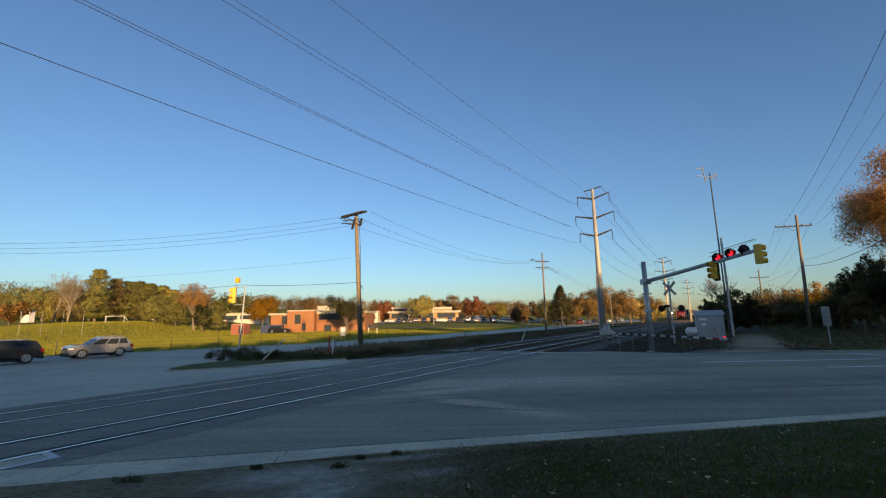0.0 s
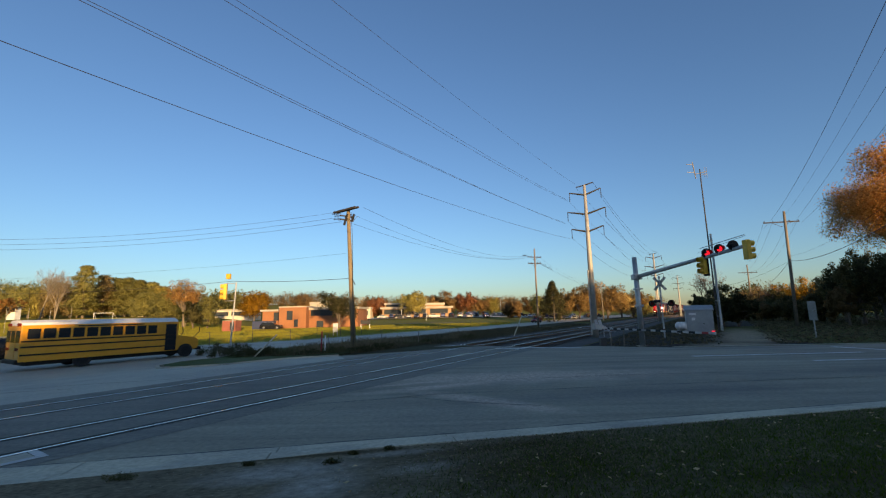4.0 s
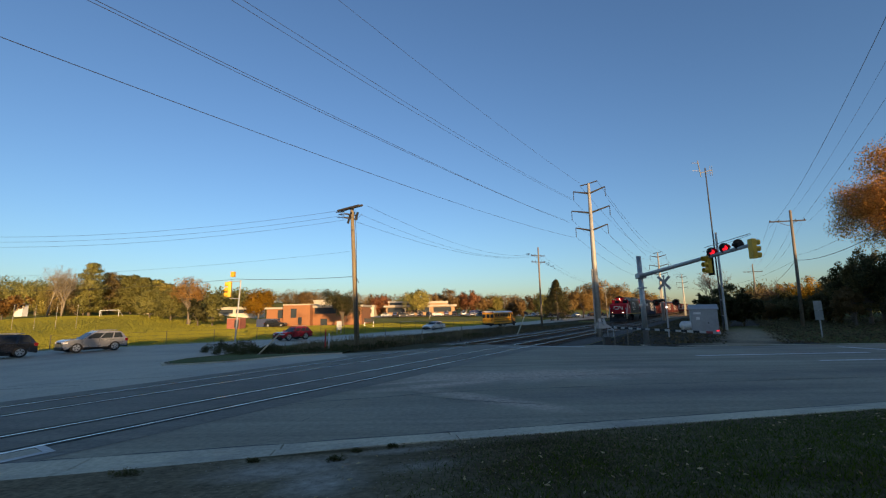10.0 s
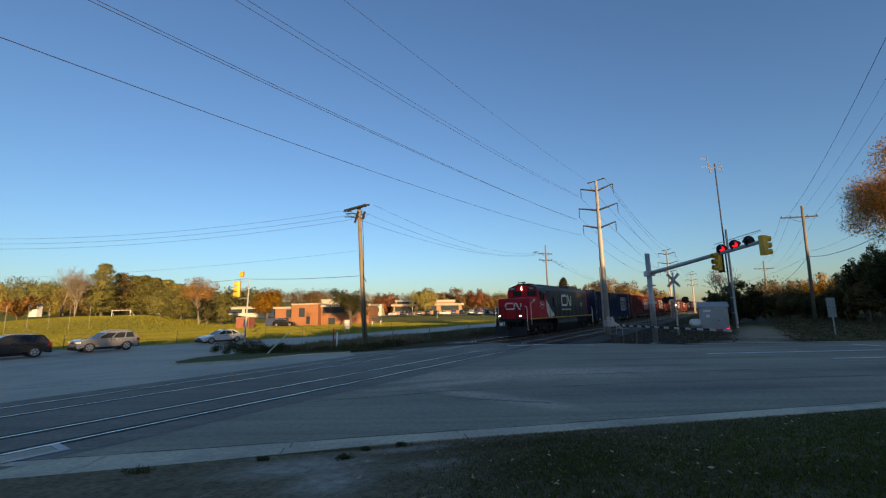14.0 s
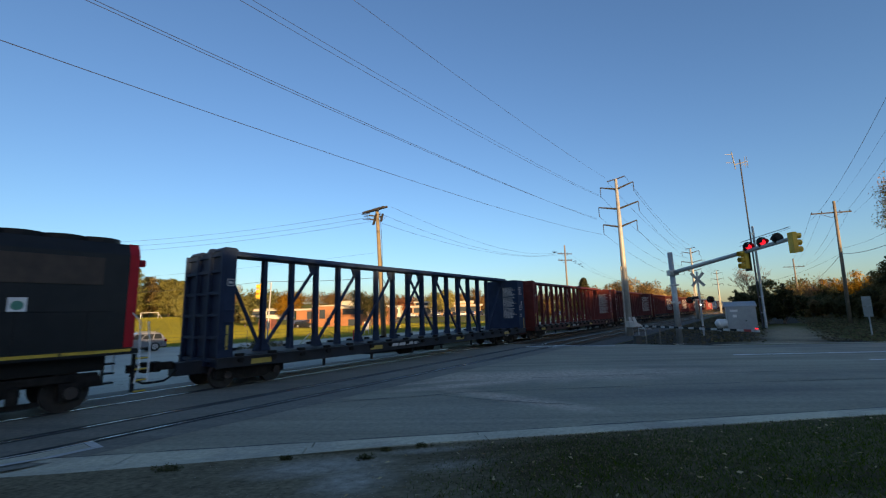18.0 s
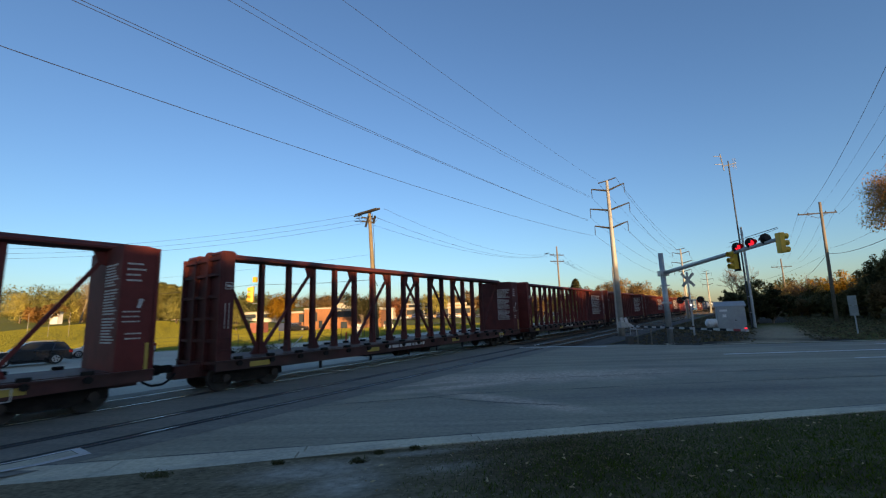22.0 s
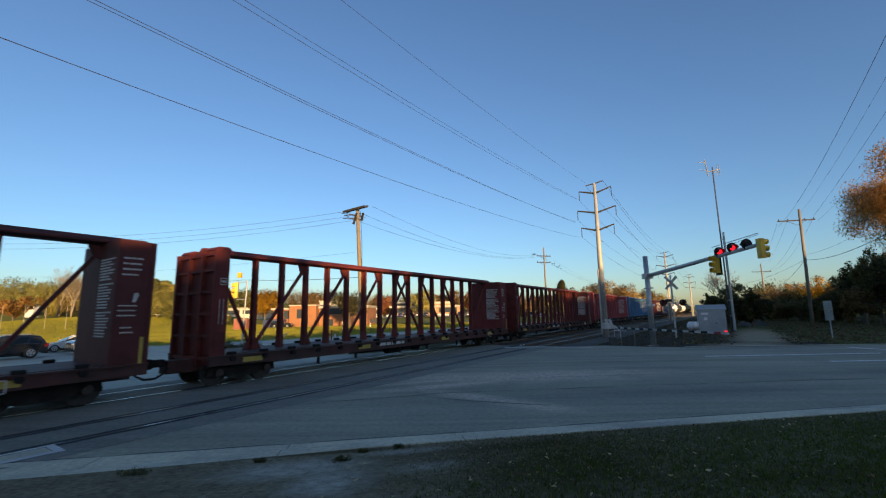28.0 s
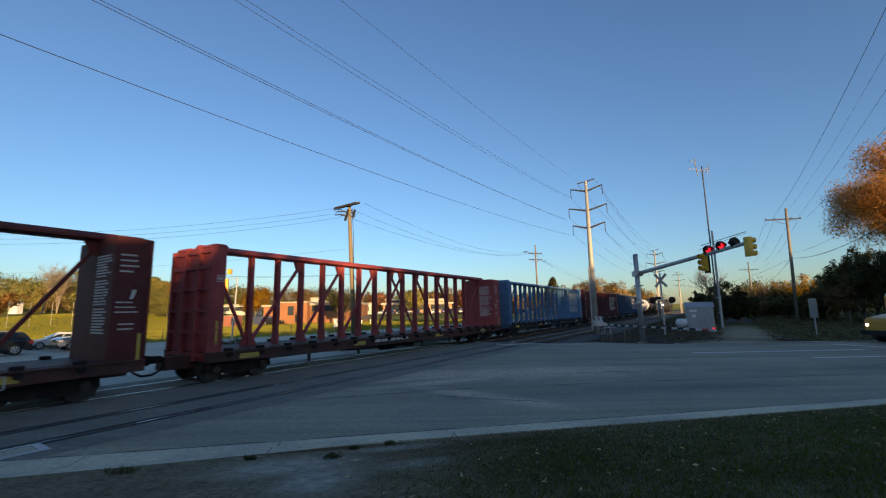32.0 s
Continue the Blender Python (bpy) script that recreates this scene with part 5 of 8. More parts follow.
def distribution_line():
    # brown pole by the crossing with a double dead-end crossarm
    p, _ = wood_pole("utility_pole", -6.52, 30.9, 10.75, [], "tall brown wooden utility pole with double crossarms", 0, WOOD_POLE, 0.2, None, (-0.58, 0))
    z0 = p.matrix_basis.translation.z
    top = 10.75 - z0
    turn = Matrix.Rotation(radians(-38), 4, "Z")
    for k, off in enumerate((-0.2, 0.2)):
        bm = boxed(-1.3 - 0.1 * k, 1.25 - 0.1 * k, off - 0.06, off + 0.06, top - 0.5 + 0.1 * k, top - 0.36 + 0.1 * k, 0.01)
        bm.transform(Matrix.Translation((-0.7, 0, 0)) @ turn)
        part("crossarm", bm, WOOD_DARK, p, "dark wooden crossarm")
    for dx, dz in ((-1.5, -0.85), (-1.25, -1.05), (-1.35, -1.35), (0.2, -0.55), (0.35, -0.95), (-0.1, -1.2)):
        insulator(p, (-0.6 + dx * 0.35, 0, top + dz * 0.8), (-0.6 + dx * 0.8, 0, top + dz * 0.8 - 0.03), 0.05)
    for dz in (-0.9, -1.2):
        bm = boxed(-0.55, 0.55, -0.05, 0.05, top + dz - 0.05, top + dz + 0.05, 0.01)
        bm.transform(Matrix.Translation((-0.66, 0, 0)) @ Matrix.Rotation(radians(40), 4, "Z"))
        part("short_crossarm", bm, WOOD_DARK, p, "short dark crossarm")
    part("jumper_wire", pipe(bmesh.new(), [(-1.4, -0.05, top - 0.75), (-1.2, -0.25, top - 1.3), (-0.7, -0.25, top - 1.0), (-0.2, -0.25, top - 1.4), (0.2, -0.05, top - 0.9)], 0.012), WIRE, p)
    part("cutout", rod(bmesh.new(), (-0.85, -0.1, top - 1.6), (-0.6, -0.1, top - 0.75), 0.09, n=10), BLACK, p, "dark fuse cutout")
    part("cutout", rod(bmesh.new(), (-0.25, -0.1, top - 1.35), (-0.1, -0.1, top - 0.75), 0.09, n=10), BLACK, p, "dark fuse cutout")
    bm = bmesh.new()
    pipe(bm, [(-0.3, -0.2, top - 0.6), (-0.15, -0.25, top - 3.0), (0.0, -0.25, 0.2)], 0.02)
    part("ground_wire", bm, WIRE, p)
    head = Vector((-6.85, 30.9, 10.2))
    # far pole with two arms
    x2, y2 = 17.5, 77.7
    q, e2 = wood_pole("utility_pole", x2, y2, 14.9, [(13.3, 1.5, 0.12), (12.1, 1.45, 0.12)], "grey wooden utility pole with two crossarms", 22, WOOD_GREY, 0.19)
    x4, y4 = trk(128, -27)
    r, e4 = wood_pole("utility_pole", x4, y4, 11.0, [(10.0, 1.3, 0.12)], "distant grey wooden utility pole", 22, WOOD_GREY, 0.17)
    for off, dz, sag in ((0.9, 0.35, 1.5), (0.1, -0.2, 1.7), (-0.3, -0.75, 1.6)):
        a = head + Vector((off, 0.1, dz))
        wire(a, e2[0 if off > 0.5 else (1 if off > 0 else 2)], sag, 0.014, 20)
    for k in range(3):
        wire(e2[k], e4[k], 1.4, 0.014, 14)
    # small dark birds sitting on the wires
    rb = random.Random(5)
    for k, t in ((0, 0.93), (0, 0.945), (0, 0.955), (0, 0.97), (3, 0.12), (3, 0.15), (3, 0.17), (3, 0.2), (3, 0.24), (4, 0.14), (4, 0.19)):
        if k == 0:
            a, b, sag = head + Vector((0.9, 0.1, 0.35)), e2[0], 1.5
        else:
            a, b, sag = e2[k - 3], e4[k - 3], 1.4
        q = a.lerp(b, t) - Vector((0, 0, 4 * sag * t * (1 - t)))
        bird(q, rb.uniform(0, 360))
    # wires leaving to the other side of the road
    for off, dz, tz in ((-1.0, 0.0, 9.7), (-0.8, -0.4, 9.25), (-0.7, -0.75, 8.75)):
        wire(head + Vector((off, 0, dz)), (-62, 34 + tz * 0.1, tz + 1.9), 1.9, 0.012, 18)
    wire(head + Vector((-0.4, 0, -3.2)), (-62, 38, 7.0), 1.0, 0.008, 16)
    # cable carrying the traffic signal
    wire((-6.75, 30.8, 5.1), (-19.5, 38.5, 5.75), 0.12, 0.022, 10, "span_cable", "black span cable holding the traffic signal")
    wire((-19.5, 38.5, 5.75), (-75, 55, 7.2), 0.9, 0.02, 14, "span_cable", "black span cable holding the traffic signal")
    bm = pipe(bmesh.new(), [(-6.75, 30.8, 5.1), (-6.6, 30.75, 4.9), (-6.45, 30.7, 4.6)], 0.03)
    tagged(part("cable_end", bm, WIRE), "bent end of the span cable on the pole", "wire")
    # thin stakes in the ditch, signs on the lawn
    for x, y, h in ((-5.3, 36.1, 1.5), (-2.4, 40.1, 1.2), (-12.0, 44.0, 1.1), (1.5, 45.0, 1.3)):
        zz = ground_z(x, y)
        tagged(part("ditch_stake", rod(bmesh.new(), (x, y, zz - 0.2), (x + 0.05, y, zz + h), 0.035, n=6), WOOD_GREY), "thin grey wooden stake in the ditch", "stake", "stakes in the ditch")
    for x, y, w, z0, z1, m, lb in ((-16.8, 65.7, 0.38, 0.5, 1.85, GALV, "pale grey upright notice board on the school lawn"), (-18.5, 100.1, 1.1, 1.0, 1.85, DARK_SHADE, "small dark sign board on the school lawn")):
        g = thing("lawn_sign", Matrix.Translation((x, y, ground_z(x, y))) @ pose(0, 0, 0, 0, 0, 15), lb, "sign")
        for q in (-w + 0.08, w - 0.08):
            part("post", boxed(q - 0.05, q + 0.05, -0.04, 0.04, -0.3, z1), GALV, g)
        part("panel", boxed(-w, w, -0.07, -0.042, z0, z1, 0.01), m, g)
    # guy stakes in the ditch
    for a, b, l in (((-13.6, 30.2, -0.55), (-12.2, 31.0, 1.1), "pale leaning guy marker stake"), ((7.6, 46.8, -0.6), (8.9, 47.6, 2.0), "pale leaning guy marker stake")):
        tagged(part("guy_marker", rod(bmesh.new(), a, b, 0.05, n=8), mat("pale_plastic", (0.55, 0.5, 0.36), 0.6, var=0.1)), l, "stake")


def right_line():
    p, e = wood_pole("utility_pole", 43.0, 51.3, 14.0, [(12.65, 2.0, 0.12)], "grey wooden utility pole with one long crossarm", -12, WOOD_GREY, 0.2, 0.3, (0.4, 0))
    wood_pole("utility_pole", *trk(5, 8.6), 17.4, [(16.3, 2.0, 0.12)], "grey wooden utility pole with one long crossarm", -12, WOOD_GREY, 0.2, 0.3)
    x2, y2 = 43.0 + 29.5, 51.3 + 48
    q, f = wood_pole("utility_pole", 76, 103, 12.9, [(11.0, 2.1, 0.12)], "distant grey utility pole with one crossarm", -12, WOOD_GREY, 0.19, 0.0)
    for i in range(4):
        wire(e[i], f[i], 1.6, 0.015, 12)
    for l, za, zb, sag, r in ((6.45, 12.25, 15.15, 1.53, 0.016), (7.55, 12.4, 15.85, 1.45, 0.009), (9.3, 12.3, 16.75, 0.6, 0.014), (10.2, 12.5, 16.9, 1.34, 0.014)):
        (ax, ay), (bx, by) = trk(66.0, l), trk(5, l)
        wire((ax, ay, za), (bx, by, zb), sag, r, 24)
    mid = Vector((43.2, 51.2, 8.0))
    wire(mid, (*trk(5, 8.6), 9.2), 1.96, 0.03, 24, "phone_cable", "thick black telephone cable on the poles")
    wire(mid, (78, 104, 7.5), 1.2, 0.035, 12, "phone_cable", "thick black telephone cable on the poles")
    wire(mid + Vector((0, 0, 0.6)), (*trk(5, 8.8), 10.2), 1.7, 0.012, 20, "phone_cable", "thin black telephone cable on the poles")
    wire(mid, (36, 58, 5.0), 0.7, 0.016, 10, "phone_cable", "black telephone cable behind the juniper")


def signal_head(parent_name, m, face, label, plate=False):
    """A three-lamp traffic signal in a yellow case with visors and a backplate; face: degrees about z."""
    s = thing(parent_name, m @ pose(0, 0, 0, 0, 0, face), label, "traffic signal", "traffic signals")
    part("case", boxed(-0.17, 0.17, -0.12, 0.12, -0.53, 0.53, 0.02), SIGNAL_YELLOW, s, "yellow signal case")
    if plate:
        part("backplate", boxed(-0.29, 0.29, 0.122, 0.14, -0.66, 0.66, 0.006), BLACK, s, "black backplate")
    for z in (0.35, 0.0, -0.35):
        bm = bmesh.new()
        for a in range(-3, 9):
            t0, t1 = a / 12 * 2 * math.pi, (a + 1) / 12 * 2 * math.pi
            v = []
            for d, r in ((-0.12, 0.145), (-0.36, 0.15)):
                for t in (t0, t1):
                    v.append(bm.verts.new((r * math.cos(t), d, z + r * math.sin(t))))
            bm.faces.new((v[0], v[1], v[3], v[2]))
        part("visor", bm, SIGNAL_YELLOW, s)
        part("lens", rod(bmesh.new(), (0, -0.12, z), (0, -0.14, z), 0.13, n=18), RED_OFF if z > 0.2 else BLACK, s)
    return s


def flasher(parent, p, face, lit, r=0.3):
    """A crossing lamp on a round black background with a hood."""
    m = Matrix.Translation(p) @ pose(0, 0, 0, 0, 0, face)
    bm = rod(bmesh.new(), (0, 0.02, 0), (0, 0.04, 0), r, n=24)
    bm.transform(m)
    disc = part("lamp_background", bm, BLACK, parent, "round black background")
    bm = bmesh.new()
    for a in range(-1, 13):
        t0, t1 = a / 24 * 2 * math.pi, (a + 1) / 24 * 2 * math.pi
        v = [bm.verts.new((0.17 * math.cos(t), d, 0.17 * math.sin(t))) for d in (0.02, -0.3) for t in (t0, t1)]
        bm.faces.new((v[0], v[1], v[3], v[2]))
    rod(bm, (0, 0.04, 0), (0, 0.2, 0), 0.15, n=16)
    bm.transform(m)
    part("lamp_hood", bm, BLACK, disc)
    bm = rod(bmesh.new(), (0, 0.015, 0), (0, -0.03, 0), 0.15, n=20)
    bm.transform(m)
    part("red_lens", bm, RED_ON if lit else RED_OFF, disc, "glowing red lens" if lit else "unlit red lens")


SIGN_BACK = mat("sign_back_metal", (0.3, 0.3, 0.28), 0.5, 0.4, var=0.15, scale=6, bump=0.02)


DULL_AERIAL = mat("aerial_metal", (0.2, 0.2, 0.2), 0.6, 0.3, var=0.1, bump=0)
STRIPE_WHITE = mat("stripe_white", (0.5, 0.48, 0.46), 0.6, var=0.15, scale=6, bump=0)


def crossing_gear():
    # cantilever mast with its arm over the road
    ux, uy = 0.196, -0.981
    turn = math.degrees(math.atan2(uy, ux))
    z = ground_z(14.7, 31.4)
    c = thing("crossing_cantilever", Matrix.Translation((14.7, 31.4, 0)), "grey steel cantilever mast with red crossing flashers", "crossing signal")
    part("mast", rod(bmesh.new(), (0, 0, z - 0.3), (-0.05, 0, 6.3), 0.2, 0.17, 16), GALV, c, "", True)
    part("mast_base", boxed(-0.35, 0.35, -0.35, 0.35, z - 0.3, z + 0.07, 0.03), CONCRETE, c)
    arm = lambda d, dz=0.0: Vector((ux * d, uy * d, 4.8 + 0.092 * d + dz))
    part("arm", rod(bmesh.new(), arm(0.1), arm(9.5), 0.15, 0.1, 14), GALV, c, "long tapered arm", True)
    bm = bmesh.new()
    box(bm, -0.3, 0.3, -0.3, 0.3, 4.6, 5.0, 0.03)
    box(bm, -0.26, 0.26, -0.26, 0.26, 3.85, 3.95, 0.02)
    box(bm, -0.24, 0.24, -0.24, 0.24, 2.55, 2.72, 0.02)
    part("clamp", bm, GALV, c)
    bm = bmesh.new()
    for d in (6.69, 7.61, 8.51):
        rod(bm, arm(d), arm(d, 0.45), 0.03)
    pipe(bm, [arm(6.2, 0.62), arm(9.3, 0.62)], 0.02)
    part("lamp_bracket", bm, GALV, c)
    flasher(c, arm(6.69, 0.22), turn + 75, True)
    flasher(c, arm(7.61, 0.25), turn + 75, True)
    flasher(c, arm(8.51, 0.22), turn + 255, False)
    wire(arm(6.0, 0.4) + Vector((14.7, 31.4, 0)), arm(9.35, 0.55) + Vector((14.7, 31.4, 0)), 0.0, 0.012, 4, "conduit", "thin conduit above the cantilever arm")
    o = Vector((14.7, 31.4, 0))
    signal_head("traffic_signal", Matrix.Translation(o + arm(6.35, -0.45)), turn - 10, "yellow traffic signal hanging on the cantilever arm", True)
    signal_head("traffic_signal", Matrix.Translation(o + arm(9.35, -0.22)), turn + 170, "yellow traffic signal at the tip of the cantilever arm")
    # crossbuck mast behind
    x, y = 19.0, 36.4
    z = ground_z(x, y)
    k = thing("crossing_signal", Matrix.Translation((x, y, z)) @ pose(0, 0, 0, 0, 0, -20), "crossing signal mast with white crossbuck and flashers", "crossing signal")
    part("mast", rod(bmesh.new(), (0, 0, -0.2), (0, 0, 5.2), 0.07, n=10), GALV, k)
    for s in (-1, 1):
        bm = bar(bmesh.new(), (-0.45, -0.1 - 0.015 * s, 4.66 - 0.55 * s), (0.45, -0.1 - 0.015 * s, 4.66 + 0.55 * s), 0.22, 0.02)
        part("crossbuck_blade", bm, SIGN_BACK, k, "dull metal back of a crossbuck blade")
    part("lamp_arm", rod(bmesh.new(), (-0.9, 0, 2.95), (0.9, 0, 2.95), 0.04), GALV, k)
    flasher(k, (-0.75, -0.1, 2.95), 0, False, 0.28)
    part("pilot_lamp", rod(bmesh.new(), (0.0, -0.12, 2.55), (0.0, -0.2, 2.55), 0.07, n=12), PILOT, k, "small white glowing lamp")
    flasher(k, (0.75, -0.1, 2.95), 0, False, 0.28)
    flasher(k, (-0.35, 0.2, 3.1), 90, False, 0.28)
    part("bell", rod(bmesh.new(), (0, 0, 5.2), (0, 0, 5.35), 0.12, 0.02, 14), GALV, k)
    # gate
    gx, gy = 11.4, 30.4
    z = ground_z(gx, gy)
    g = thing("crossing_gate", Matrix.Translation((gx, gy, z)), "lowered red and white striped crossing gate", "crossing gate")
    bm = boxed(-0.22, 0.22, -0.22, 0.22, -0.2, 0.75, 0.02)
    part("pedestal", bm, DARK_STEEL, g)
    part("mechanism", boxed(-0.6, -0.1, -0.3, 0.3, 1.0 - z, 1.42 - z, 0.03), GALV, g, "pale grey gate mechanism box")
    for y in (-0.38, 0.38):
        part("counterweight_arm", bar(bar(bmesh.new(), (-0.15, y, 1.3 - z), (0.35, y, 1.0 - z), 0.12, 0.03), (-0.15, y, 1.25 - z), (-0.3, y, 1.7 - z), 0.18, 0.05), STRIPE_WHITE, g)
    tip = Vector((13.25 - gx, 20.6 - gy, 1.12 - z))
    root = Vector((0.25, -0.2, 1.08 - z))
    n = 22
    d = tip - root
    for i in range(n):
        a, b = root + d * i / n, root + d * (i + 1) / n
        part("gate_stripe", bar(bmesh.new(), a, b, 0.11, 0.035, (1, 0.18, 0)), STRIPE_WHITE if i % 2 else RED_PAINT if i > 18 else BLACK, g)
    for i, t in enumerate((0.35, 0.62, 0.985)):
        part("gate_lamp", rod(bmesh.new(), root + d * t + Vector((-0.06, 0, 0.1)), root + d * t + Vector((0.06, 0, 0.1)), 0.028, n=12), RED_ON if i == 2 else RED_OFF, g, "small red gate lamp")
    bm = bmesh.new()
    for y in (0.6, -0.5):
        pipe(bm, [(0.35, y, 0.75), (0.35, y, 1.2), (0.8, y, 1.2)], 0.025)
    pipe(bm, [(0.35, 0.6, 1.2), (0.35, -0.5, 1.2)], 0.025)
    part("guard_frame", bm, GALV, g)
    # cabinet with tank
    cb = thing("signal_cabinet", Matrix.Translation((24.4, 40.7, ground_z(24.4, 40.7))) @ pose(0, 0, 0, 0, 0, -27), "grey metal railway signal cabinet with pitched roof", "cabinet")
    part("body", boxed(-0.85, 1.35, -1.0, 1.0, 0.0, 2.25, 0.03), CABINET, cb)
    part("roof", prism(bmesh.new(), [(-1.1, 2.25), (0, 2.68), (1.1, 2.25), (1.1, 2.18), (-1.1, 2.18)], -0.95, 1.45, "yz"), CABINET, cb)
    part("door", boxed(0.45, 1.25, -1.025, -1.0, 0.12, 2.1, 0.008), CABINET, cb)
    part("notice", boxed(-0.6, 0.0, -1.012, -1.0, 1.75, 1.95), WHITE, cb, "small white notice")
    part("notice", boxed(-0.4, -0.12, -1.012, -1.0, 1.25, 1.5), WHITE, cb, "small white notice")
    part("padlock", boxed(0.5, 0.6, -1.04, -1.02, 0.9, 1.0), BLACK, cb)
    bm = bmesh.new()
    for x in (-0.7, 1.2):
        box(bm, x - 0.1, x + 0.1, -0.8, 0.8, -0.3, 0.02)
    part("footing", bm, CONCRETE, cb)
    tz = ground_z(22.3, 40.2)
    tk = thing("propane_tank", Matrix.Translation((22.95, 40.6, tz)), "small white propane tank on short legs", "tank")
    bm = rod(bmesh.new(), (-0.4, 0, 0.72), (0.4, 0, 0.72), 0.4, n=20)
    for s in (-1, 1):
        rod(bm, (s * 0.4, 0, 0.72), (s * 0.58, 0, 0.72), 0.4, 0.2, n=20)
    part("tank", bm, WHITE, tk, "", True)
    bm = bmesh.new()
    for x in (-0.35, 0.35):
        box(bm, x - 0.04, x + 0.04, -0.25, 0.25, -0.1, 0.42)
    part("leg", bm, GALV, tk)
    # radio mast: two poles and an aerial
    rx, ry = 29.0, 44.0
    z = ground_z(rx, ry)
    r = thing("radio_mast", Matrix.Translation((rx, ry, z)), "slender radio mast with grey aerial beside a pole", "mast")
    part("pole", rod(bmesh.new(), (0, 0, -0.2), (0, 0, 10.3), 0.13, 0.1, 10), GALV, r, "short grey support pole")
    part("tube", rod(bmesh.new(), (-0.25, 0.1, 0), (-0.25, 0.1, 17.6), 0.085, 0.06, 8), WIRE, r, "thin upper tube")
    bm = bmesh.new()
    rod(bm, (-0.85, 0, 17.0), (0.45, 0, 17.3), 0.045)
    rod(bm, (-0.25, 0, 16.9), (0.4, 0, 17.0), 0.025)
    for x in (0.2, 0.42):
        rod(bm, (x, 0, 16.6), (x, 0, 17.8), 0.02)
    part("side_aerial", bm, DULL_AERIAL, r)
    bm = bmesh.new()
    rod(bm, (-0.85, 0, 16.5), (-1.05, 0, 18.4), 0.05)
    for zz in (17.2, 18.1):
        pipe(bm, [(-0.95, 0, zz), (-1.75, 0, zz + 0.05)], 0.03)
    part("dipole_aerial", bm, DULL_AERIAL, r, "grey folded dipole aerial")
    for q in range(6):
        part("rung_clamp", boxed(-0.3, 0.12, -0.05, 0.14, 1.5 + q * 1.6, 1.58 + q * 1.6), GALV, r)
    # sign on posts by the road
    z = ground_z(27.7, 31.5)
    s = thing("road_sign", Matrix.Translation((27.7, 31.5, z)) @ pose(0, 0, 0, 0, 0, -48), "back of a pale road sign on a post", "sign")
    part("post", boxed(-0.04, 0.04, -0.03, 0.03, -0.2, 2.7), GALV, s)
    for z0, z1 in ((1.3, 1.98), (2.0, 2.72)):
        part("panel", boxed(-0.24, 0.24, -0.05, -0.03, z0, z1, 0.01), SIGN_BACK, s, "dull metal sign back")
    # junction signal on the island
    x, y = -19.2, 38.5
    z = ground_z(x, y)
    t = thing("signal_post", Matrix.Translation((x, y, z)), "slim grey traffic signal post on the grass island", "post")
    part("post", rod(bmesh.new(), (-0.15, 0, -0.2), (0.1, 0, 6.2), 0.075, 0.06, 10), GALV, t)
    part("bracket", pipe(bmesh.new(), [(0.05, 0, 6.1), (-0.85, -0.05, 6.1)], 0.03), GALV, t)
    part("bracket", pipe(bmesh.new(), [(0.0, 0, 4.5), (-0.85, -0.05, 4.5)], 0.03), GALV, t)
    signal_head("traffic_signal", Matrix.Translation((x - 0.85, y - 0.05, z + 5.35)) @ Matrix.Diagonal((1.15, 1.15, 1.35, 1)), -75, "bright yellow traffic signal on the island post")
    tp = thing("signal_beacon", Matrix.Translation((x - 0.65, y, z + 6.75)), "yellow signal box above the post", "traffic signal")
    part("case", boxed(-0.17, 0.17, -0.17, 0.17, -0.24, 0.24, 0.03), SIGNAL_YELLOW, tp)
    # white marker post and little posts
    for x, y, h, m, lb in ((-8.2, 29.3, 1.3, WHITE, "white plastic marker post in the ditch"), (-8.5, 29.5, 1.6, RED_PAINT, "thin red marker post in the ditch"), (12.6, 32.0, 1.1, WOOD_GREY, "short grey steel post by the crossing"), (13.5, 31.8, 1.2, WOOD_GREY, "short grey steel post by the crossing")):
        zz = ground_z(x, y)
        tagged(part("marker_post", rod(bmesh.new(), (x, y, zz - 0.2), (x + 0.03, y, zz + h), 0.05, n=8), m), lb, "post")


transmission_line()
distribution_line()
right_line()
crossing_gear()


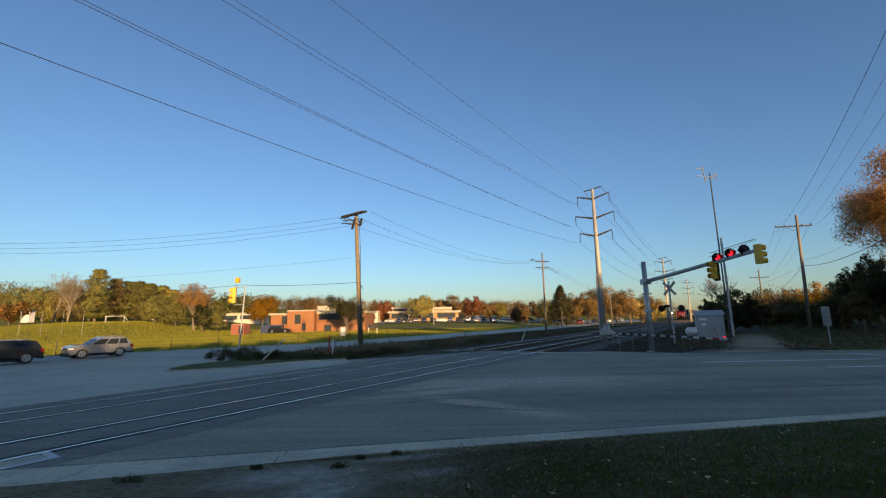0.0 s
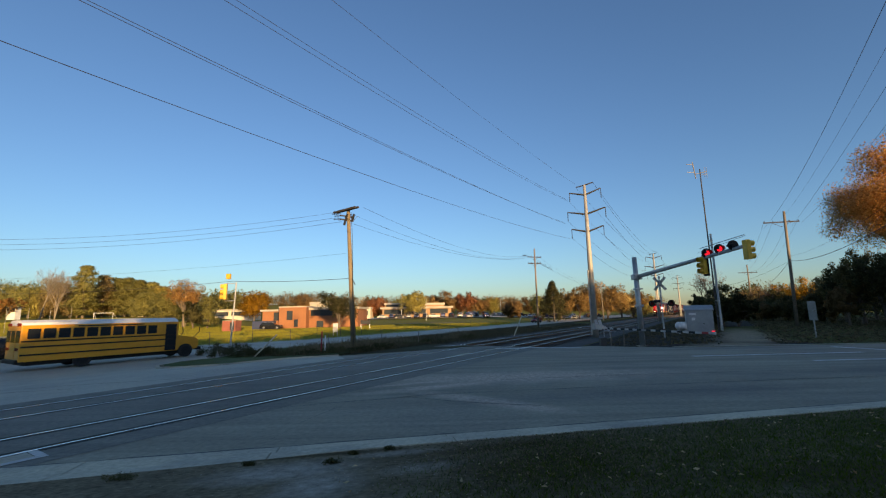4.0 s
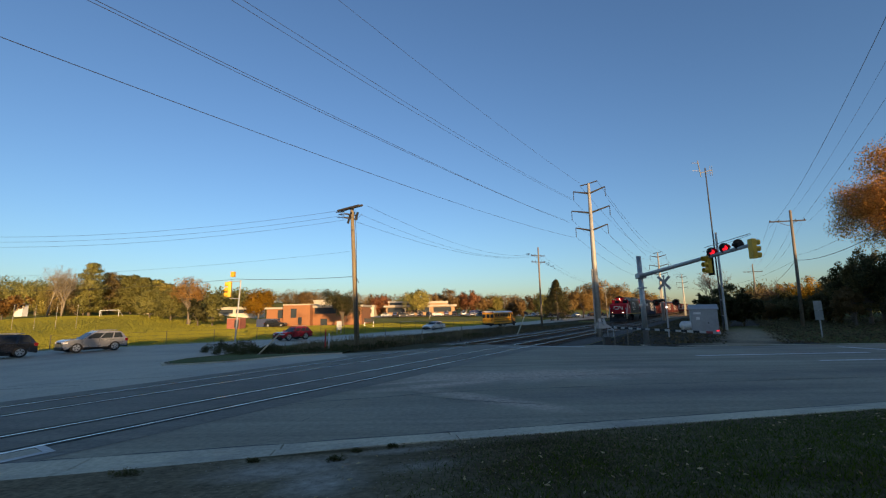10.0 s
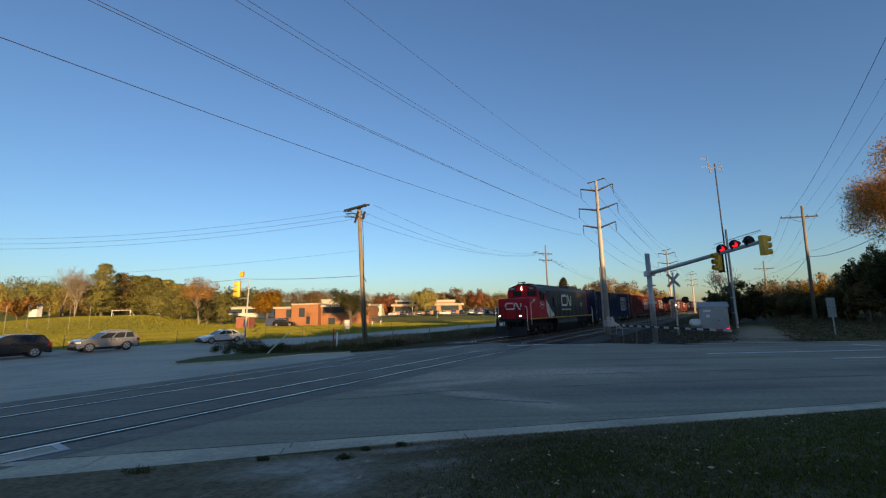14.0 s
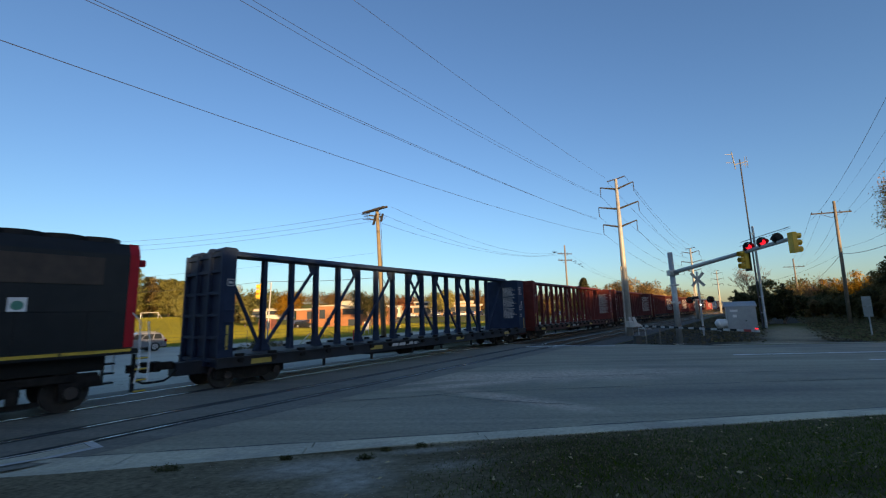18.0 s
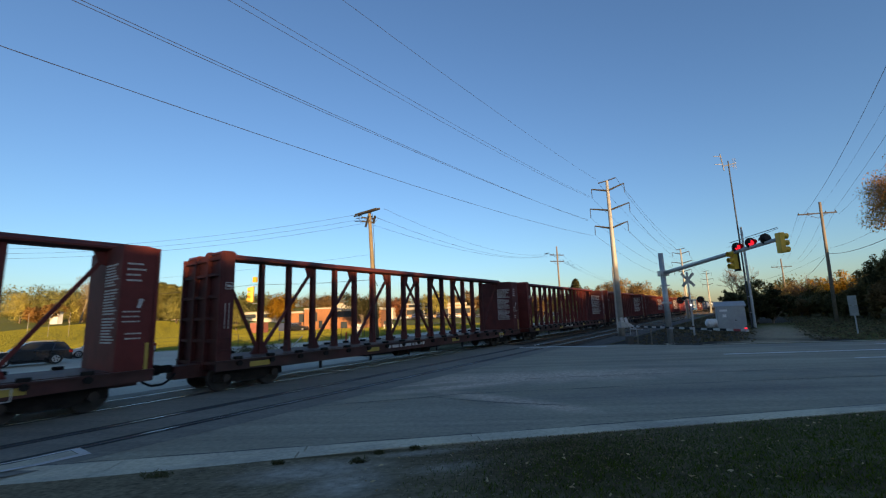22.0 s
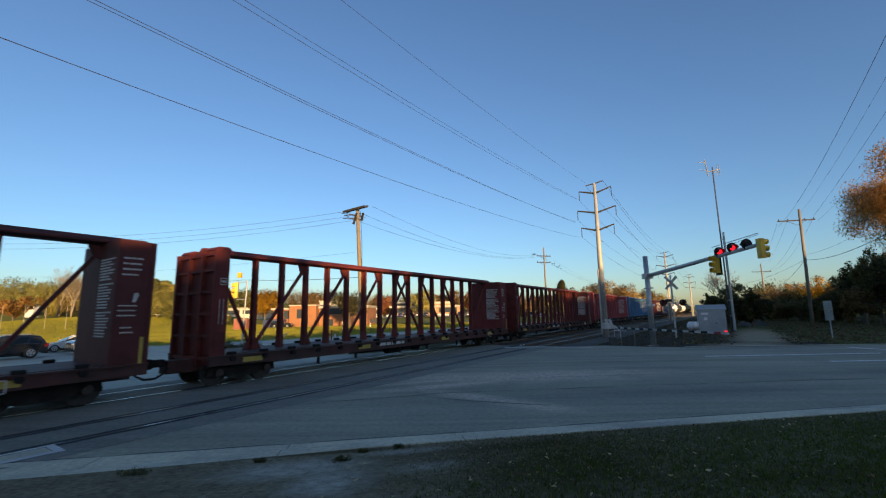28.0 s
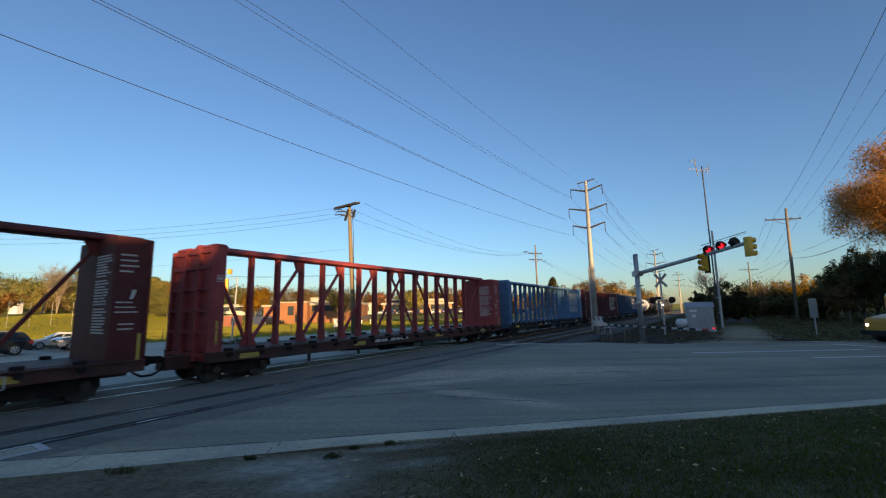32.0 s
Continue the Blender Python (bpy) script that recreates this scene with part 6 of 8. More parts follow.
# ---- trees and plants ----
def leaf_cloud(rnd, centres, per, size, spread, flat=1.0, spread_out=True):
    """Small tilted leaf clumps round those centres: verts and faces."""
    c = np.repeat(np.array(centres, float), per, axis=0)
    n = len(c)
    d = rnd.normal(0, 1, (n, 3))
    d /= np.linalg.norm(d, axis=1)[:, None]
    pos = c[:, :3] + d * rnd.uniform(0, 1, (n, 1)) ** 0.5 * c[:, 3:4] * 1.75 * spread * np.array([1, 1, flat])
    a, b = rnd.normal(0, 1, (n, 3)), rnd.normal(0, 1, (n, 3))
    a /= np.linalg.norm(a, axis=1)[:, None]
    b -= a * (a * b).sum(1)[:, None]
    b /= np.linalg.norm(b, axis=1)[:, None]
    k = size * rnd.uniform(0.6, 1.3, (n, 1))
    q = np.stack([pos - a * k - b * k * 0.35, pos + b * k * 0.55, pos + a * k - b * k * 0.2, pos - b * k * 0.7], 1)
    # outward directions of the clumps, so that a crown shades in masses
    mid = c[:, :3].mean(0) * np.array([1, 1, 0.8])
    away = c[:, :3] - mid
    away /= np.linalg.norm(away, axis=1)[:, None] + 1e-6
    nrm = 0.75 * d + (0.55 * away if spread_out else np.array([0, 0, 0.2])) + rnd.normal(0, 0.3, (n, 3))
    nrm /= np.linalg.norm(nrm, axis=1)[:, None]
    flip = (np.cross(q[:, 1] - q[:, 0], q[:, 2] - q[:, 0]) * nrm).sum(1) < 0
    q[flip] = q[flip][:, ::-1]
    return q.reshape(-1, 3).tolist(), [(4 * i, 4 * i + 1, 4 * i + 2, 4 * i + 3) for i in range(n)], np.repeat(nrm, 4, axis=0)


def foliage(name, cloud, material, parent=None, label=""):
    """A mesh of leaf clumps that shade by their outward directions."""
    v, f, nrm = cloud
    ob = mesh_part(name, v, f, material, parent, label, True)
    ob.data.normals_split_custom_set_from_vertices(nrm.tolist())
    return ob


def stick(buf, p, q, r0, r1, n=5):
    """A tapered round stick added to the lists of buf = (verts, faces)."""
    p, q = Vector(p), Vector(q)
    d = (q - p).normalized()
    a = d.orthogonal().normalized()
    b = d.cross(a)
    v, f = buf
    k = len(v)
    for c, r in ((p, r0), (q, r1)):
        for i in range(n):
            t = 2 * math.pi * i / n
            v.append(c + (a * math.cos(t) + b * math.sin(t)) * r)
    for i in range(n):
        j = (i + 1) % n
        f.append((k + i, k + j, k + n + j, k + n + i))
    f.append(tuple(k + n + i for i in range(n)))


def tree(name, x, y, h, w, leaves, label, seed, bark=None, clumps=70, per=60, size=0.24, trunk=0.3, low=0.22, kind="round", z=None, tight=1.0):
    rnd = np.random.default_rng(seed)
    bark = bark or BARK
    z = ground_z(x, y) - 0.1 if z is None else z
    t = thing(name, Matrix.Translation((x, y, z)), label, "tree", "trees")
    r = max(0.12, h * 0.022)
    bm = ([], [])
    centres = []
    top = h * (0.95 if kind == "conifer" else 0.62)
    stick(bm, (0, 0, 0), (rnd.normal(0, 0.02) * h, rnd.normal(0, 0.02) * h, top), r * 1.25, r * 0.3, 8)
    if kind == "conifer":
        for i in range(clumps):
            f = rnd.uniform(0, 1) ** 0.75
            zz = h * (low * 0.4 + (1 - low * 0.4) * f)
            rad = w / 2 * (1 - f) ** 0.85 * rnd.uniform(0.45, 1.08)
            a = rnd.uniform(0, 2 * np.pi)
            centres.append((rad * np.cos(a), rad * np.sin(a), zz - rad * 0.12, w * 0.075))
            if i % 4 == 0:
                stick(bm, (0, 0, zz + 0.1), (rad * np.cos(a), rad * np.sin(a), zz - rad * 0.1), 0.04, 0.015, 5)
    elif kind == "tiered":
        tiers = 9
        for i in range(clumps):
            k = i % tiers
            f = (k + rnd.uniform(0.1, 0.7)) / tiers
            zz = h * (low + (1 - low) * f)
            reach = w / 2 * (1 - f ** 1.7 * 0.8) * (0.75 + 0.25 * np.sin(k * 2.4 + seed))
            a = (k * 1.9 + rnd.integers(0, 6) * 1.05 + rnd.normal(0, 0.16))
            rad = reach * rnd.uniform(0.15, 1.0) ** 0.6
            centres.append((rad * np.cos(a), rad * np.sin(a), zz + rad * 0.14, w * 0.075))
            if i % 5 == 0:
                stick(bm, (0, 0, zz - 0.2), (rad * np.cos(a), rad * np.sin(a), zz + rad * 0.12), 0.07, 0.02, 5)
    else:
        lobes = [(rnd.normal(0, w * 0.2), rnd.normal(0, w * 0.2), h * (low + (1 - low) * rnd.uniform(0.3, 0.8)), rnd.uniform(0.22, 0.34)) for _ in range(7)]
        for i in range(clumps):
            lx, ly, lz, lr = lobes[i % 7] if kind == "lobed" else (0, 0, h * (low + (1 - low) * 0.5), 0.46)
            d = rnd.normal(0, 1, 3)
            d /= np.linalg.norm(d)
            f = rnd.uniform(0.55, 1.05) if rnd.uniform() < 0.8 else rnd.uniform(0.2, 0.6)
            cx, cy = lx + d[0] * w * lr * f, ly + d[1] * w * lr * f
            cz = lz + d[2] * h * (1 - low) * (lr if kind == "lobed" else 0.47) * f
            centres.append((cx, cy, max(cz, h * low), w * 0.07))
        for i in range(0, len(centres), max(1, len(centres) // 22)):
            cx, cy, cz, _ = centres[i]
            b0 = h * rnd.uniform(low * 0.7, 0.5)
            m_ = (cx * 0.45, cy * 0.45, b0 + (cz - b0) * 0.6)
            stick(bm, (0, 0, min(b0, top)), m_, r * 0.5, r * 0.28, 6)
            stick(bm, m_, (cx, cy, cz), r * 0.28, r * 0.08, 5)
    mesh_part("trunk", bm[0], bm[1], bark, t, "trunk and limbs", True)
    if leaves:
        foliage("crown", leaf_cloud(rnd, centres, per, size, tight, 0.55 if kind == "tiered" else 1.0), leaves, t, "uneven crown of foliage")
    return t


def bare_tree(name, x, y, h, w, label, seed, bark=None, stems=1, depth=4, thick=1.0):
    rnd = random.Random(seed)
    t = thing(name, Matrix.Translation((x, y, ground_z(x, y) - 0.1)), label, "tree", "trees")
    trunk, twigs = ([], []), ([], [])

    def grow(p, d, length, r, level):
        q = p + d * length
        stick(trunk if level < 2 else twigs, p, q, r, r * 0.62, 7 if level < 2 else 4)
        if level >= depth:
            return
        for _ in range(rnd.choice((3, 4)) if level < depth - 1 else 4):
            e = (d + Vector((rnd.gauss(0, 0.5) * w / h * 1.4, rnd.gauss(0, 0.5) * w / h * 1.4, rnd.gauss(0.35, 0.2)))).normalized()
            grow(p.lerp(q, rnd.uniform(0.6, 1.0)), e, length * rnd.uniform(0.55, 0.8), r * 0.55, level + 1)
    for k in range(stems):
        d = Vector((rnd.gauss(0, 0.18), rnd.gauss(0, 0.18), 1)).normalized()
        grow(Vector((0, 0, 0)), d, h * 0.38, h * 0.017 * thick, 0)
    mesh_part("trunk", trunk[0], trunk[1], bark or BARK_PALE, t, "bare trunk and limbs", True)
    mesh_part("twig_crown", twigs[0], twigs[1], bark or BARK_PALE, t, "fine leafless twigs")
    return t


def plants():
    T = tree
    def hill(name, x, y, top, w, m, label, seed, **k):
        T(name, x, y, top - ground_z(x, y), w, m, label, seed, **k)

    def hill_bare(x, y, top, w, label, seed, **k):
        bare_tree("bare_tree", x, y, (top - ground_z(x, y)) * 0.98, w, label, seed, **k)
    hill_bare(-124.8, 130, 20.5, 13, "tall pale leafless tree on the hill", 3, depth=5, thick=0.9)
    hill_bare(-117.3, 127, 17.5, 9, "leafless tree with several pale stems", 4, stems=3, thick=0.7, depth=5)
    hill("conifer", -114.9, 134, 20.4, 11.5, LEAF_GREEN, "broad olive-green conifer on the hill", 5, kind="tiered", low=0.06, clumps=230, per=60, size=0.2)
    for i, (x, y, top, w, m) in enumerate(((-116.1, 143, 18.0, 11, LEAF_TAN), (-115.3, 148, 17.4, 11, LEAF_GREEN), (-108.4, 143, 16.9, 12, LEAF_GREEN), (-107.4, 148, 16.4, 11, LEAF_OLIVE), (-103, 141, 15.9, 11, LEAF_GREEN), (-100.5, 144, 15.2, 11, LEAF_GREEN), (-95.2, 141, 13.6, 11, LEAF_OLIVE), (-91, 143, 12.6, 11, LEAF_GREEN))):
        hill("pine", x, y, top, w, m, "olive-green pine in the grove on the hill", 20 + i, kind="tiered", low=0.03, clumps=200, per=60, size=0.2)
    for i, (x, y, top, w, m) in enumerate(((-127.2, 143, 17.5, 11, LEAF_TAN), (-134, 145, 14.5, 11, LEAF_TAN), (-141, 148, 14.5, 11, LEAF_OLIVE), (-147.2, 149, 16.0, 11, LEAF_GREEN), (-154.6, 151, 17.0, 12, LEAF_GREEN), (-160.5, 151, 15.3, 11, LEAF_GREEN), (-168.8, 151, 16.3, 13, LEAF_OLIVE), (-121, 146, 16.0, 11, LEAF_TAN), (-122, 140, 12, 9, LEAF_TAN))):
        hill("tree", x, y, top, w, m, "tan and olive broadleaf tree on the hill", 30 + i, size=0.2, clumps=110, per=70, kind="round", low=0.04)
    hill("tree", -119.5, 112, 9.3, 8.5, LEAF_PEACH, "orange-brown broadleaf tree on the hill", 1, low=0.08, kind="lobed")
    hill("pine", -86.7, 122, 10.4, 10, LEAF_GREEN, "spreading dark green pine on the lawn", 40, size=0.17, kind="tiered", low=0.1, clumps=150)
    hill("pine", -77.8, 118, 10.5, 11.5, LEAF_GREEN, "spreading dark green pine on the lawn", 41, size=0.17, kind="tiered", low=0.1, clumps=170)
    hill_bare(-68.5, 111.5, 12.5, 8, "forked pale stems of the peach-leaved tree", 8, stems=3, thick=0.8, depth=4)
    hill("tree", -69.1, 112, 13.2, 9.2, LEAF_PEACH, "peach-orange tree with forked stems on the lawn", 42, size=0.14, per=70, clumps=90, low=0.42)
    hill("pine", -65.0, 109.5, 7.0, 4.8, LEAF_DARK, "small dark pine on the lawn", 43, kind="lobed", low=0.05)
    hill("pine", -62.6, 112, 8.3, 6.5, LEAF_GREEN, "small green pine on the lawn", 44, kind="tiered", low=0.1, clumps=110, size=0.16)
    T("tree", -60.6, 135, 10.6, 11, LEAF_YELLOW, "round golden-orange maple by the school", 45, size=0.22, clumps=110, per=70, low=0.18)
    bare_tree("bare_tree", -34.6, 160, 12.6, 11, "leafless tree behind the school", 46, depth=5)
    T("pine", -25.9, 105, 8.7, 7.6, LEAF_DARK, "dark green pine beside the school", 47, size=0.16, kind="lobed", low=0.06, clumps=130)
    T("tree", -29.3, 190, 9.0, 11, LEAF_RED, "red maple by the parking lot", 48, size=0.28, low=0.1)
    T("tree", -11.7, 170, 11.2, 12.0, LEAF_OLIVE, "olive-yellow round tree by the parking lot", 49, size=0.26, clumps=90, low=0.15)
    for i, (x, y, h, w, m) in enumerate(((1, 235, 12, 16, LEAF_BROWN), (11, 236, 11, 15, LEAF_RED), (-6, 240, 11, 14, LEAF_BROWN), (19, 238, 10.5, 14, LEAF_BROWN), (28, 242, 9.5, 15, LEAF_OLIVE), (38, 235, 9, 14, LEAF_BROWN), (-22, 238, 9.5, 14, LEAF_GREEN), (-40, 240, 10, 16, LEAF_BROWN), (-62, 235, 9, 16, LEAF_GREEN), (-80, 230, 9, 16, LEAF_BROWN),
                                         (24, 152, 6.0, 8, LEAF_BROWN), (48, 230, 10, 15, LEAF_BROWN), (58, 225, 10, 15, LEAF_OLIVE))):
        T("tree", x, y, h, w, m, "russet broadleaf tree beyond the school", 60 + i, size=0.36, kind="lobed", low=0.03)
    T("spruce", 32.9, 125, 11.6, 11.5, LEAF_DARK, "dark pointed spruce by the side street", 80, kind="conifer", clumps=300, per=40, size=0.16, tight=0.5)
    for i, (x, y, h, w, m) in enumerate(((42, 150, 9.5, 11, LEAF_GOLD), (48, 148, 11, 11, LEAF_GOLD), (54, 152, 12.6, 12, LEAF_GOLD), (61, 156, 12.6, 12, LEAF_GOLD), (68, 160, 12, 12, LEAF_TAN), (75, 166, 11.5, 12, LEAF_GOLD), (37, 156, 8, 10, LEAF_GREEN), (83, 178, 11.5, 13, LEAF_OLIVE))):
        T("tree", x, y, h, w, m, "brown autumn tree beside the railway", 90 + i, size=0.26, kind="lobed", low=0.02, clumps=90)
    # right of the tracks
    for i, (x, y, h, w) in enumerate(((36.4, 55.0, 5.6, 4.6), (33.4, 52.9, 3.9, 2.8), (36.9, 52.7, 4.3, 2.7))):
        T("juniper", x, y, h, w, LEAF_DARK, "dense dark juniper behind the cabinet", 110 + i, kind="lobed", low=0.03, clumps=130, per=60, size=0.13)
    bare_tree("bare_tree", 46.1, 71.4, 10.8, 10, "leafless tree behind the juniper", 112, BARK, depth=5, thick=0.8)
    bare_tree("bare_tree", 66.9, 87.3, 8.6, 6, "leafless sapling by the woods", 113, BARK, thick=0.7)
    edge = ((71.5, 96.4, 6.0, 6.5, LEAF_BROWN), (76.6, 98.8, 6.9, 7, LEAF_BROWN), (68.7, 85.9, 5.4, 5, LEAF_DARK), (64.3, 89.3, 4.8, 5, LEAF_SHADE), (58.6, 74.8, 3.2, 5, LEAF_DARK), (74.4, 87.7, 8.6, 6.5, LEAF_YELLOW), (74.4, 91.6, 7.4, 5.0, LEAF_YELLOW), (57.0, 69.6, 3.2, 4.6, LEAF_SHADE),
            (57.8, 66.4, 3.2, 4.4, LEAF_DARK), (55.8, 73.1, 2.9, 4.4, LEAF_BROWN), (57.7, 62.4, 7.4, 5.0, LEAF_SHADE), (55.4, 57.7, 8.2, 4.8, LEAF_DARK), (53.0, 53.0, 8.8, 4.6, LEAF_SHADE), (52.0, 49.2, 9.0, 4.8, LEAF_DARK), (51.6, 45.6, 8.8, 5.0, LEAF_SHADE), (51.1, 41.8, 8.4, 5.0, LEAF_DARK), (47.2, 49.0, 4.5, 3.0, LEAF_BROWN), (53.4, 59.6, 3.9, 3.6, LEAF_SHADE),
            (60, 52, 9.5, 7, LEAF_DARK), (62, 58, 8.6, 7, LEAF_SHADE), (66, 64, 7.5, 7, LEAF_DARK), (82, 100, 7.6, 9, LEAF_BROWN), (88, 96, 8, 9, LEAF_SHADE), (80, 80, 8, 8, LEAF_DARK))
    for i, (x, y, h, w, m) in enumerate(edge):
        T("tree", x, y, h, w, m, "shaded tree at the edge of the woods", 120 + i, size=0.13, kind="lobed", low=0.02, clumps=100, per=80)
    T("tree", 34.2, 29.8, 13.2, 9.4, LEAF_ORANGE, "large orange-leaved tree beside the road", 150, size=0.06, kind="lobed", low=0.5, clumps=280, per=260, tight=0.8)
    # distant woods
    rnd = np.random.default_rng(7)
    for name, y0, x0, x1, n, m, hh in (("far_woods", 300, -260, 60, 260, LEAF_BROWN, 9.5), ("far_woods", 270, 60, 200, 160, LEAF_BROWN, 11), ("far_woods", 150, 105, 240, 150, LEAF_DARK, 12), ("far_woods", 185, -320, -150, 160, LEAF_GREEN, 15), ("hill_woods", 152, -165, -84, 110, LEAF_GREEN, 9.5)):
        cs = []
        for i in range(n):
            x, y = rnd.uniform(x0, x1), y0 + rnd.uniform(0, 40)
            b = ground_z(x, y)
            if -26 < along(x, y)[1] < 4:
                continue
            h = hh * rnd.uniform(0.6, 1.0)
            cs += [(x + rnd.normal(0, 2), y + rnd.normal(0, 2), b + h * f, 1.8) for f in (0.1, 0.3, 0.5, 0.7, 0.88)]
        tagged(foliage(name, leaf_cloud(rnd, cs, 40, 0.42, 1.0, 1.0, False), m), "distant autumn woods along the horizon", "woods", "", "stuff")
    # woods behind the camera, which shade the road
    cs = []
    for i in range(1400):
        x, y = rnd.uniform(-120, 190), -40 + rnd.uniform(-14, 6)
        h = 9.9 - 2.8 * smooth(9.5, 3.5, x) + 0.3 * math.sin(x * 0.23) + rnd.normal(0, 0.35) + 4.0 * smooth(22, 36, x) + 5.0 * smooth(58, 90, x)
        cs += [(x + rnd.normal(0, 1.5), y + rnd.normal(0, 1.5), 0.5 + h * f, 1.2) for f in (0.05, 0.2, 0.35, 0.5, 0.65, 0.8, 0.93)]
    v, f, _ = leaf_cloud(rnd, cs, 14, 0.9, 1.0)
    tagged(mesh_part("woods", v, f, LEAF_GREEN), "woods across the road from the crossing", "woods", "", "stuff")
    # weeds in the ditch beside the track
    for name, m, n, hmin, hmax, wide, lab in (("weeds", WEED, 30000, 0.06, 0.3, 0.014, "low dull weeds in the trackside ditch"), ("dry_stalks", DRY_STALK, 5200, 0.25, 1.0, 0.007, "tall dry grass stalks in the trackside ditch")):
        v, f = [], []
        for i in range(n):
            s, l = rnd.uniform(15.5, 80), rnd.uniform(-33.5, -18.8)
            if (s < 19 and l > -20) or s < 17 + 0.35 * max(0, -l - 24) + rnd.normal(0, 0.4):
                continue
            if name == "dry_stalks":
                g = int(rnd.integers(0, 9))
                s, l = (21, 22.5, 24, 26, 28.5, 33, 38, 31, 44)[g] + rnd.normal(0, 0.9), (-25, -22, -26, -22.5, -25, -27, -23, -30, -26)[g] + rnd.normal(0, 0.9)
            x, y = trk(s, l)
            b = ground_z(x, y)
            h = rnd.uniform(hmin, hmax)
            a = rnd.uniform(0, math.pi)
            dx, dy, lx, ly = math.cos(a) * wide, math.sin(a) * wide, rnd.normal(0, 0.12), rnd.normal(0, 0.12)
            k = len(v)
            v += [(x - dx, y - dy, b - 0.05), (x + dx, y + dy, b - 0.05), (x + lx + dx * 1.2, y + ly + dy * 1.2, b + h), (x + lx - dx * 1.2, y + ly - dy * 1.2, b + h * 0.95)]
            f.append((k, k + 1, k + 2, k + 3))
        tagged(mesh_part(name, v, f, m), lab, "weeds", "", "stuff")
    # low dark bushes on the island and along the ditch
    for x, y, w, h in ((-18.6, 34.6, 2.6, 0.95), (-16.8, 32.6, 2.2, 0.8), (-15.0, 31.8, 2.4, 0.75), (-13.2, 31.6, 2.2, 0.7), (-17.2, 36.0, 2.6, 0.9), (-11.3, 31.2, 2.0, 0.55), (-14.4, 34.4, 2.4, 0.7), (-9.0, 31.8, 2.2, 0.5), (-6.6, 33.2, 2.0, 0.55), (-10.5, 34.8, 2.4, 0.6), (-3.6, 35.6, 2.2, 0.5), (-12.0, 37.5, 2.6, 0.7), (-1.0, 39.4, 2.4, 0.5), (2.6, 43.4, 2.4, 0.5), (-6.0, 38.0, 2.4, 0.55), (-6.9, 27.6, 2.0, 0.35), (-5.6, 28.6, 1.8, 0.4), (-8.6, 27.4, 1.8, 0.3), (-7.6, 29.6, 2.2, 0.5), (-4.4, 30.4, 2.2, 0.5), (-10.4, 28.4, 2.2, 0.35)):
        cs = []
        for _ in range(26):
            a, q = rnd.uniform(0, 6.28), rnd.uniform(0, 1) ** 0.5
            cs.append((math.cos(a) * q * w / 2, math.sin(a) * q * w / 2, h * (1 - q * q) * rnd.uniform(0.35, 0.85), 0.17))
        v, f, _ = leaf_cloud(rnd, cs, 70, 0.045, 1.0)
        v = [(px, py, max(pz, -0.05)) for px, py, pz in v]
        t = thing("low_bush", Matrix.Translation((x, y, ground_z(x, y) + (0.08 if x < -12 else 0.0))), "low dark bushy weeds on the grass island", "bush", "low bushes")
        mesh_part("foliage", v, f, BUSH, t)
        bm = bmesh.new()
        for _ in range(7):
            rod(bm, (rnd.normal(0, 0.1), rnd.normal(0, 0.1), -0.1), (rnd.normal(0, w * 0.2), rnd.normal(0, w * 0.2), h * 0.9), 0.012, 0.005, 4)
        part("stem", bm, BARK, t)
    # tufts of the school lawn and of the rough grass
    for name, m, n, x0, x1, y0, y1, keep, h0, w0, lab in (("lawn_grass", LAWN_LIT, 300000, -118, 20, 34, 128, lambda s, l, k: l < k - 0.4, 0.04, 0.06, "short sunlit lawn grass"), ("rough_grass_tufts", WEED, 40000, 10, 80, 27, 95, lambda s, l, k: (l > -7.5) & (s > 33), 0.16, 0.12, "dull rough grass and dead weeds")):
        x, y = rnd.uniform(x0, x1, n), rnd.uniform(y0, y1, n)
        s_, l_ = VX * x + VY * y, VY * x - VX * y
        ok = keep(s_, l_, np.interp(s_, (-60, 0, 12, 20, 28, 36), (-95, -61, -54, -50.6, -47.6, -44.6)))
        if name == "rough_grass_tufts":
            ok &= np.abs(x - (19.0 + (y - 26.5) * 0.685)) > 1.5 + np.abs(rnd.normal(0, 0.7, n))
        x, y = x[ok], y[ok]
        b = np.array([ground_z(p, q) for p, q in zip(x.tolist(), y.tolist())]) - 0.05
        h, a, w = h0 * rnd.uniform(0.5, 1.1, len(x)), rnd.uniform(0, math.pi, len(x)), w0 * rnd.uniform(0.6, 1.3, len(x))
        dx, dy, lean = np.cos(a) * w, np.sin(a) * w, rnd.normal(0, 0.03, (2, len(x)))
        q = np.stack([np.stack([x - dx, y - dy, b - 0.04], 1), np.stack([x + dx, y + dy, b - 0.04], 1), np.stack([x + dx * 0.6 + lean[0], y + dy * 0.6 + lean[1], b + h], 1), np.stack([x - dx * 0.7 + lean[0], y - dy * 0.7 + lean[1], b + h * 0.8], 1)], 1).reshape(-1, 3)
        tagged(mesh_part(name, q.tolist(), np.arange(len(q)).reshape(-1, 4).tolist(), m), lab, "grass", "", "stuff")
    # grass blades and fallen leaves on the near verge
    v, f = [], []
    for i in range(110000):
        x = rnd.uniform(-0.8, 15)
        y = kerb_y(x) - kerb_w(x) - 0.05 - rnd.uniform(0, 1) ** 0.8 * 6.0
        if y < 2.2 or x < 1.4 - (kerb_y(x) - y) * 0.25 + rnd.normal(0, 0.9):
            continue
        b = ground_z(x, y) + 0.11
        h = rnd.uniform(0.015, 0.055)
        a = rnd.uniform(0, math.pi)
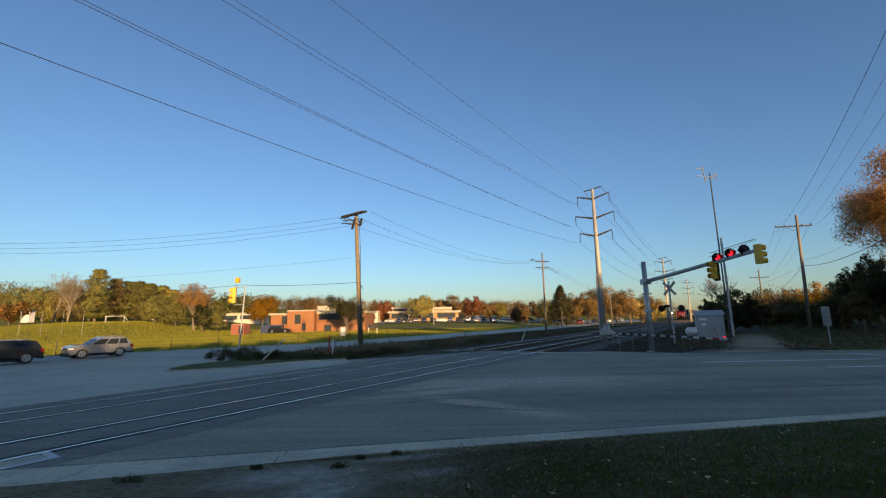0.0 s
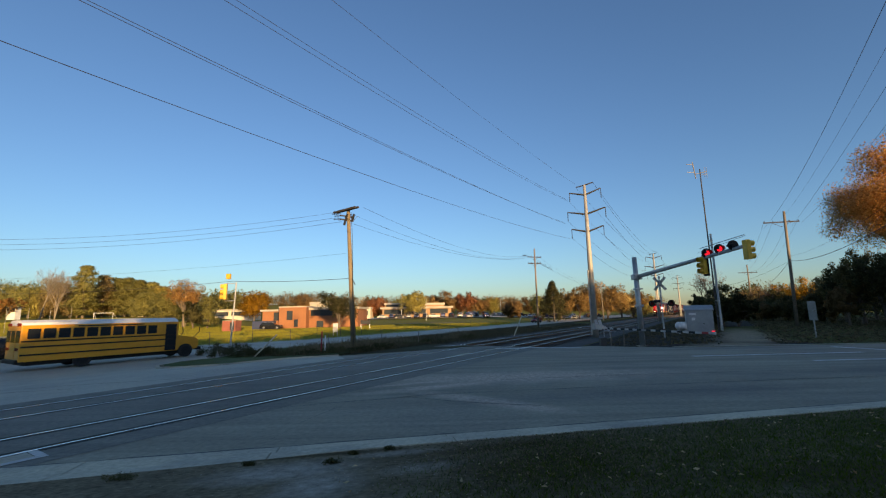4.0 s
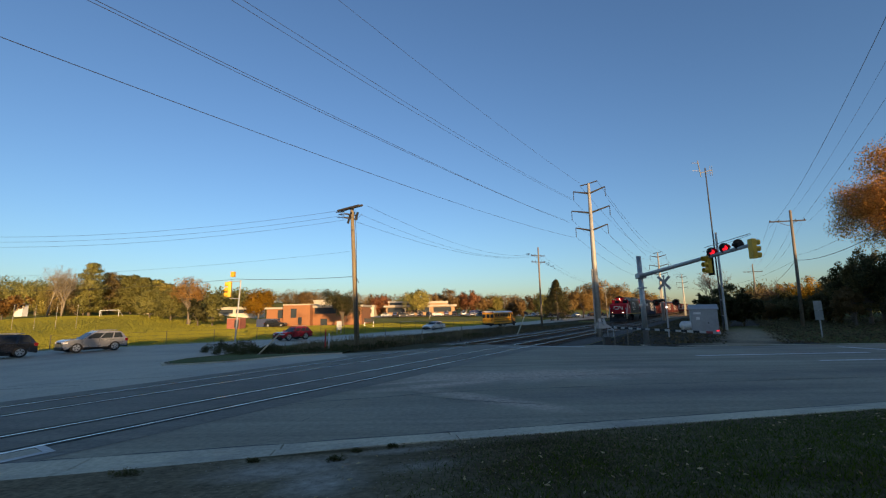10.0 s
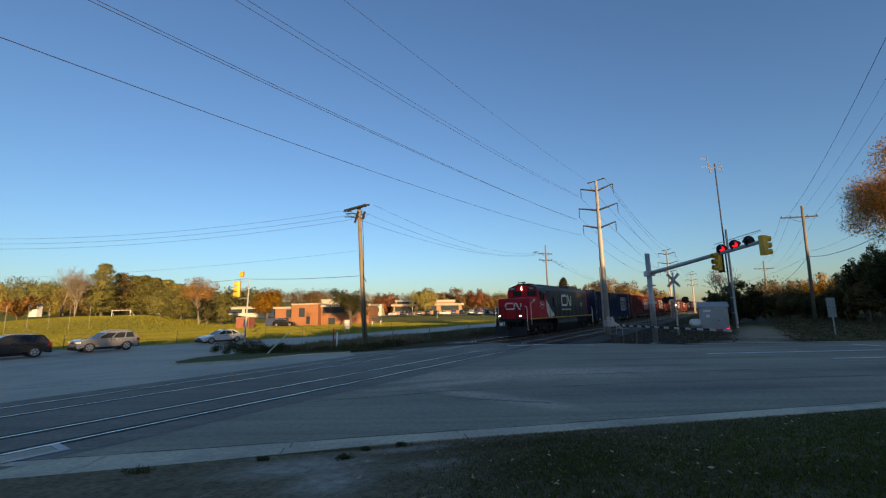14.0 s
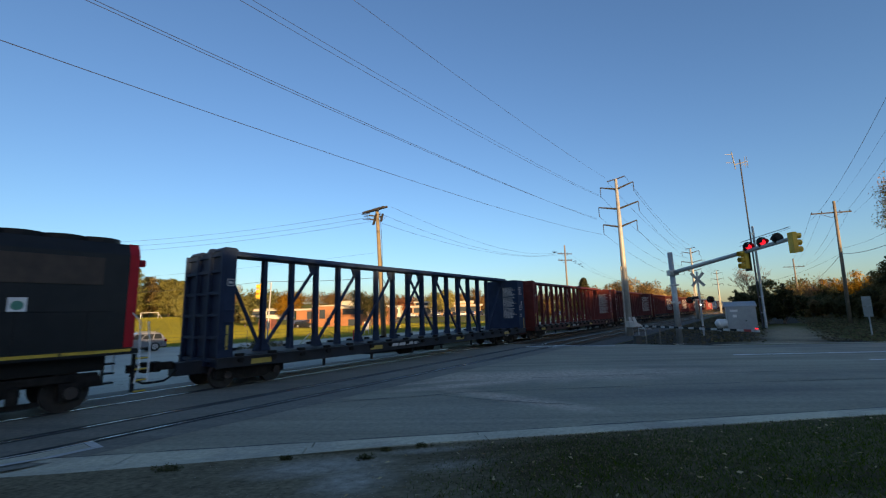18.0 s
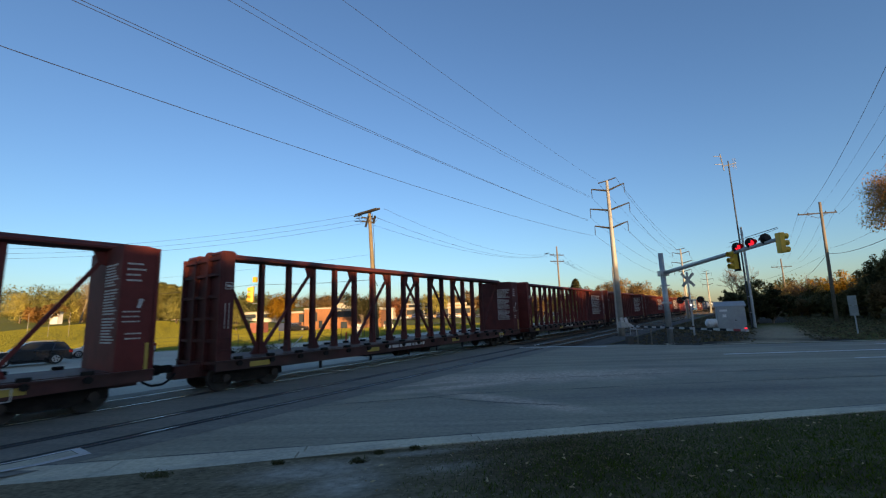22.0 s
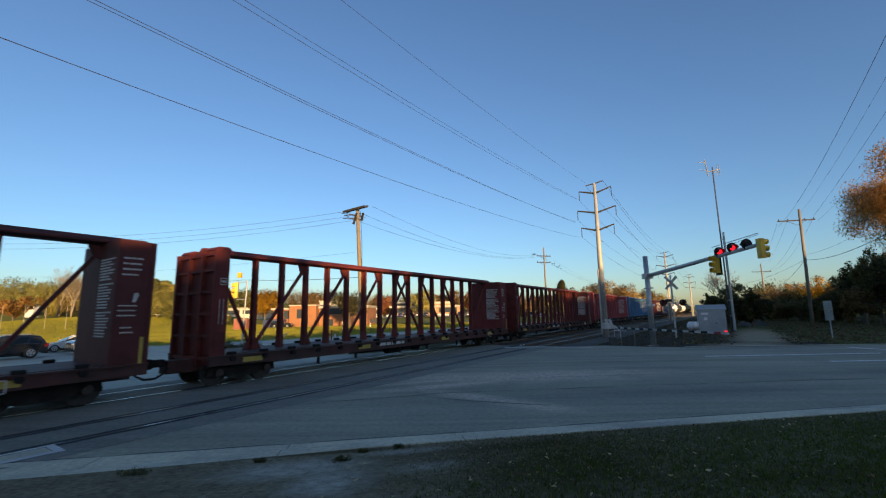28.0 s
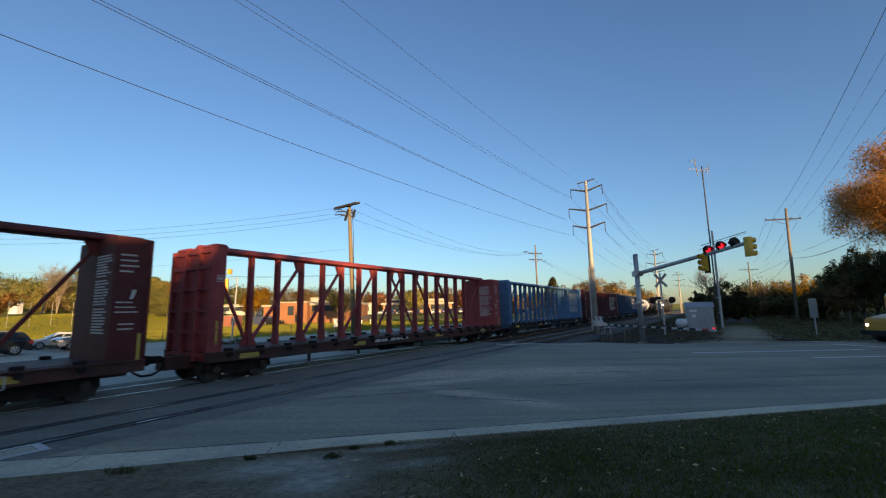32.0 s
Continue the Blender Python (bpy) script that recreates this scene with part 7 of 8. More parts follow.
        dx, dy, lx, ly = math.cos(a) * 0.0045, math.sin(a) * 0.0045, rnd.normal(0, 0.035), rnd.normal(0, 0.035)
        k = len(v)
        v += [(x - dx, y - dy, b - 0.01), (x + dx, y + dy, b - 0.01), (x + lx, y + ly, b + h)]
        f.append((k, k + 1, k + 2))
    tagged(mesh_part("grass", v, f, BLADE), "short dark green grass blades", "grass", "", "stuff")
    v, f = [], []
    for i in range(480):
        x = rnd.uniform(-1.5, 14)
        y = kerb_y(x) - kerb_w(x) - 0.08 - rnd.uniform(0, 6)
        b = ground_z(x, y) + 0.135
        if y < 2.2:
            continue
        r = rnd.uniform(0.012, 0.042)
        a = rnd.uniform(0, 6.28)
        k = len(v)
        for j, q in enumerate((1, 0.5, 0.9, 0.45)):
            v.append((x + r * q * math.cos(a + j * 1.57), y + r * q * math.sin(a + j * 1.57), b + 0.025 * rnd.uniform(0, 1)))
        f.append((k, k + 1, k + 2, k + 3))
    tagged(mesh_part("fallen_leaves", v, f, FALLEN), "scattered pale fallen leaves on the verge", "leaves", "", "stuff")
    # dead grass and leaf crumbs on the bare soil
    v, f = [], []
    for i in range(9000):
        x = rnd.normal(1.6, 1.5) if i % 3 else rnd.uniform(0.5, 13)
        if x < -0.2 + rnd.normal(0, 0.5):
            continue
        y = kerb_y(x) - kerb_w(x) - 0.04 - abs(rnd.normal(0, 2.2))
        if y < 2.0:
            continue
        b = ground_z(x, y) + 0.115
        a, q, w = rnd.uniform(0, 6.28), rnd.uniform(0.005, 0.022), rnd.uniform(0.002, 0.007)
        c_, s_ = math.cos(a), math.sin(a)
        k = len(v)
        v += [(x - c_ * q - s_ * w, y - s_ * q + c_ * w, b), (x + c_ * q - s_ * w, y + s_ * q + c_ * w, b + rnd.uniform(0, 0.02)), (x + c_ * q + s_ * w, y + s_ * q - c_ * w, b + rnd.uniform(0, 0.03)), (x - c_ * q + s_ * w, y - s_ * q - c_ * w, b)]
        f.append((k, k + 1, k + 2, k + 3))
    tagged(mesh_part("leaf_litter", v, f, LITTER), "brown leaf crumbs and dead grass on the soil", "leaves", "", "stuff")
    # loose stones on the bare verge
    v, f = [], []
    for i in range(5000):
        x = rnd.normal(-1.3, 1.3)
        y = kerb_y(x) - kerb_w(x) - 0.05 - abs(rnd.normal(0, 2.0))
        if y < 2.0 or x < -9:
            continue
        b = ground_z(x, y) + 0.1
        r = 0.005 + 0.016 * rnd.uniform(0, 1) ** 3
        a = rnd.uniform(0, 6.28)
        k = len(v)
        v += [(x + r * math.cos(a), y + r * math.sin(a), b), (x + r * math.cos(a + 2), y + r * math.sin(a + 2), b), (x + r * math.cos(a + 4.2), y + r * math.sin(a + 4.2), b), (x + r * 0.3 * math.cos(a), y, b + r * 0.6)]
        f += [(k, k + 1, k + 3), (k + 1, k + 2, k + 3), (k + 2, k, k + 3)]
    tagged(mesh_part("loose_stones", v, f, STONE), "small pale stones on the bare verge", "stones", "", "stuff")
    # low leafy tufts where kerb and dirt meet
    for x, y, w, h in ((-4.39, 5.99, 0.17, 0.08), (-1.61, 6.39, 0.13, 0.07), (-1.48, 6.95, 0.08, 0.05), (-0.9, 7.2, 0.12, 0.05), (-2.9, 6.5, 0.1, 0.04)):
        cs = [(rnd.normal(0, w * 0.55), rnd.normal(0, w * 0.35), h * rnd.uniform(0.1, 0.7), 0.022) for _ in range(26)]
        v, f, _ = leaf_cloud(rnd, cs, 22, 0.011, 1.0)
        tagged(mesh_part("kerb_weed", [(x + px, y + py, ground_z(x, y) + 0.1 + pz) for px, py, pz in v], f, BUSH), "small dark weed tuft behind the kerb", "weeds", "", "stuff")


plants()


# ---- buildings ----
def window_in(parent, x, z, w, h, y, glass=None):
    wdw = part("window", boxed(x, x + w, y - 0.02, y + 0.06, z, z + h), glass or GLASS_BLUE, parent)
    bm = bmesh.new()
    for q in ((x - 0.06, x, z - 0.06, z + h + 0.06), (x + w, x + w + 0.06, z - 0.06, z + h + 0.06), (x, x + w, z + h, z + h + 0.06), (x, x + w, z - 0.06, z)):
        box(bm, q[0], q[1], y - 0.06, y + 0.02, q[2], q[3])
    n = max(1, round(w / 1.3))
    for i in range(1, n):
        box(bm, x + w * i / n - 0.03, x + w * i / n + 0.03, y - 0.05, y + 0.0, z, z + h)
    part("frame", bm, DARK_SHADE, wdw)
    return wdw


def block(name, x0, x1, y, depth, z0, z1, wall, roof, label, windows=(), fascia=0.35, over=0.3):
    b = thing(name, Matrix.Translation((x0, y, z0)), label, "building", "school buildings")
    w, h = x1 - x0, z1 - z0
    part("wall", boxed(0, w, 0, depth, -1.5, h), wall, b)
    part("roof", boxed(-over, w + over, -over, depth + over, h - fascia + 0.002, h + 0.02), roof, b, "flat roof with fascia")
    for wx, wz, ww, wh in windows:
        window_in(b, wx, wz, ww, wh, 0)
    return b


def buildings():
    block("school_building", -45.3, -37.8, 116, 14, -0.5, 5.35, BRICK, ROOF, "orange brick school block with flat roof", [(2.2, 2.2, 1.5, 2.4), (4.3, 0.3, 0.9, 1.9)], 0.28, 0.12)
    block("school_building", -37.75, -24.0, 118.5, 14, -0.5, 4.95, BRICK, ROOF, "brick school wing with dark window band", [(0.5, 3.2, 6.0, 1.5), (2.2, 0.0, 1.8, 1.7), (8.0, 3.2, 4.5, 1.5)], 0.6, 0.4)
    block("school_building", -52.0, -45.4, 121, 12, -0.4, 4.65, BRICK, ROOF, "low brick wing with overhanging pale roof", [(3.3, 2.0, 3.0, 2.2)], 0.5, 0.5)
    block("school_building", -42.6, -35.1, 134, 10, 0.0, 7.0, ROOF, ROOF, "pale upper hall behind the school roof", [], 0.4, 0.2)
    block("storage_shed", -50.3, -45.2, 111, 3, -0.4, 1.5, NAVY, NAVY, "dark blue storage containers by the school", [], 0.1, 0.05)
    block("storage_shed", -52.4, -49.3, 100, 3, -0.4, 1.9, BRICK_RED, ROOF, "low red shed on the lawn", [(1.9, 0.1, 0.9, 1.7)], 0.06, 0.05)
    block("school_building", -26, 3.5, 180, 16, 1.6, 5.75, BRICK_TAN, ROOF, "long low tan school building beyond the parking lot", [(0.8, 1.2, 8.5, 1.9), (11.5, 1.2, 7.0, 1.9), (20.5, 1.2, 7.5, 1.9)], 0.75, 0.9)
    block("school_building", -25.5, -14.0, 184, 12, 2.0, 7.6, BRICK_TAN, ROOF, "raised hall of the far school", [(0.6, 4.05, 10.2, 0.85)], 0.6, 0.3)
    block("school_building", -9.0, 0.5, 184, 12, 2.0, 7.4, BRICK_TAN, ROOF, "raised hall of the far school", [], 0.9, 0.3)
    block("school_building", -38, -31.5, 182, 10, 1.4, 6.1, CREAM, ROOF, "pale low building behind the pine", [(0.8, 1.3, 4.6, 1.8)], 0.9, 0.3)
    block("house", -119.4, -117.2, 115, 1.6, 4.8, 6.9, WHITE, ROOF, "small white house on the hill", [(0.8, 0.7, 1.2, 1.0)], 0.3, 0.3)
    block("low_building", -105, -93, 142, 7, 3.0, 5.6, CREAM, ROOF, "long low cream building behind the playing field", [(1, 1.0, 9.5, 0.9)], 0.4, 0.4)
    block("low_building", -83, -68.5, 150, 8, 2.4, 5.6, CREAM, ROOF, "long low cream building beyond the lawn", [(0.8, 1.0, 5.5, 1.3), (7.5, 1.0, 5.5, 1.3)], 0.5, 0.5)
    # football goal
    g = thing("football_goal", Matrix.Translation((-97.0, 120, ground_z(-97, 120))), "white football goal frame on the lawn", "goal")
    for x in (-2.75, 2.75):
        part("post", rod(bmesh.new(), (x, 0, 0), (x, 0, 1.7), 0.075), WHITE, g)
        part("stay", rod(bmesh.new(), (x, 0, 1.7), (x * 1.1, 1.3, 0), 0.04), WHITE, g)
    part("crossbar", rod(bmesh.new(), (-2.8, 0, 1.7), (2.8, 0, 1.7), 0.075), WHITE, g)
    # backstop fence poles on the hill
    f = thing("backstop_fence", Matrix.Translation((-88, 84, ground_z(-88, 84))), "tall thin chain-link backstop on the field", "fence")
    for i in range(5):
        part("post", rod(bmesh.new(), (i * 3.0 - 4, i * 1.6, -0.8), (i * 3.0 - 4, i * 1.6, 5.2), 0.03), GALV_WARM, f)
    # parking lot, parked cars are placed with the vehicles
    sheet("parking_lot", [(-30, 164), (20, 164), (85, 185), (95, 225), (6, 225), (6, 178), (-30, 178)], CONCRETE, 0.1, 8.0, "structure", "sunlit pale parking lot of the school", "parking lot")
    # lamp posts of the lot and a flagpole
    for x, y, h in ((-6, 150, 7.5), (22, 160, 7.5), (40, 166, 7.5)):
        lp = thing("street_lamp", Matrix.Translation((x, y, ground_z(x, y))), "slim grey parking-lot lamp post", "street lamp", "parking-lot lamps")
        part("pole", rod(bmesh.new(), (0, 0, -0.2), (0, 0, h), 0.08, 0.05), GALV, lp)
        part("lamp_head", boxed(-0.9, 0.1, -0.18, 0.18, h - 0.05, h + 0.12, 0.03), DARK_STEEL, lp)
    fp = thing("flagpole", Matrix.Translation((-17, 172, ground_z(-17, 172))), "tall white flagpole by the far school", "flagpole")
    part("pole", rod(bmesh.new(), (0, 0, -0.2), (0, 0, 9.5), 0.1, 0.06), WHITE, fp)
    part("finial", rod(bmesh.new(), (0, 0, 9.5), (0, 0, 9.7), 0.12, 0.05), WHITE, fp)
    # low wire fence along the lawn
    fe = thing("lawn_fence", Matrix.Translation((0, 0, 0)), "thin grey wire fence along the school lawn", "fence")
    tops = []
    for i in range(20):
        x, y = trk(14 + 4.5 * i, lawn_edge(14 + 4.5 * i) - 3.2)
        z = ground_z(x, y)
        part("post", rod(bmesh.new(), (x, y, z - 0.2), (x, y, z + 1.35), 0.035, n=6), DARK_STEEL, fe)
        tops.append((x, y, z))
    for h in (0.5, 0.9, 1.3):
        for (x, y, z), (x1, y1, z1) in zip(tops, tops[1:]):
            part("fence_wire", rod(bmesh.new(), (x, y, z + h), (x1, y1, z1 + h), 0.012, n=4), DARK_STEEL, fe)
    # bare earth bank on the lawn
    sheet("rock_border", [(-14, 128), (6, 126), (6, 127.2), (-14, 129.5)], GRAVEL, 0.25, 4.0, "structure", "pale stone border on the lawn", "ground")


buildings()


# ---- vehicles ----
def car_paint(name, c, metal=0.3):
    return mat(name, c, 0.28, metal, var=0.05, scale=3, bump=0.0, coat=0.6, tint=tuple(k * 0.8 for k in c))


PAINT_GREY = car_paint("silver_grey_paint", (0.23, 0.235, 0.25), 0.3)
PAINT_BLACK = car_paint("black_car_paint", (0.012, 0.013, 0.018))
PAINT_RED = car_paint("dark_red_paint", (0.26, 0.012, 0.022), 0.2)
PAINT_WHITE = car_paint("white_car_paint", (0.52, 0.52, 0.5), 0.1)
PAINT_BLUE = car_paint("blue_car_paint", (0.03, 0.05, 0.14))
BUS_YELLOW = mat("bus_yellow", (0.75, 0.32, 0.02), 0.4, var=0.06, scale=3, bump=0.01, coat=0.3)
LAMP_WHITE = mat("lamp_clear", (0.7, 0.7, 0.72), 0.15, bump=0)
LAMP_RED = mat("lamp_red", (0.18, 0.008, 0.008), 0.2, bump=0)


def wheel(parent, x, y, r, side, rim=None):
    w = part("wheel", rod(bmesh.new(), (x, y - 0.11, r), (x, y + 0.11, r), r, n=24), TYRE, parent, "black tyre")
    o = side * 0.115
    bm = rod(bmesh.new(), (x, y + o * 0.8, r), (x, y + o * 1.03, r), r * 0.66, n=18)
    part("rim", bm, rim or ALLOY, w, "alloy rim")
    bm = bmesh.new()
    for k in range(5):
        a = k / 5 * 2 * math.pi + 0.3
        bar(bm, (x + math.cos(a) * r * 0.22, y + o * 1.05, r + math.sin(a) * r * 0.22), (x + math.cos(a) * r * 0.56, y + o * 1.05, r + math.sin(a) * r * 0.56), r * 0.16, 0.012)
    part("spoke_gap", bm, BLACK, w)


def road_car(name, m, label, paint_m, L=4.8, W=1.9, H=1.75, suv=True, tags=""):
    """A road car: x forward, origin under its middle."""
    c = thing(name, m, label, "car", "cars on the street")
    f, r = L / 2, -L / 2
    gz = 0.22 if suv else 0.17
    belt = H * (0.64 if suv else 0.63)
    bonnet = H * (0.645 if suv else 0.56)
    wf, wr, R = f - 0.93, r + 0.98, 0.405 if suv else 0.33

    def arch(x0):
        return [(x0 + math.cos(a) * (R + 0.07), R + math.sin(a) * (R + 0.07)) for a in [math.pi * k / 8 for k in range(9)]]
    low = [(r + 0.05, gz + 0.18), (r, gz + 0.4), (r + 0.02, belt - 0.1), (r + 0.12, belt)]
    if suv:
        top = [(f - 1.4, belt + 0.01), (f - 0.5, bonnet - 0.02), (f - 0.16, bonnet - 0.09), (f, bonnet - 0.24), (f, gz + 0.3), (f - 0.12, gz + 0.05)]
    else:
        top = [(f - 1.45, belt), (f - 0.5, bonnet - 0.06), (f - 0.12, bonnet - 0.18), (f, bonnet - 0.35), (f, gz + 0.22), (f - 0.15, gz + 0.03)]
    under = [(p, max(q, gz)) for p, q in arch(wf)] + [(p, max(q, gz)) for p, q in arch(wr)]
    bm = bmesh.new()
    prism(bm, low + top + under, -W / 2, W / 2)
    bmesh.ops.bevel(bm, geom=[e for e in bm.edges if abs(abs(e.verts[0].co.y) - W / 2) < 1e-4 and abs(e.verts[0].co.y - e.verts[1].co.y) < 1e-4 and max(e.verts[0].co.z, e.verts[1].co.z) > gz + 0.3], offset=0.07, segments=3, affect="EDGES", profile=0.6)
    body = part("body", bm, paint_m, c)
    # cabin: a rounded greenhouse with inset glass
    wb, wt = W / 2 - 0.04, W / 2 - 0.27
    if suv:
        prof = [(r + 0.1, belt - 0.03), (r + 0.3, H - 0.32), (r + 0.5, H - 0.08), (r + 1.0, H - 0.01), (-0.1, H + 0.01), (f - 2.3, H - 0.03), (f - 2.08, H - 0.1), (f - 1.35, belt - 0.02)]
    else:
        prof = [(r + 0.5, belt - 0.03), (r + 1.1, H - 0.14), (r + 1.5, H - 0.03), (-0.1, H), (f - 2.4, H - 0.05), (f - 2.1, H - 0.13), (f - 1.3, belt - 0.02)]
    yw = lambda z_: wb + (wt - wb) * max(0.0, z_ - belt) / (H - belt)
    bm = bmesh.new()
    left = [bm.verts.new((px, -yw(pz), pz)) for px, pz in prof]
    right = [bm.verts.new((px, yw(pz), pz)) for px, pz in prof]
    bm.faces.new(left)
    bm.faces.new(right[::-1])
    for i in range(len(prof)):
        j = (i + 1) % len(prof)
        bm.faces.new((left[i], right[i], right[j], left[j]))
    bmesh.ops.bevel(bm, geom=[e for e in bm.edges if min(e.verts[0].co.z, e.verts[1].co.z) > belt], offset=0.05, segments=2, affect="EDGES", profile=0.6)
    part("roof", bm, paint_m, c, "roof and window pillars")

    def pane(nm, pts, side=None):
        bm = bmesh.new()
        if side is None:
            bm.faces.new([bm.verts.new(q) for q in pts])
        else:
            bm.faces.new([bm.verts.new((px, side * (yw(pz) + 0.008), pz)) for px, pz in pts])
        part(nm, bm, GLASS, c, "dark tinted glass")
    (ax, az), (bx, bz) = prof[-2], prof[-1]
    q0, q1 = (ax + (bx - ax) * 0.1 + 0.01, az + (bz - az) * 0.1 + 0.01), (ax + (bx - ax) * 0.96 + 0.01, az + (bz - az) * 0.96 + 0.01)
    pane("windscreen", [(q1[0], -wb + 0.1, q1[1]), (q1[0], wb - 0.1, q1[1]), (q0[0], wt - 0.02, q0[1]), (q0[0], -wt + 0.02, q0[1])])
    (ax, az), (bx, bz) = prof[0], prof[1]
    q0, q1 = (ax + (bx - ax) * 0.12 - 0.012, az + (bz - az) * 0.12), (bx - 0.012, bz)
    pane("rear_window", [(q0[0], wb - 0.1, q0[1]), (q0[0], -wb + 0.1, q0[1]), (q1[0], -wt, q1[1]), (q1[0], wt, q1[1])])
    x0, x1, top_z = prof[0][0] + 0.3, prof[-1][0] - 0.1, H - 0.17
    xt0, xt1 = prof[1][0] + 0.2, prof[-2][0] - 0.12
    for s in (-1, 1):
        for u0, u1 in ((0.0, 0.25), (0.29, 0.6), (0.64, 1.0)):
            lerp = lambda a_, b_, u: a_ + (b_ - a_) * u
            pane("side_window", [(lerp(x0, x1, u0), belt + 0.02), (lerp(x0, x1, u1), belt + 0.02), (lerp(xt0, xt1, u1), top_z), (lerp(xt0, xt1, u0), top_z)], s)
    base, roof = [(x0, belt), (x1, belt)], [(r + 0.55, H), (f - 2.0, H)]
    if suv:
        for s in (-1, 1):
            part("roof_rail", pipe(bmesh.new(), [(roof[0][0] + 0.2, s * 0.62, H + 0.0), (roof[0][0] + 0.3, s * 0.62, H + 0.06), (roof[1][0] - 0.4, s * 0.62, H + 0.06), (roof[1][0] - 0.3, s * 0.62, H)], 0.02), ALLOY, c)
    part("bumper", boxed(f - 0.14, f + 0.04, -W / 2 + 0.06, W / 2 - 0.06, gz, gz + 0.26, 0.04), BLACK, c)
    part("bumper", boxed(r - 0.04, r + 0.14, -W / 2 + 0.06, W / 2 - 0.06, gz + 0.08, gz + 0.36, 0.04), BLACK, c)
    part("sill", boxed(wr + R + 0.1, wf - R - 0.1, -W / 2 - 0.01, W / 2 + 0.01, gz - 0.02, gz + 0.12, 0.02), BLACK, c)
    part("grille", boxed(f - 0.03, f + 0.015, -0.5, 0.5, bonnet - 0.36, bonnet - 0.22), BLACK, c)
    for s in (-1, 1):
        part("headlight", boxed(f - 0.32, f + 0.01, s * (W / 2 - 0.22) - 0.2, s * (W / 2 - 0.22) + 0.225, bonnet - 0.34, bonnet - 0.2, 0.03), LAMP_WHITE, c, "clear headlight")
        part("tail_light", boxed(r - 0.02, r + 0.22, s * (W / 2 - 0.14) - 0.12, s * (W / 2 - 0.14) + 0.145, belt - 0.3, belt - 0.06, 0.02), LAMP_RED, c, "red tail light")
        part("mirror", boxed(f - 1.62, f - 1.5, s * (W / 2 + 0.1) - 0.1, s * (W / 2 + 0.1) + 0.1, belt, belt + 0.15, 0.03), paint_m, c)
        bm = bmesh.new()
        for u in (0.33, 0.64):
            x = base[0][0] + (base[1][0] - base[0][0]) * u
            box(bm, x - 0.008, x + 0.008, s * (W / 2) - 0.004, s * (W / 2) + 0.004, gz + 0.15, belt)
            box(bm, x - 0.3, x - 0.1, s * (W / 2) - 0.02, s * (W / 2) + 0.02, belt - 0.16, belt - 0.12)
        part("door_seam", bm, BLACK, c)
        for x in (wf, wr):
            wheel(c, x, s * (W / 2 - 0.12), R, s)
    return c


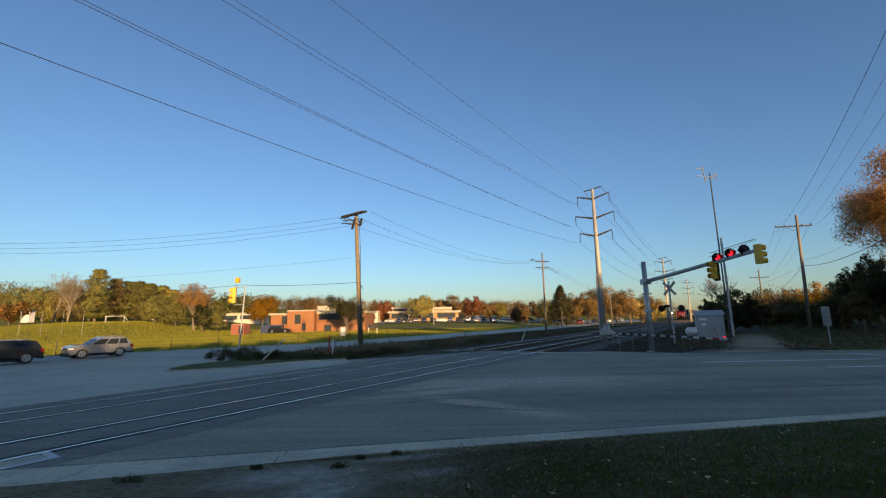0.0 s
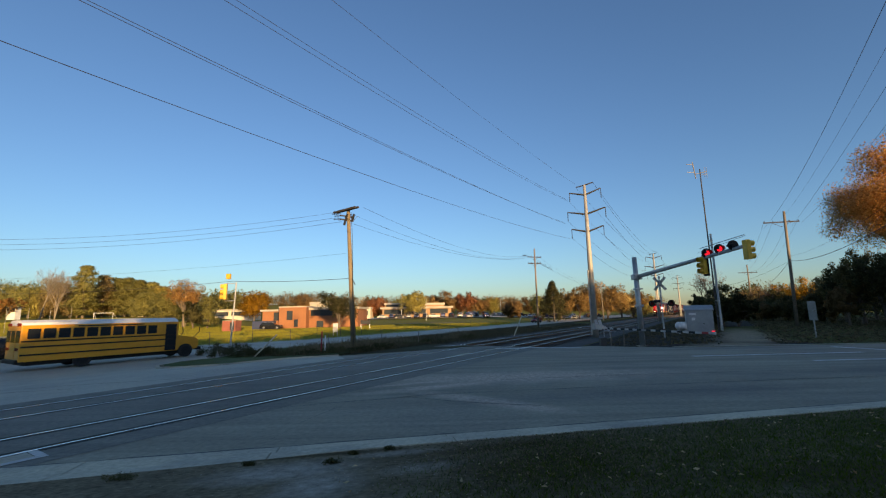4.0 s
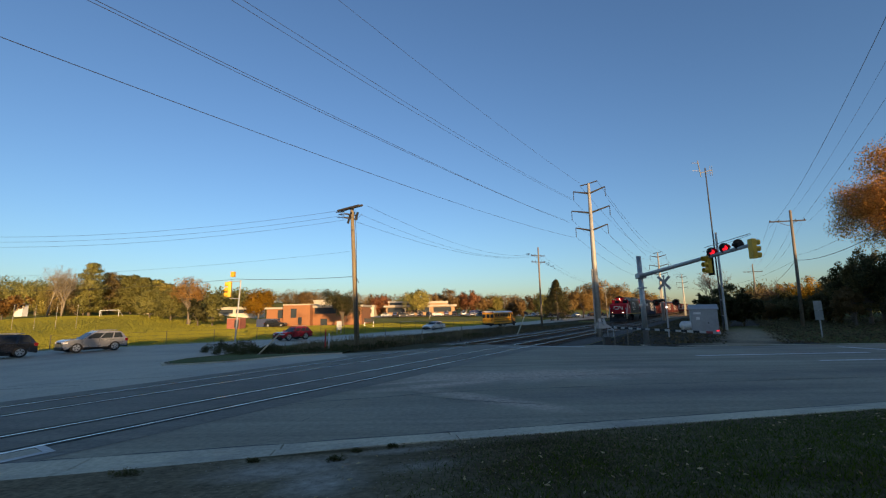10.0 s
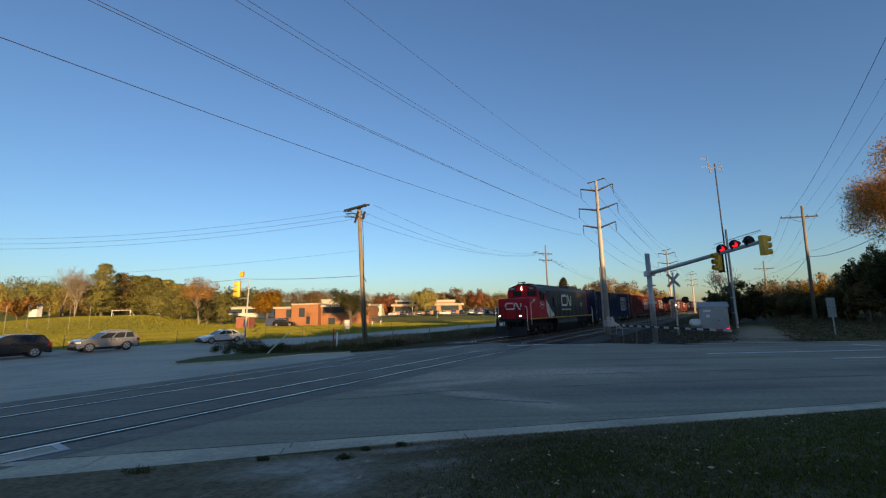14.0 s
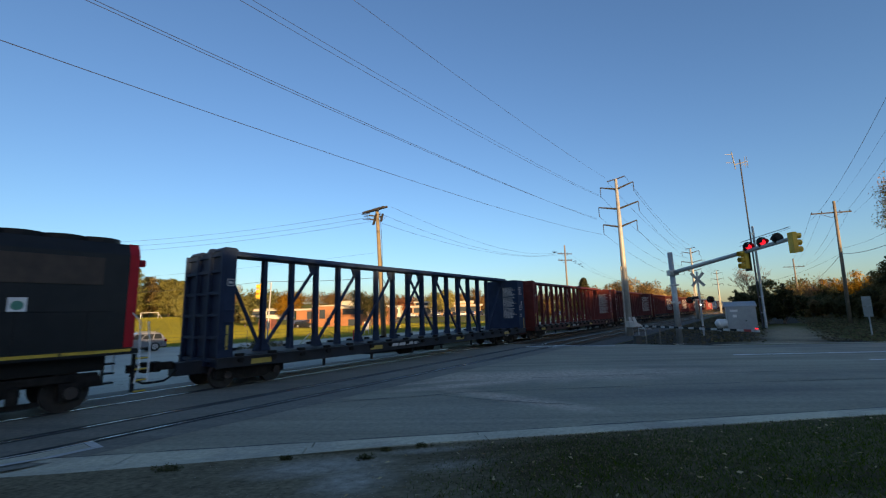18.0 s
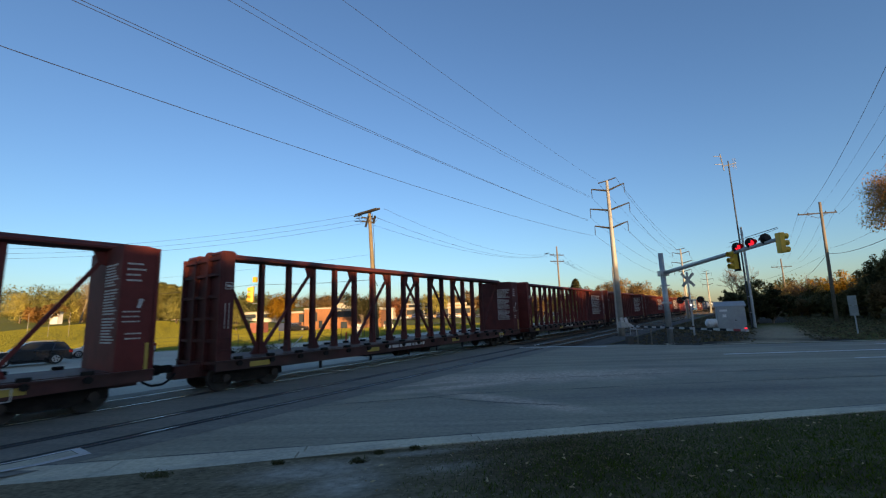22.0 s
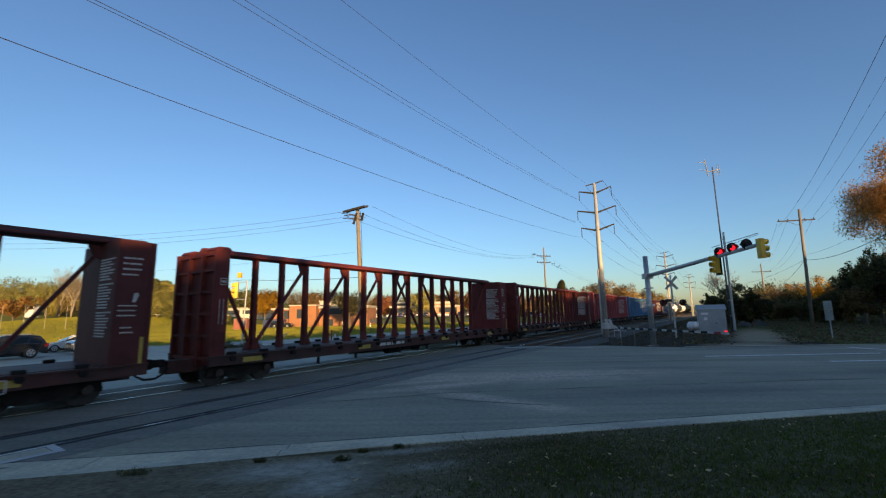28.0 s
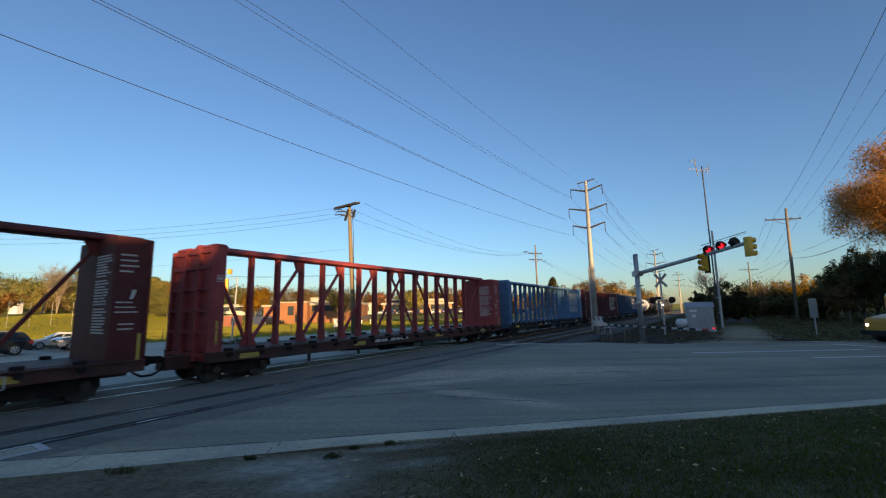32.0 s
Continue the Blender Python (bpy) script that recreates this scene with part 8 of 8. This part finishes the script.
def school_bus(name, m):
    """A bonneted yellow school bus: x forward, origin under its middle."""
    b = thing(name, m, "yellow school bus with white roof and black rub rails", "bus")
    L, W, H = 10.6, 2.44, 3.05
    r, f = -5.3, 5.3
    body = part("body", boxed(r, f - 1.7, -W / 2, W / 2, 0.55, 2.72, 0.06), BUS_YELLOW, b)
    bm = bmesh.new()
    prism(bm, [(-W / 2, 2.62), (-W / 2 + 0.12, 2.86), (-0.6, 3.02), (0.6, 3.02), (W / 2 - 0.12, 2.86), (W / 2, 2.62)], r + 0.02, f - 1.75, "yz")
    part("roof", bm, WHITE, b, "white roof")
    bm = bmesh.new()
    prism(bm, [(f - 1.72, 0.55), (f - 1.72, 1.72), (f - 1.2, 1.62), (f - 0.15, 1.42), (f, 1.25), (f, 0.62), (f - 0.3, 0.55)], -1.0, 1.0)
    bmesh.ops.bevel(bm, geom=bm.edges[:], offset=0.06, segments=2, affect="EDGES")
    part("bonnet", bm, BUS_YELLOW, b, "sloping yellow bonnet")
    part("windscreen", prism(bmesh.new(), [(f - 1.72, 1.75), (f - 1.68, 1.75), (f - 1.68, 2.6), (f - 1.72, 2.6)], -1.1, 1.1), GLASS, b)
    for y in (-0.78, 0.78):
        part("headlight", rod(bmesh.new(), (f - 0.04, y, 1.02), (f + 0.02, y, 1.02), 0.1, n=14), PILOT, b, "lit headlight")
    part("front_bumper", boxed(f - 0.05, f + 0.15, -1.1, 1.1, 0.45, 0.72, 0.03), BLACK, b)
    part("rear_bumper", boxed(r - 0.12, r + 0.05, -1.2, 1.2, 0.45, 0.7, 0.03), BLACK, b)
    for s in (-1, 1):
        for i in range(11):
            x = r + 0.3 + i * 0.72
            if s == -1 and i > 9:
                continue
            wdw = part("window", boxed(x, x + 0.58, s * (W / 2 + 0.006) - 0.01, s * (W / 2 + 0.006) + 0.01, 1.9, 2.5), GLASS, b)
            part("sash", boxed(x, x + 0.58, s * (W / 2 + 0.018) - 0.008, s * (W / 2 + 0.018) + 0.008, 2.18, 2.22), BLACK, wdw)
        for z in (1.75, 1.42, 0.95):
            part("rub_rail", boxed(r + 0.05, f - 2.0, s * (W / 2 + 0.015) - 0.015, s * (W / 2 + 0.015) + 0.015, z - 0.045, z + 0.045), BLACK, b, "black rub rail")
        for x in (f - 1.05, r + 3.1):
            wheel(b, x, s * (W / 2 - 0.16), 0.5, s, BLACK)
        part("mirror", pipe(bmesh.new(), [(f - 0.4, s * 0.95, 1.45), (f - 0.1, s * 1.2, 1.9), (f - 0.15, s * 1.3, 2.3)], 0.03), BLACK, b)
    part("door", boxed(f - 2.62, f - 1.85, -W / 2 - 0.012, -W / 2 + 0.02, 0.6, 2.55), GLASS, b, "dark folding entrance door")
    part("lettering_bar", boxed(-2.6, 1.2, -W / 2 - 0.008, -W / 2 + 0.01, 2.56, 2.64), BLACK, b, "line of black lettering")
    bm = boxed(r - 0.02, r + 0.02, -0.5, 0.5, 0.75, 2.4)
    part("rear_door", bm, BUS_YELLOW, b)
    for y in (-0.85, 0.0, 0.85):
        part("rear_window", boxed(r - 0.035, r - 0.01, y - 0.32, y + 0.32, 1.7, 2.4), GLASS, b)
    for y in (-1.0, -0.7, 0.7, 1.0):
        part("warning_lamp", rod(bmesh.new(), (r - 0.05, y, 2.75), (r + 0.05, y, 2.75), 0.1, n=12), LAMP_RED, b)
        part("tail_lamp", rod(bmesh.new(), (r - 0.05, y, 1.3), (r + 0.02, y, 1.3), 0.09, n=12), LAMP_RED, b)
    part("underbody", boxed(r + 0.4, f - 0.5, -0.9, 0.9, 0.3, 0.6), BLACK, b)
    return b


def on_street(s, l, way):
    x, y = trk(s, l)
    return pose(x, y, ground_z(x, y) + 0.02, 0, 0, TRACK_ANGLE + way)


BUS = school_bus("school_bus", on_street(20, -37, 0))
RED_CAR = road_car("car", on_street(120, -41.3, 180), "dark red compact car driving along the street", PAINT_RED, 4.2, 1.78, 1.55)
WHITE_CAR = road_car("car", on_street(150, -41.3, 180), "white saloon car driving along the street", PAINT_WHITE, 4.6, 1.8, 1.45, False)
BUS_2 = school_bus("school_bus", pose(60, 24, 0.02, 0, 0, 180))
road_car("parked_car", pose(-31.7, 37.7, ground_z(-31.7, 37.7) + 0.02, 0, 0, 239), "silver grey sport utility car waiting at the junction", PAINT_GREY, 4.65, 1.9, 1.76)
road_car("parked_car", pose(-34.4, 31.7, ground_z(-34.4, 31.7) + 0.02, 0, 0, 238), "black sport utility car waiting at the junction", PAINT_BLACK, 4.9, 1.95, 1.76)
proto = road_car("parked_car", pose(30, 155, 0), "small far parked car in the school lot", PAINT_WHITE, 4.6, 1.8, 1.5, False)
proto.matrix_basis = pose(10, 158, ground_z(10, 158) + 0.1, 0, 0, 80)
proto2 = road_car("parked_car", pose(16, 157, ground_z(16, 157) + 0.1, 0, 0, 95), "small far parked car in the school lot", PAINT_BLUE, 4.7, 1.85, 1.7)
proto3 = road_car("parked_car", pose(28, 188, ground_z(28, 188) + 0.1, 0, 0, 88), "small far dark parked car in the school lot", PAINT_BLACK, 4.7, 1.85, 1.7)
rp = random.Random(11)
for i in range(36):
    x, y = (-24 + i * 3.4, 168 + rp.uniform(-2, 2)) if i < 12 else (8 + (i - 12) % 12 * 5.6 + rp.uniform(-1, 1), 190 + (i - 12) // 12 * 14 + rp.uniform(-2, 2))
    copy_thing((proto, proto2, proto3)[i % 3], pose(x, y, ground_z(x, y) + 0.1, 0, 0, rp.choice((85, 95, 265, 5))))
road_car("pickup", pose(-44.0, 108, ground_z(-44, 108), 0, 0, 5), "dark pickup parked beside the school wall", PAINT_BLACK, 5.2, 1.95, 1.75)

MOVERS = [
    (BUS, 0, 0, [(0.0, -22.0, -33.0, 6), (2.4, -2.0, -34.0, 4), (3.0, 3.6, -35.0, 4), (3.5, 8.2, -35.6, 3), (5.5, 26.9, -37.0, 0), (6.0, 31.8, -37.0, 0), (7.0, 43.4, -37.0, 0), (8.0, 54.0, -37.0, 0), (9.0, 65.5, -37.0, 0), (10.0, 77.5, -37.0, 0), (11.0, 93.0, -37.0, 0), (12.0, 108.5, -37.0, 0), (14.0, 138, -37, 0), (18.0, 200, -37, 0), (22, 255, -37, 0), (32.0, 256, -37.0, 0)]),
    (RED_CAR, 0, 180, [(0.0, 145.0, -41.3, 0), (3.0, 122.0, -41.3, 0), (5.5, 92.5, -41.3, 0), (7.0, 68.8, -41.3, 0), (9.0, 42.7, -41.3, 0), (10.0, 31.9, -42.0, 0), (11.0, 26.0, -45.9, -4), (12.0, 20.3, -49.4, -5), (13.0, 14.3, -51.2, -5), (14.0, 9.6, -52.2, -6), (15.0, 4.0, -54.5, -10), (17.0, -8.0, -60.0, -12), (20.0, -20.0, -66.5, -14), (32.0, -21.0, -67.0, -14)]),
    (WHITE_CAR, 0, 180, [(0.0, 215.0, -41.3, 0), (5.5, 127.0, -41.3, 0), (7.0, 104.0, -41.3, 0), (8.0, 88.0, -41.3, 0), (10.0, 60.1, -41.3, 0), (11.0, 46.8, -41.3, 0), (12.0, 36.5, -41.3, 0), (13.0, 28.8, -43.0, -2), (14.0, 24.8, -46.5, -4), (14.5, 22.9, -47.8, -4), (16.5, 15.2, -51.0, -5), (18.0, 13.7, -51.5, -5), (32.0, 13.7, -51.5, -5)]),
    (BUS_2, 0, 0, [(0.0, 68.7, 56.9, 122.75), (20.0, 68.7, 56.9, 122.75), (27.5, 47.0, 26.8, 122.75), (30.0, 38.4, 14.9, 122.75), (31.0, 36.95, 12.7, 122.75), (32.0, 36.75, 12.4, 122.75)]),
]


# ---- movement ----
def train_head(t):
    """Metres along the railway of the first freight car's front bulkhead."""
    k = [(0.0, 230.2), (9.0, 117.8), (13.0, 67.7), (16.5, 24.42), (18.0, 5.85), (22.0, -42.97), (32.0, -165.05)]
    for (a, p), (b, q) in zip(k, k[1:]):
        if t <= b:
            return p + (q - p) * (t - a) / (b - a)
    return k[-1][1]


def on_track(s, l, z=0.0, turn=0.0):
    x, y = trk(s, l)
    return pose(x, y, z, 0, 0, TRACK_ANGLE + turn)


def motions():
    times = [0.0, 3.0, 6.0, 9.0, 11.0, 13.0, 14.5, 16.5, 18.0, 20.0, 22.0, 25.0, 28.0, 30.0, 32.0]
    for car, offset in TRAIN:
        walk(car, [(t, on_track(train_head(t) + offset, TRACK_1)) for t in times])
    for car, lane, way, rows in MOVERS:
        out = []
        for t, s, l, turn in rows:
            x, y = trk(s, l)
            out.append((t, pose(x, y, ground_z(x, y) + 0.02, 0, 0, TRACK_ANGLE + way + turn)))
        walk(car, out)


motions()
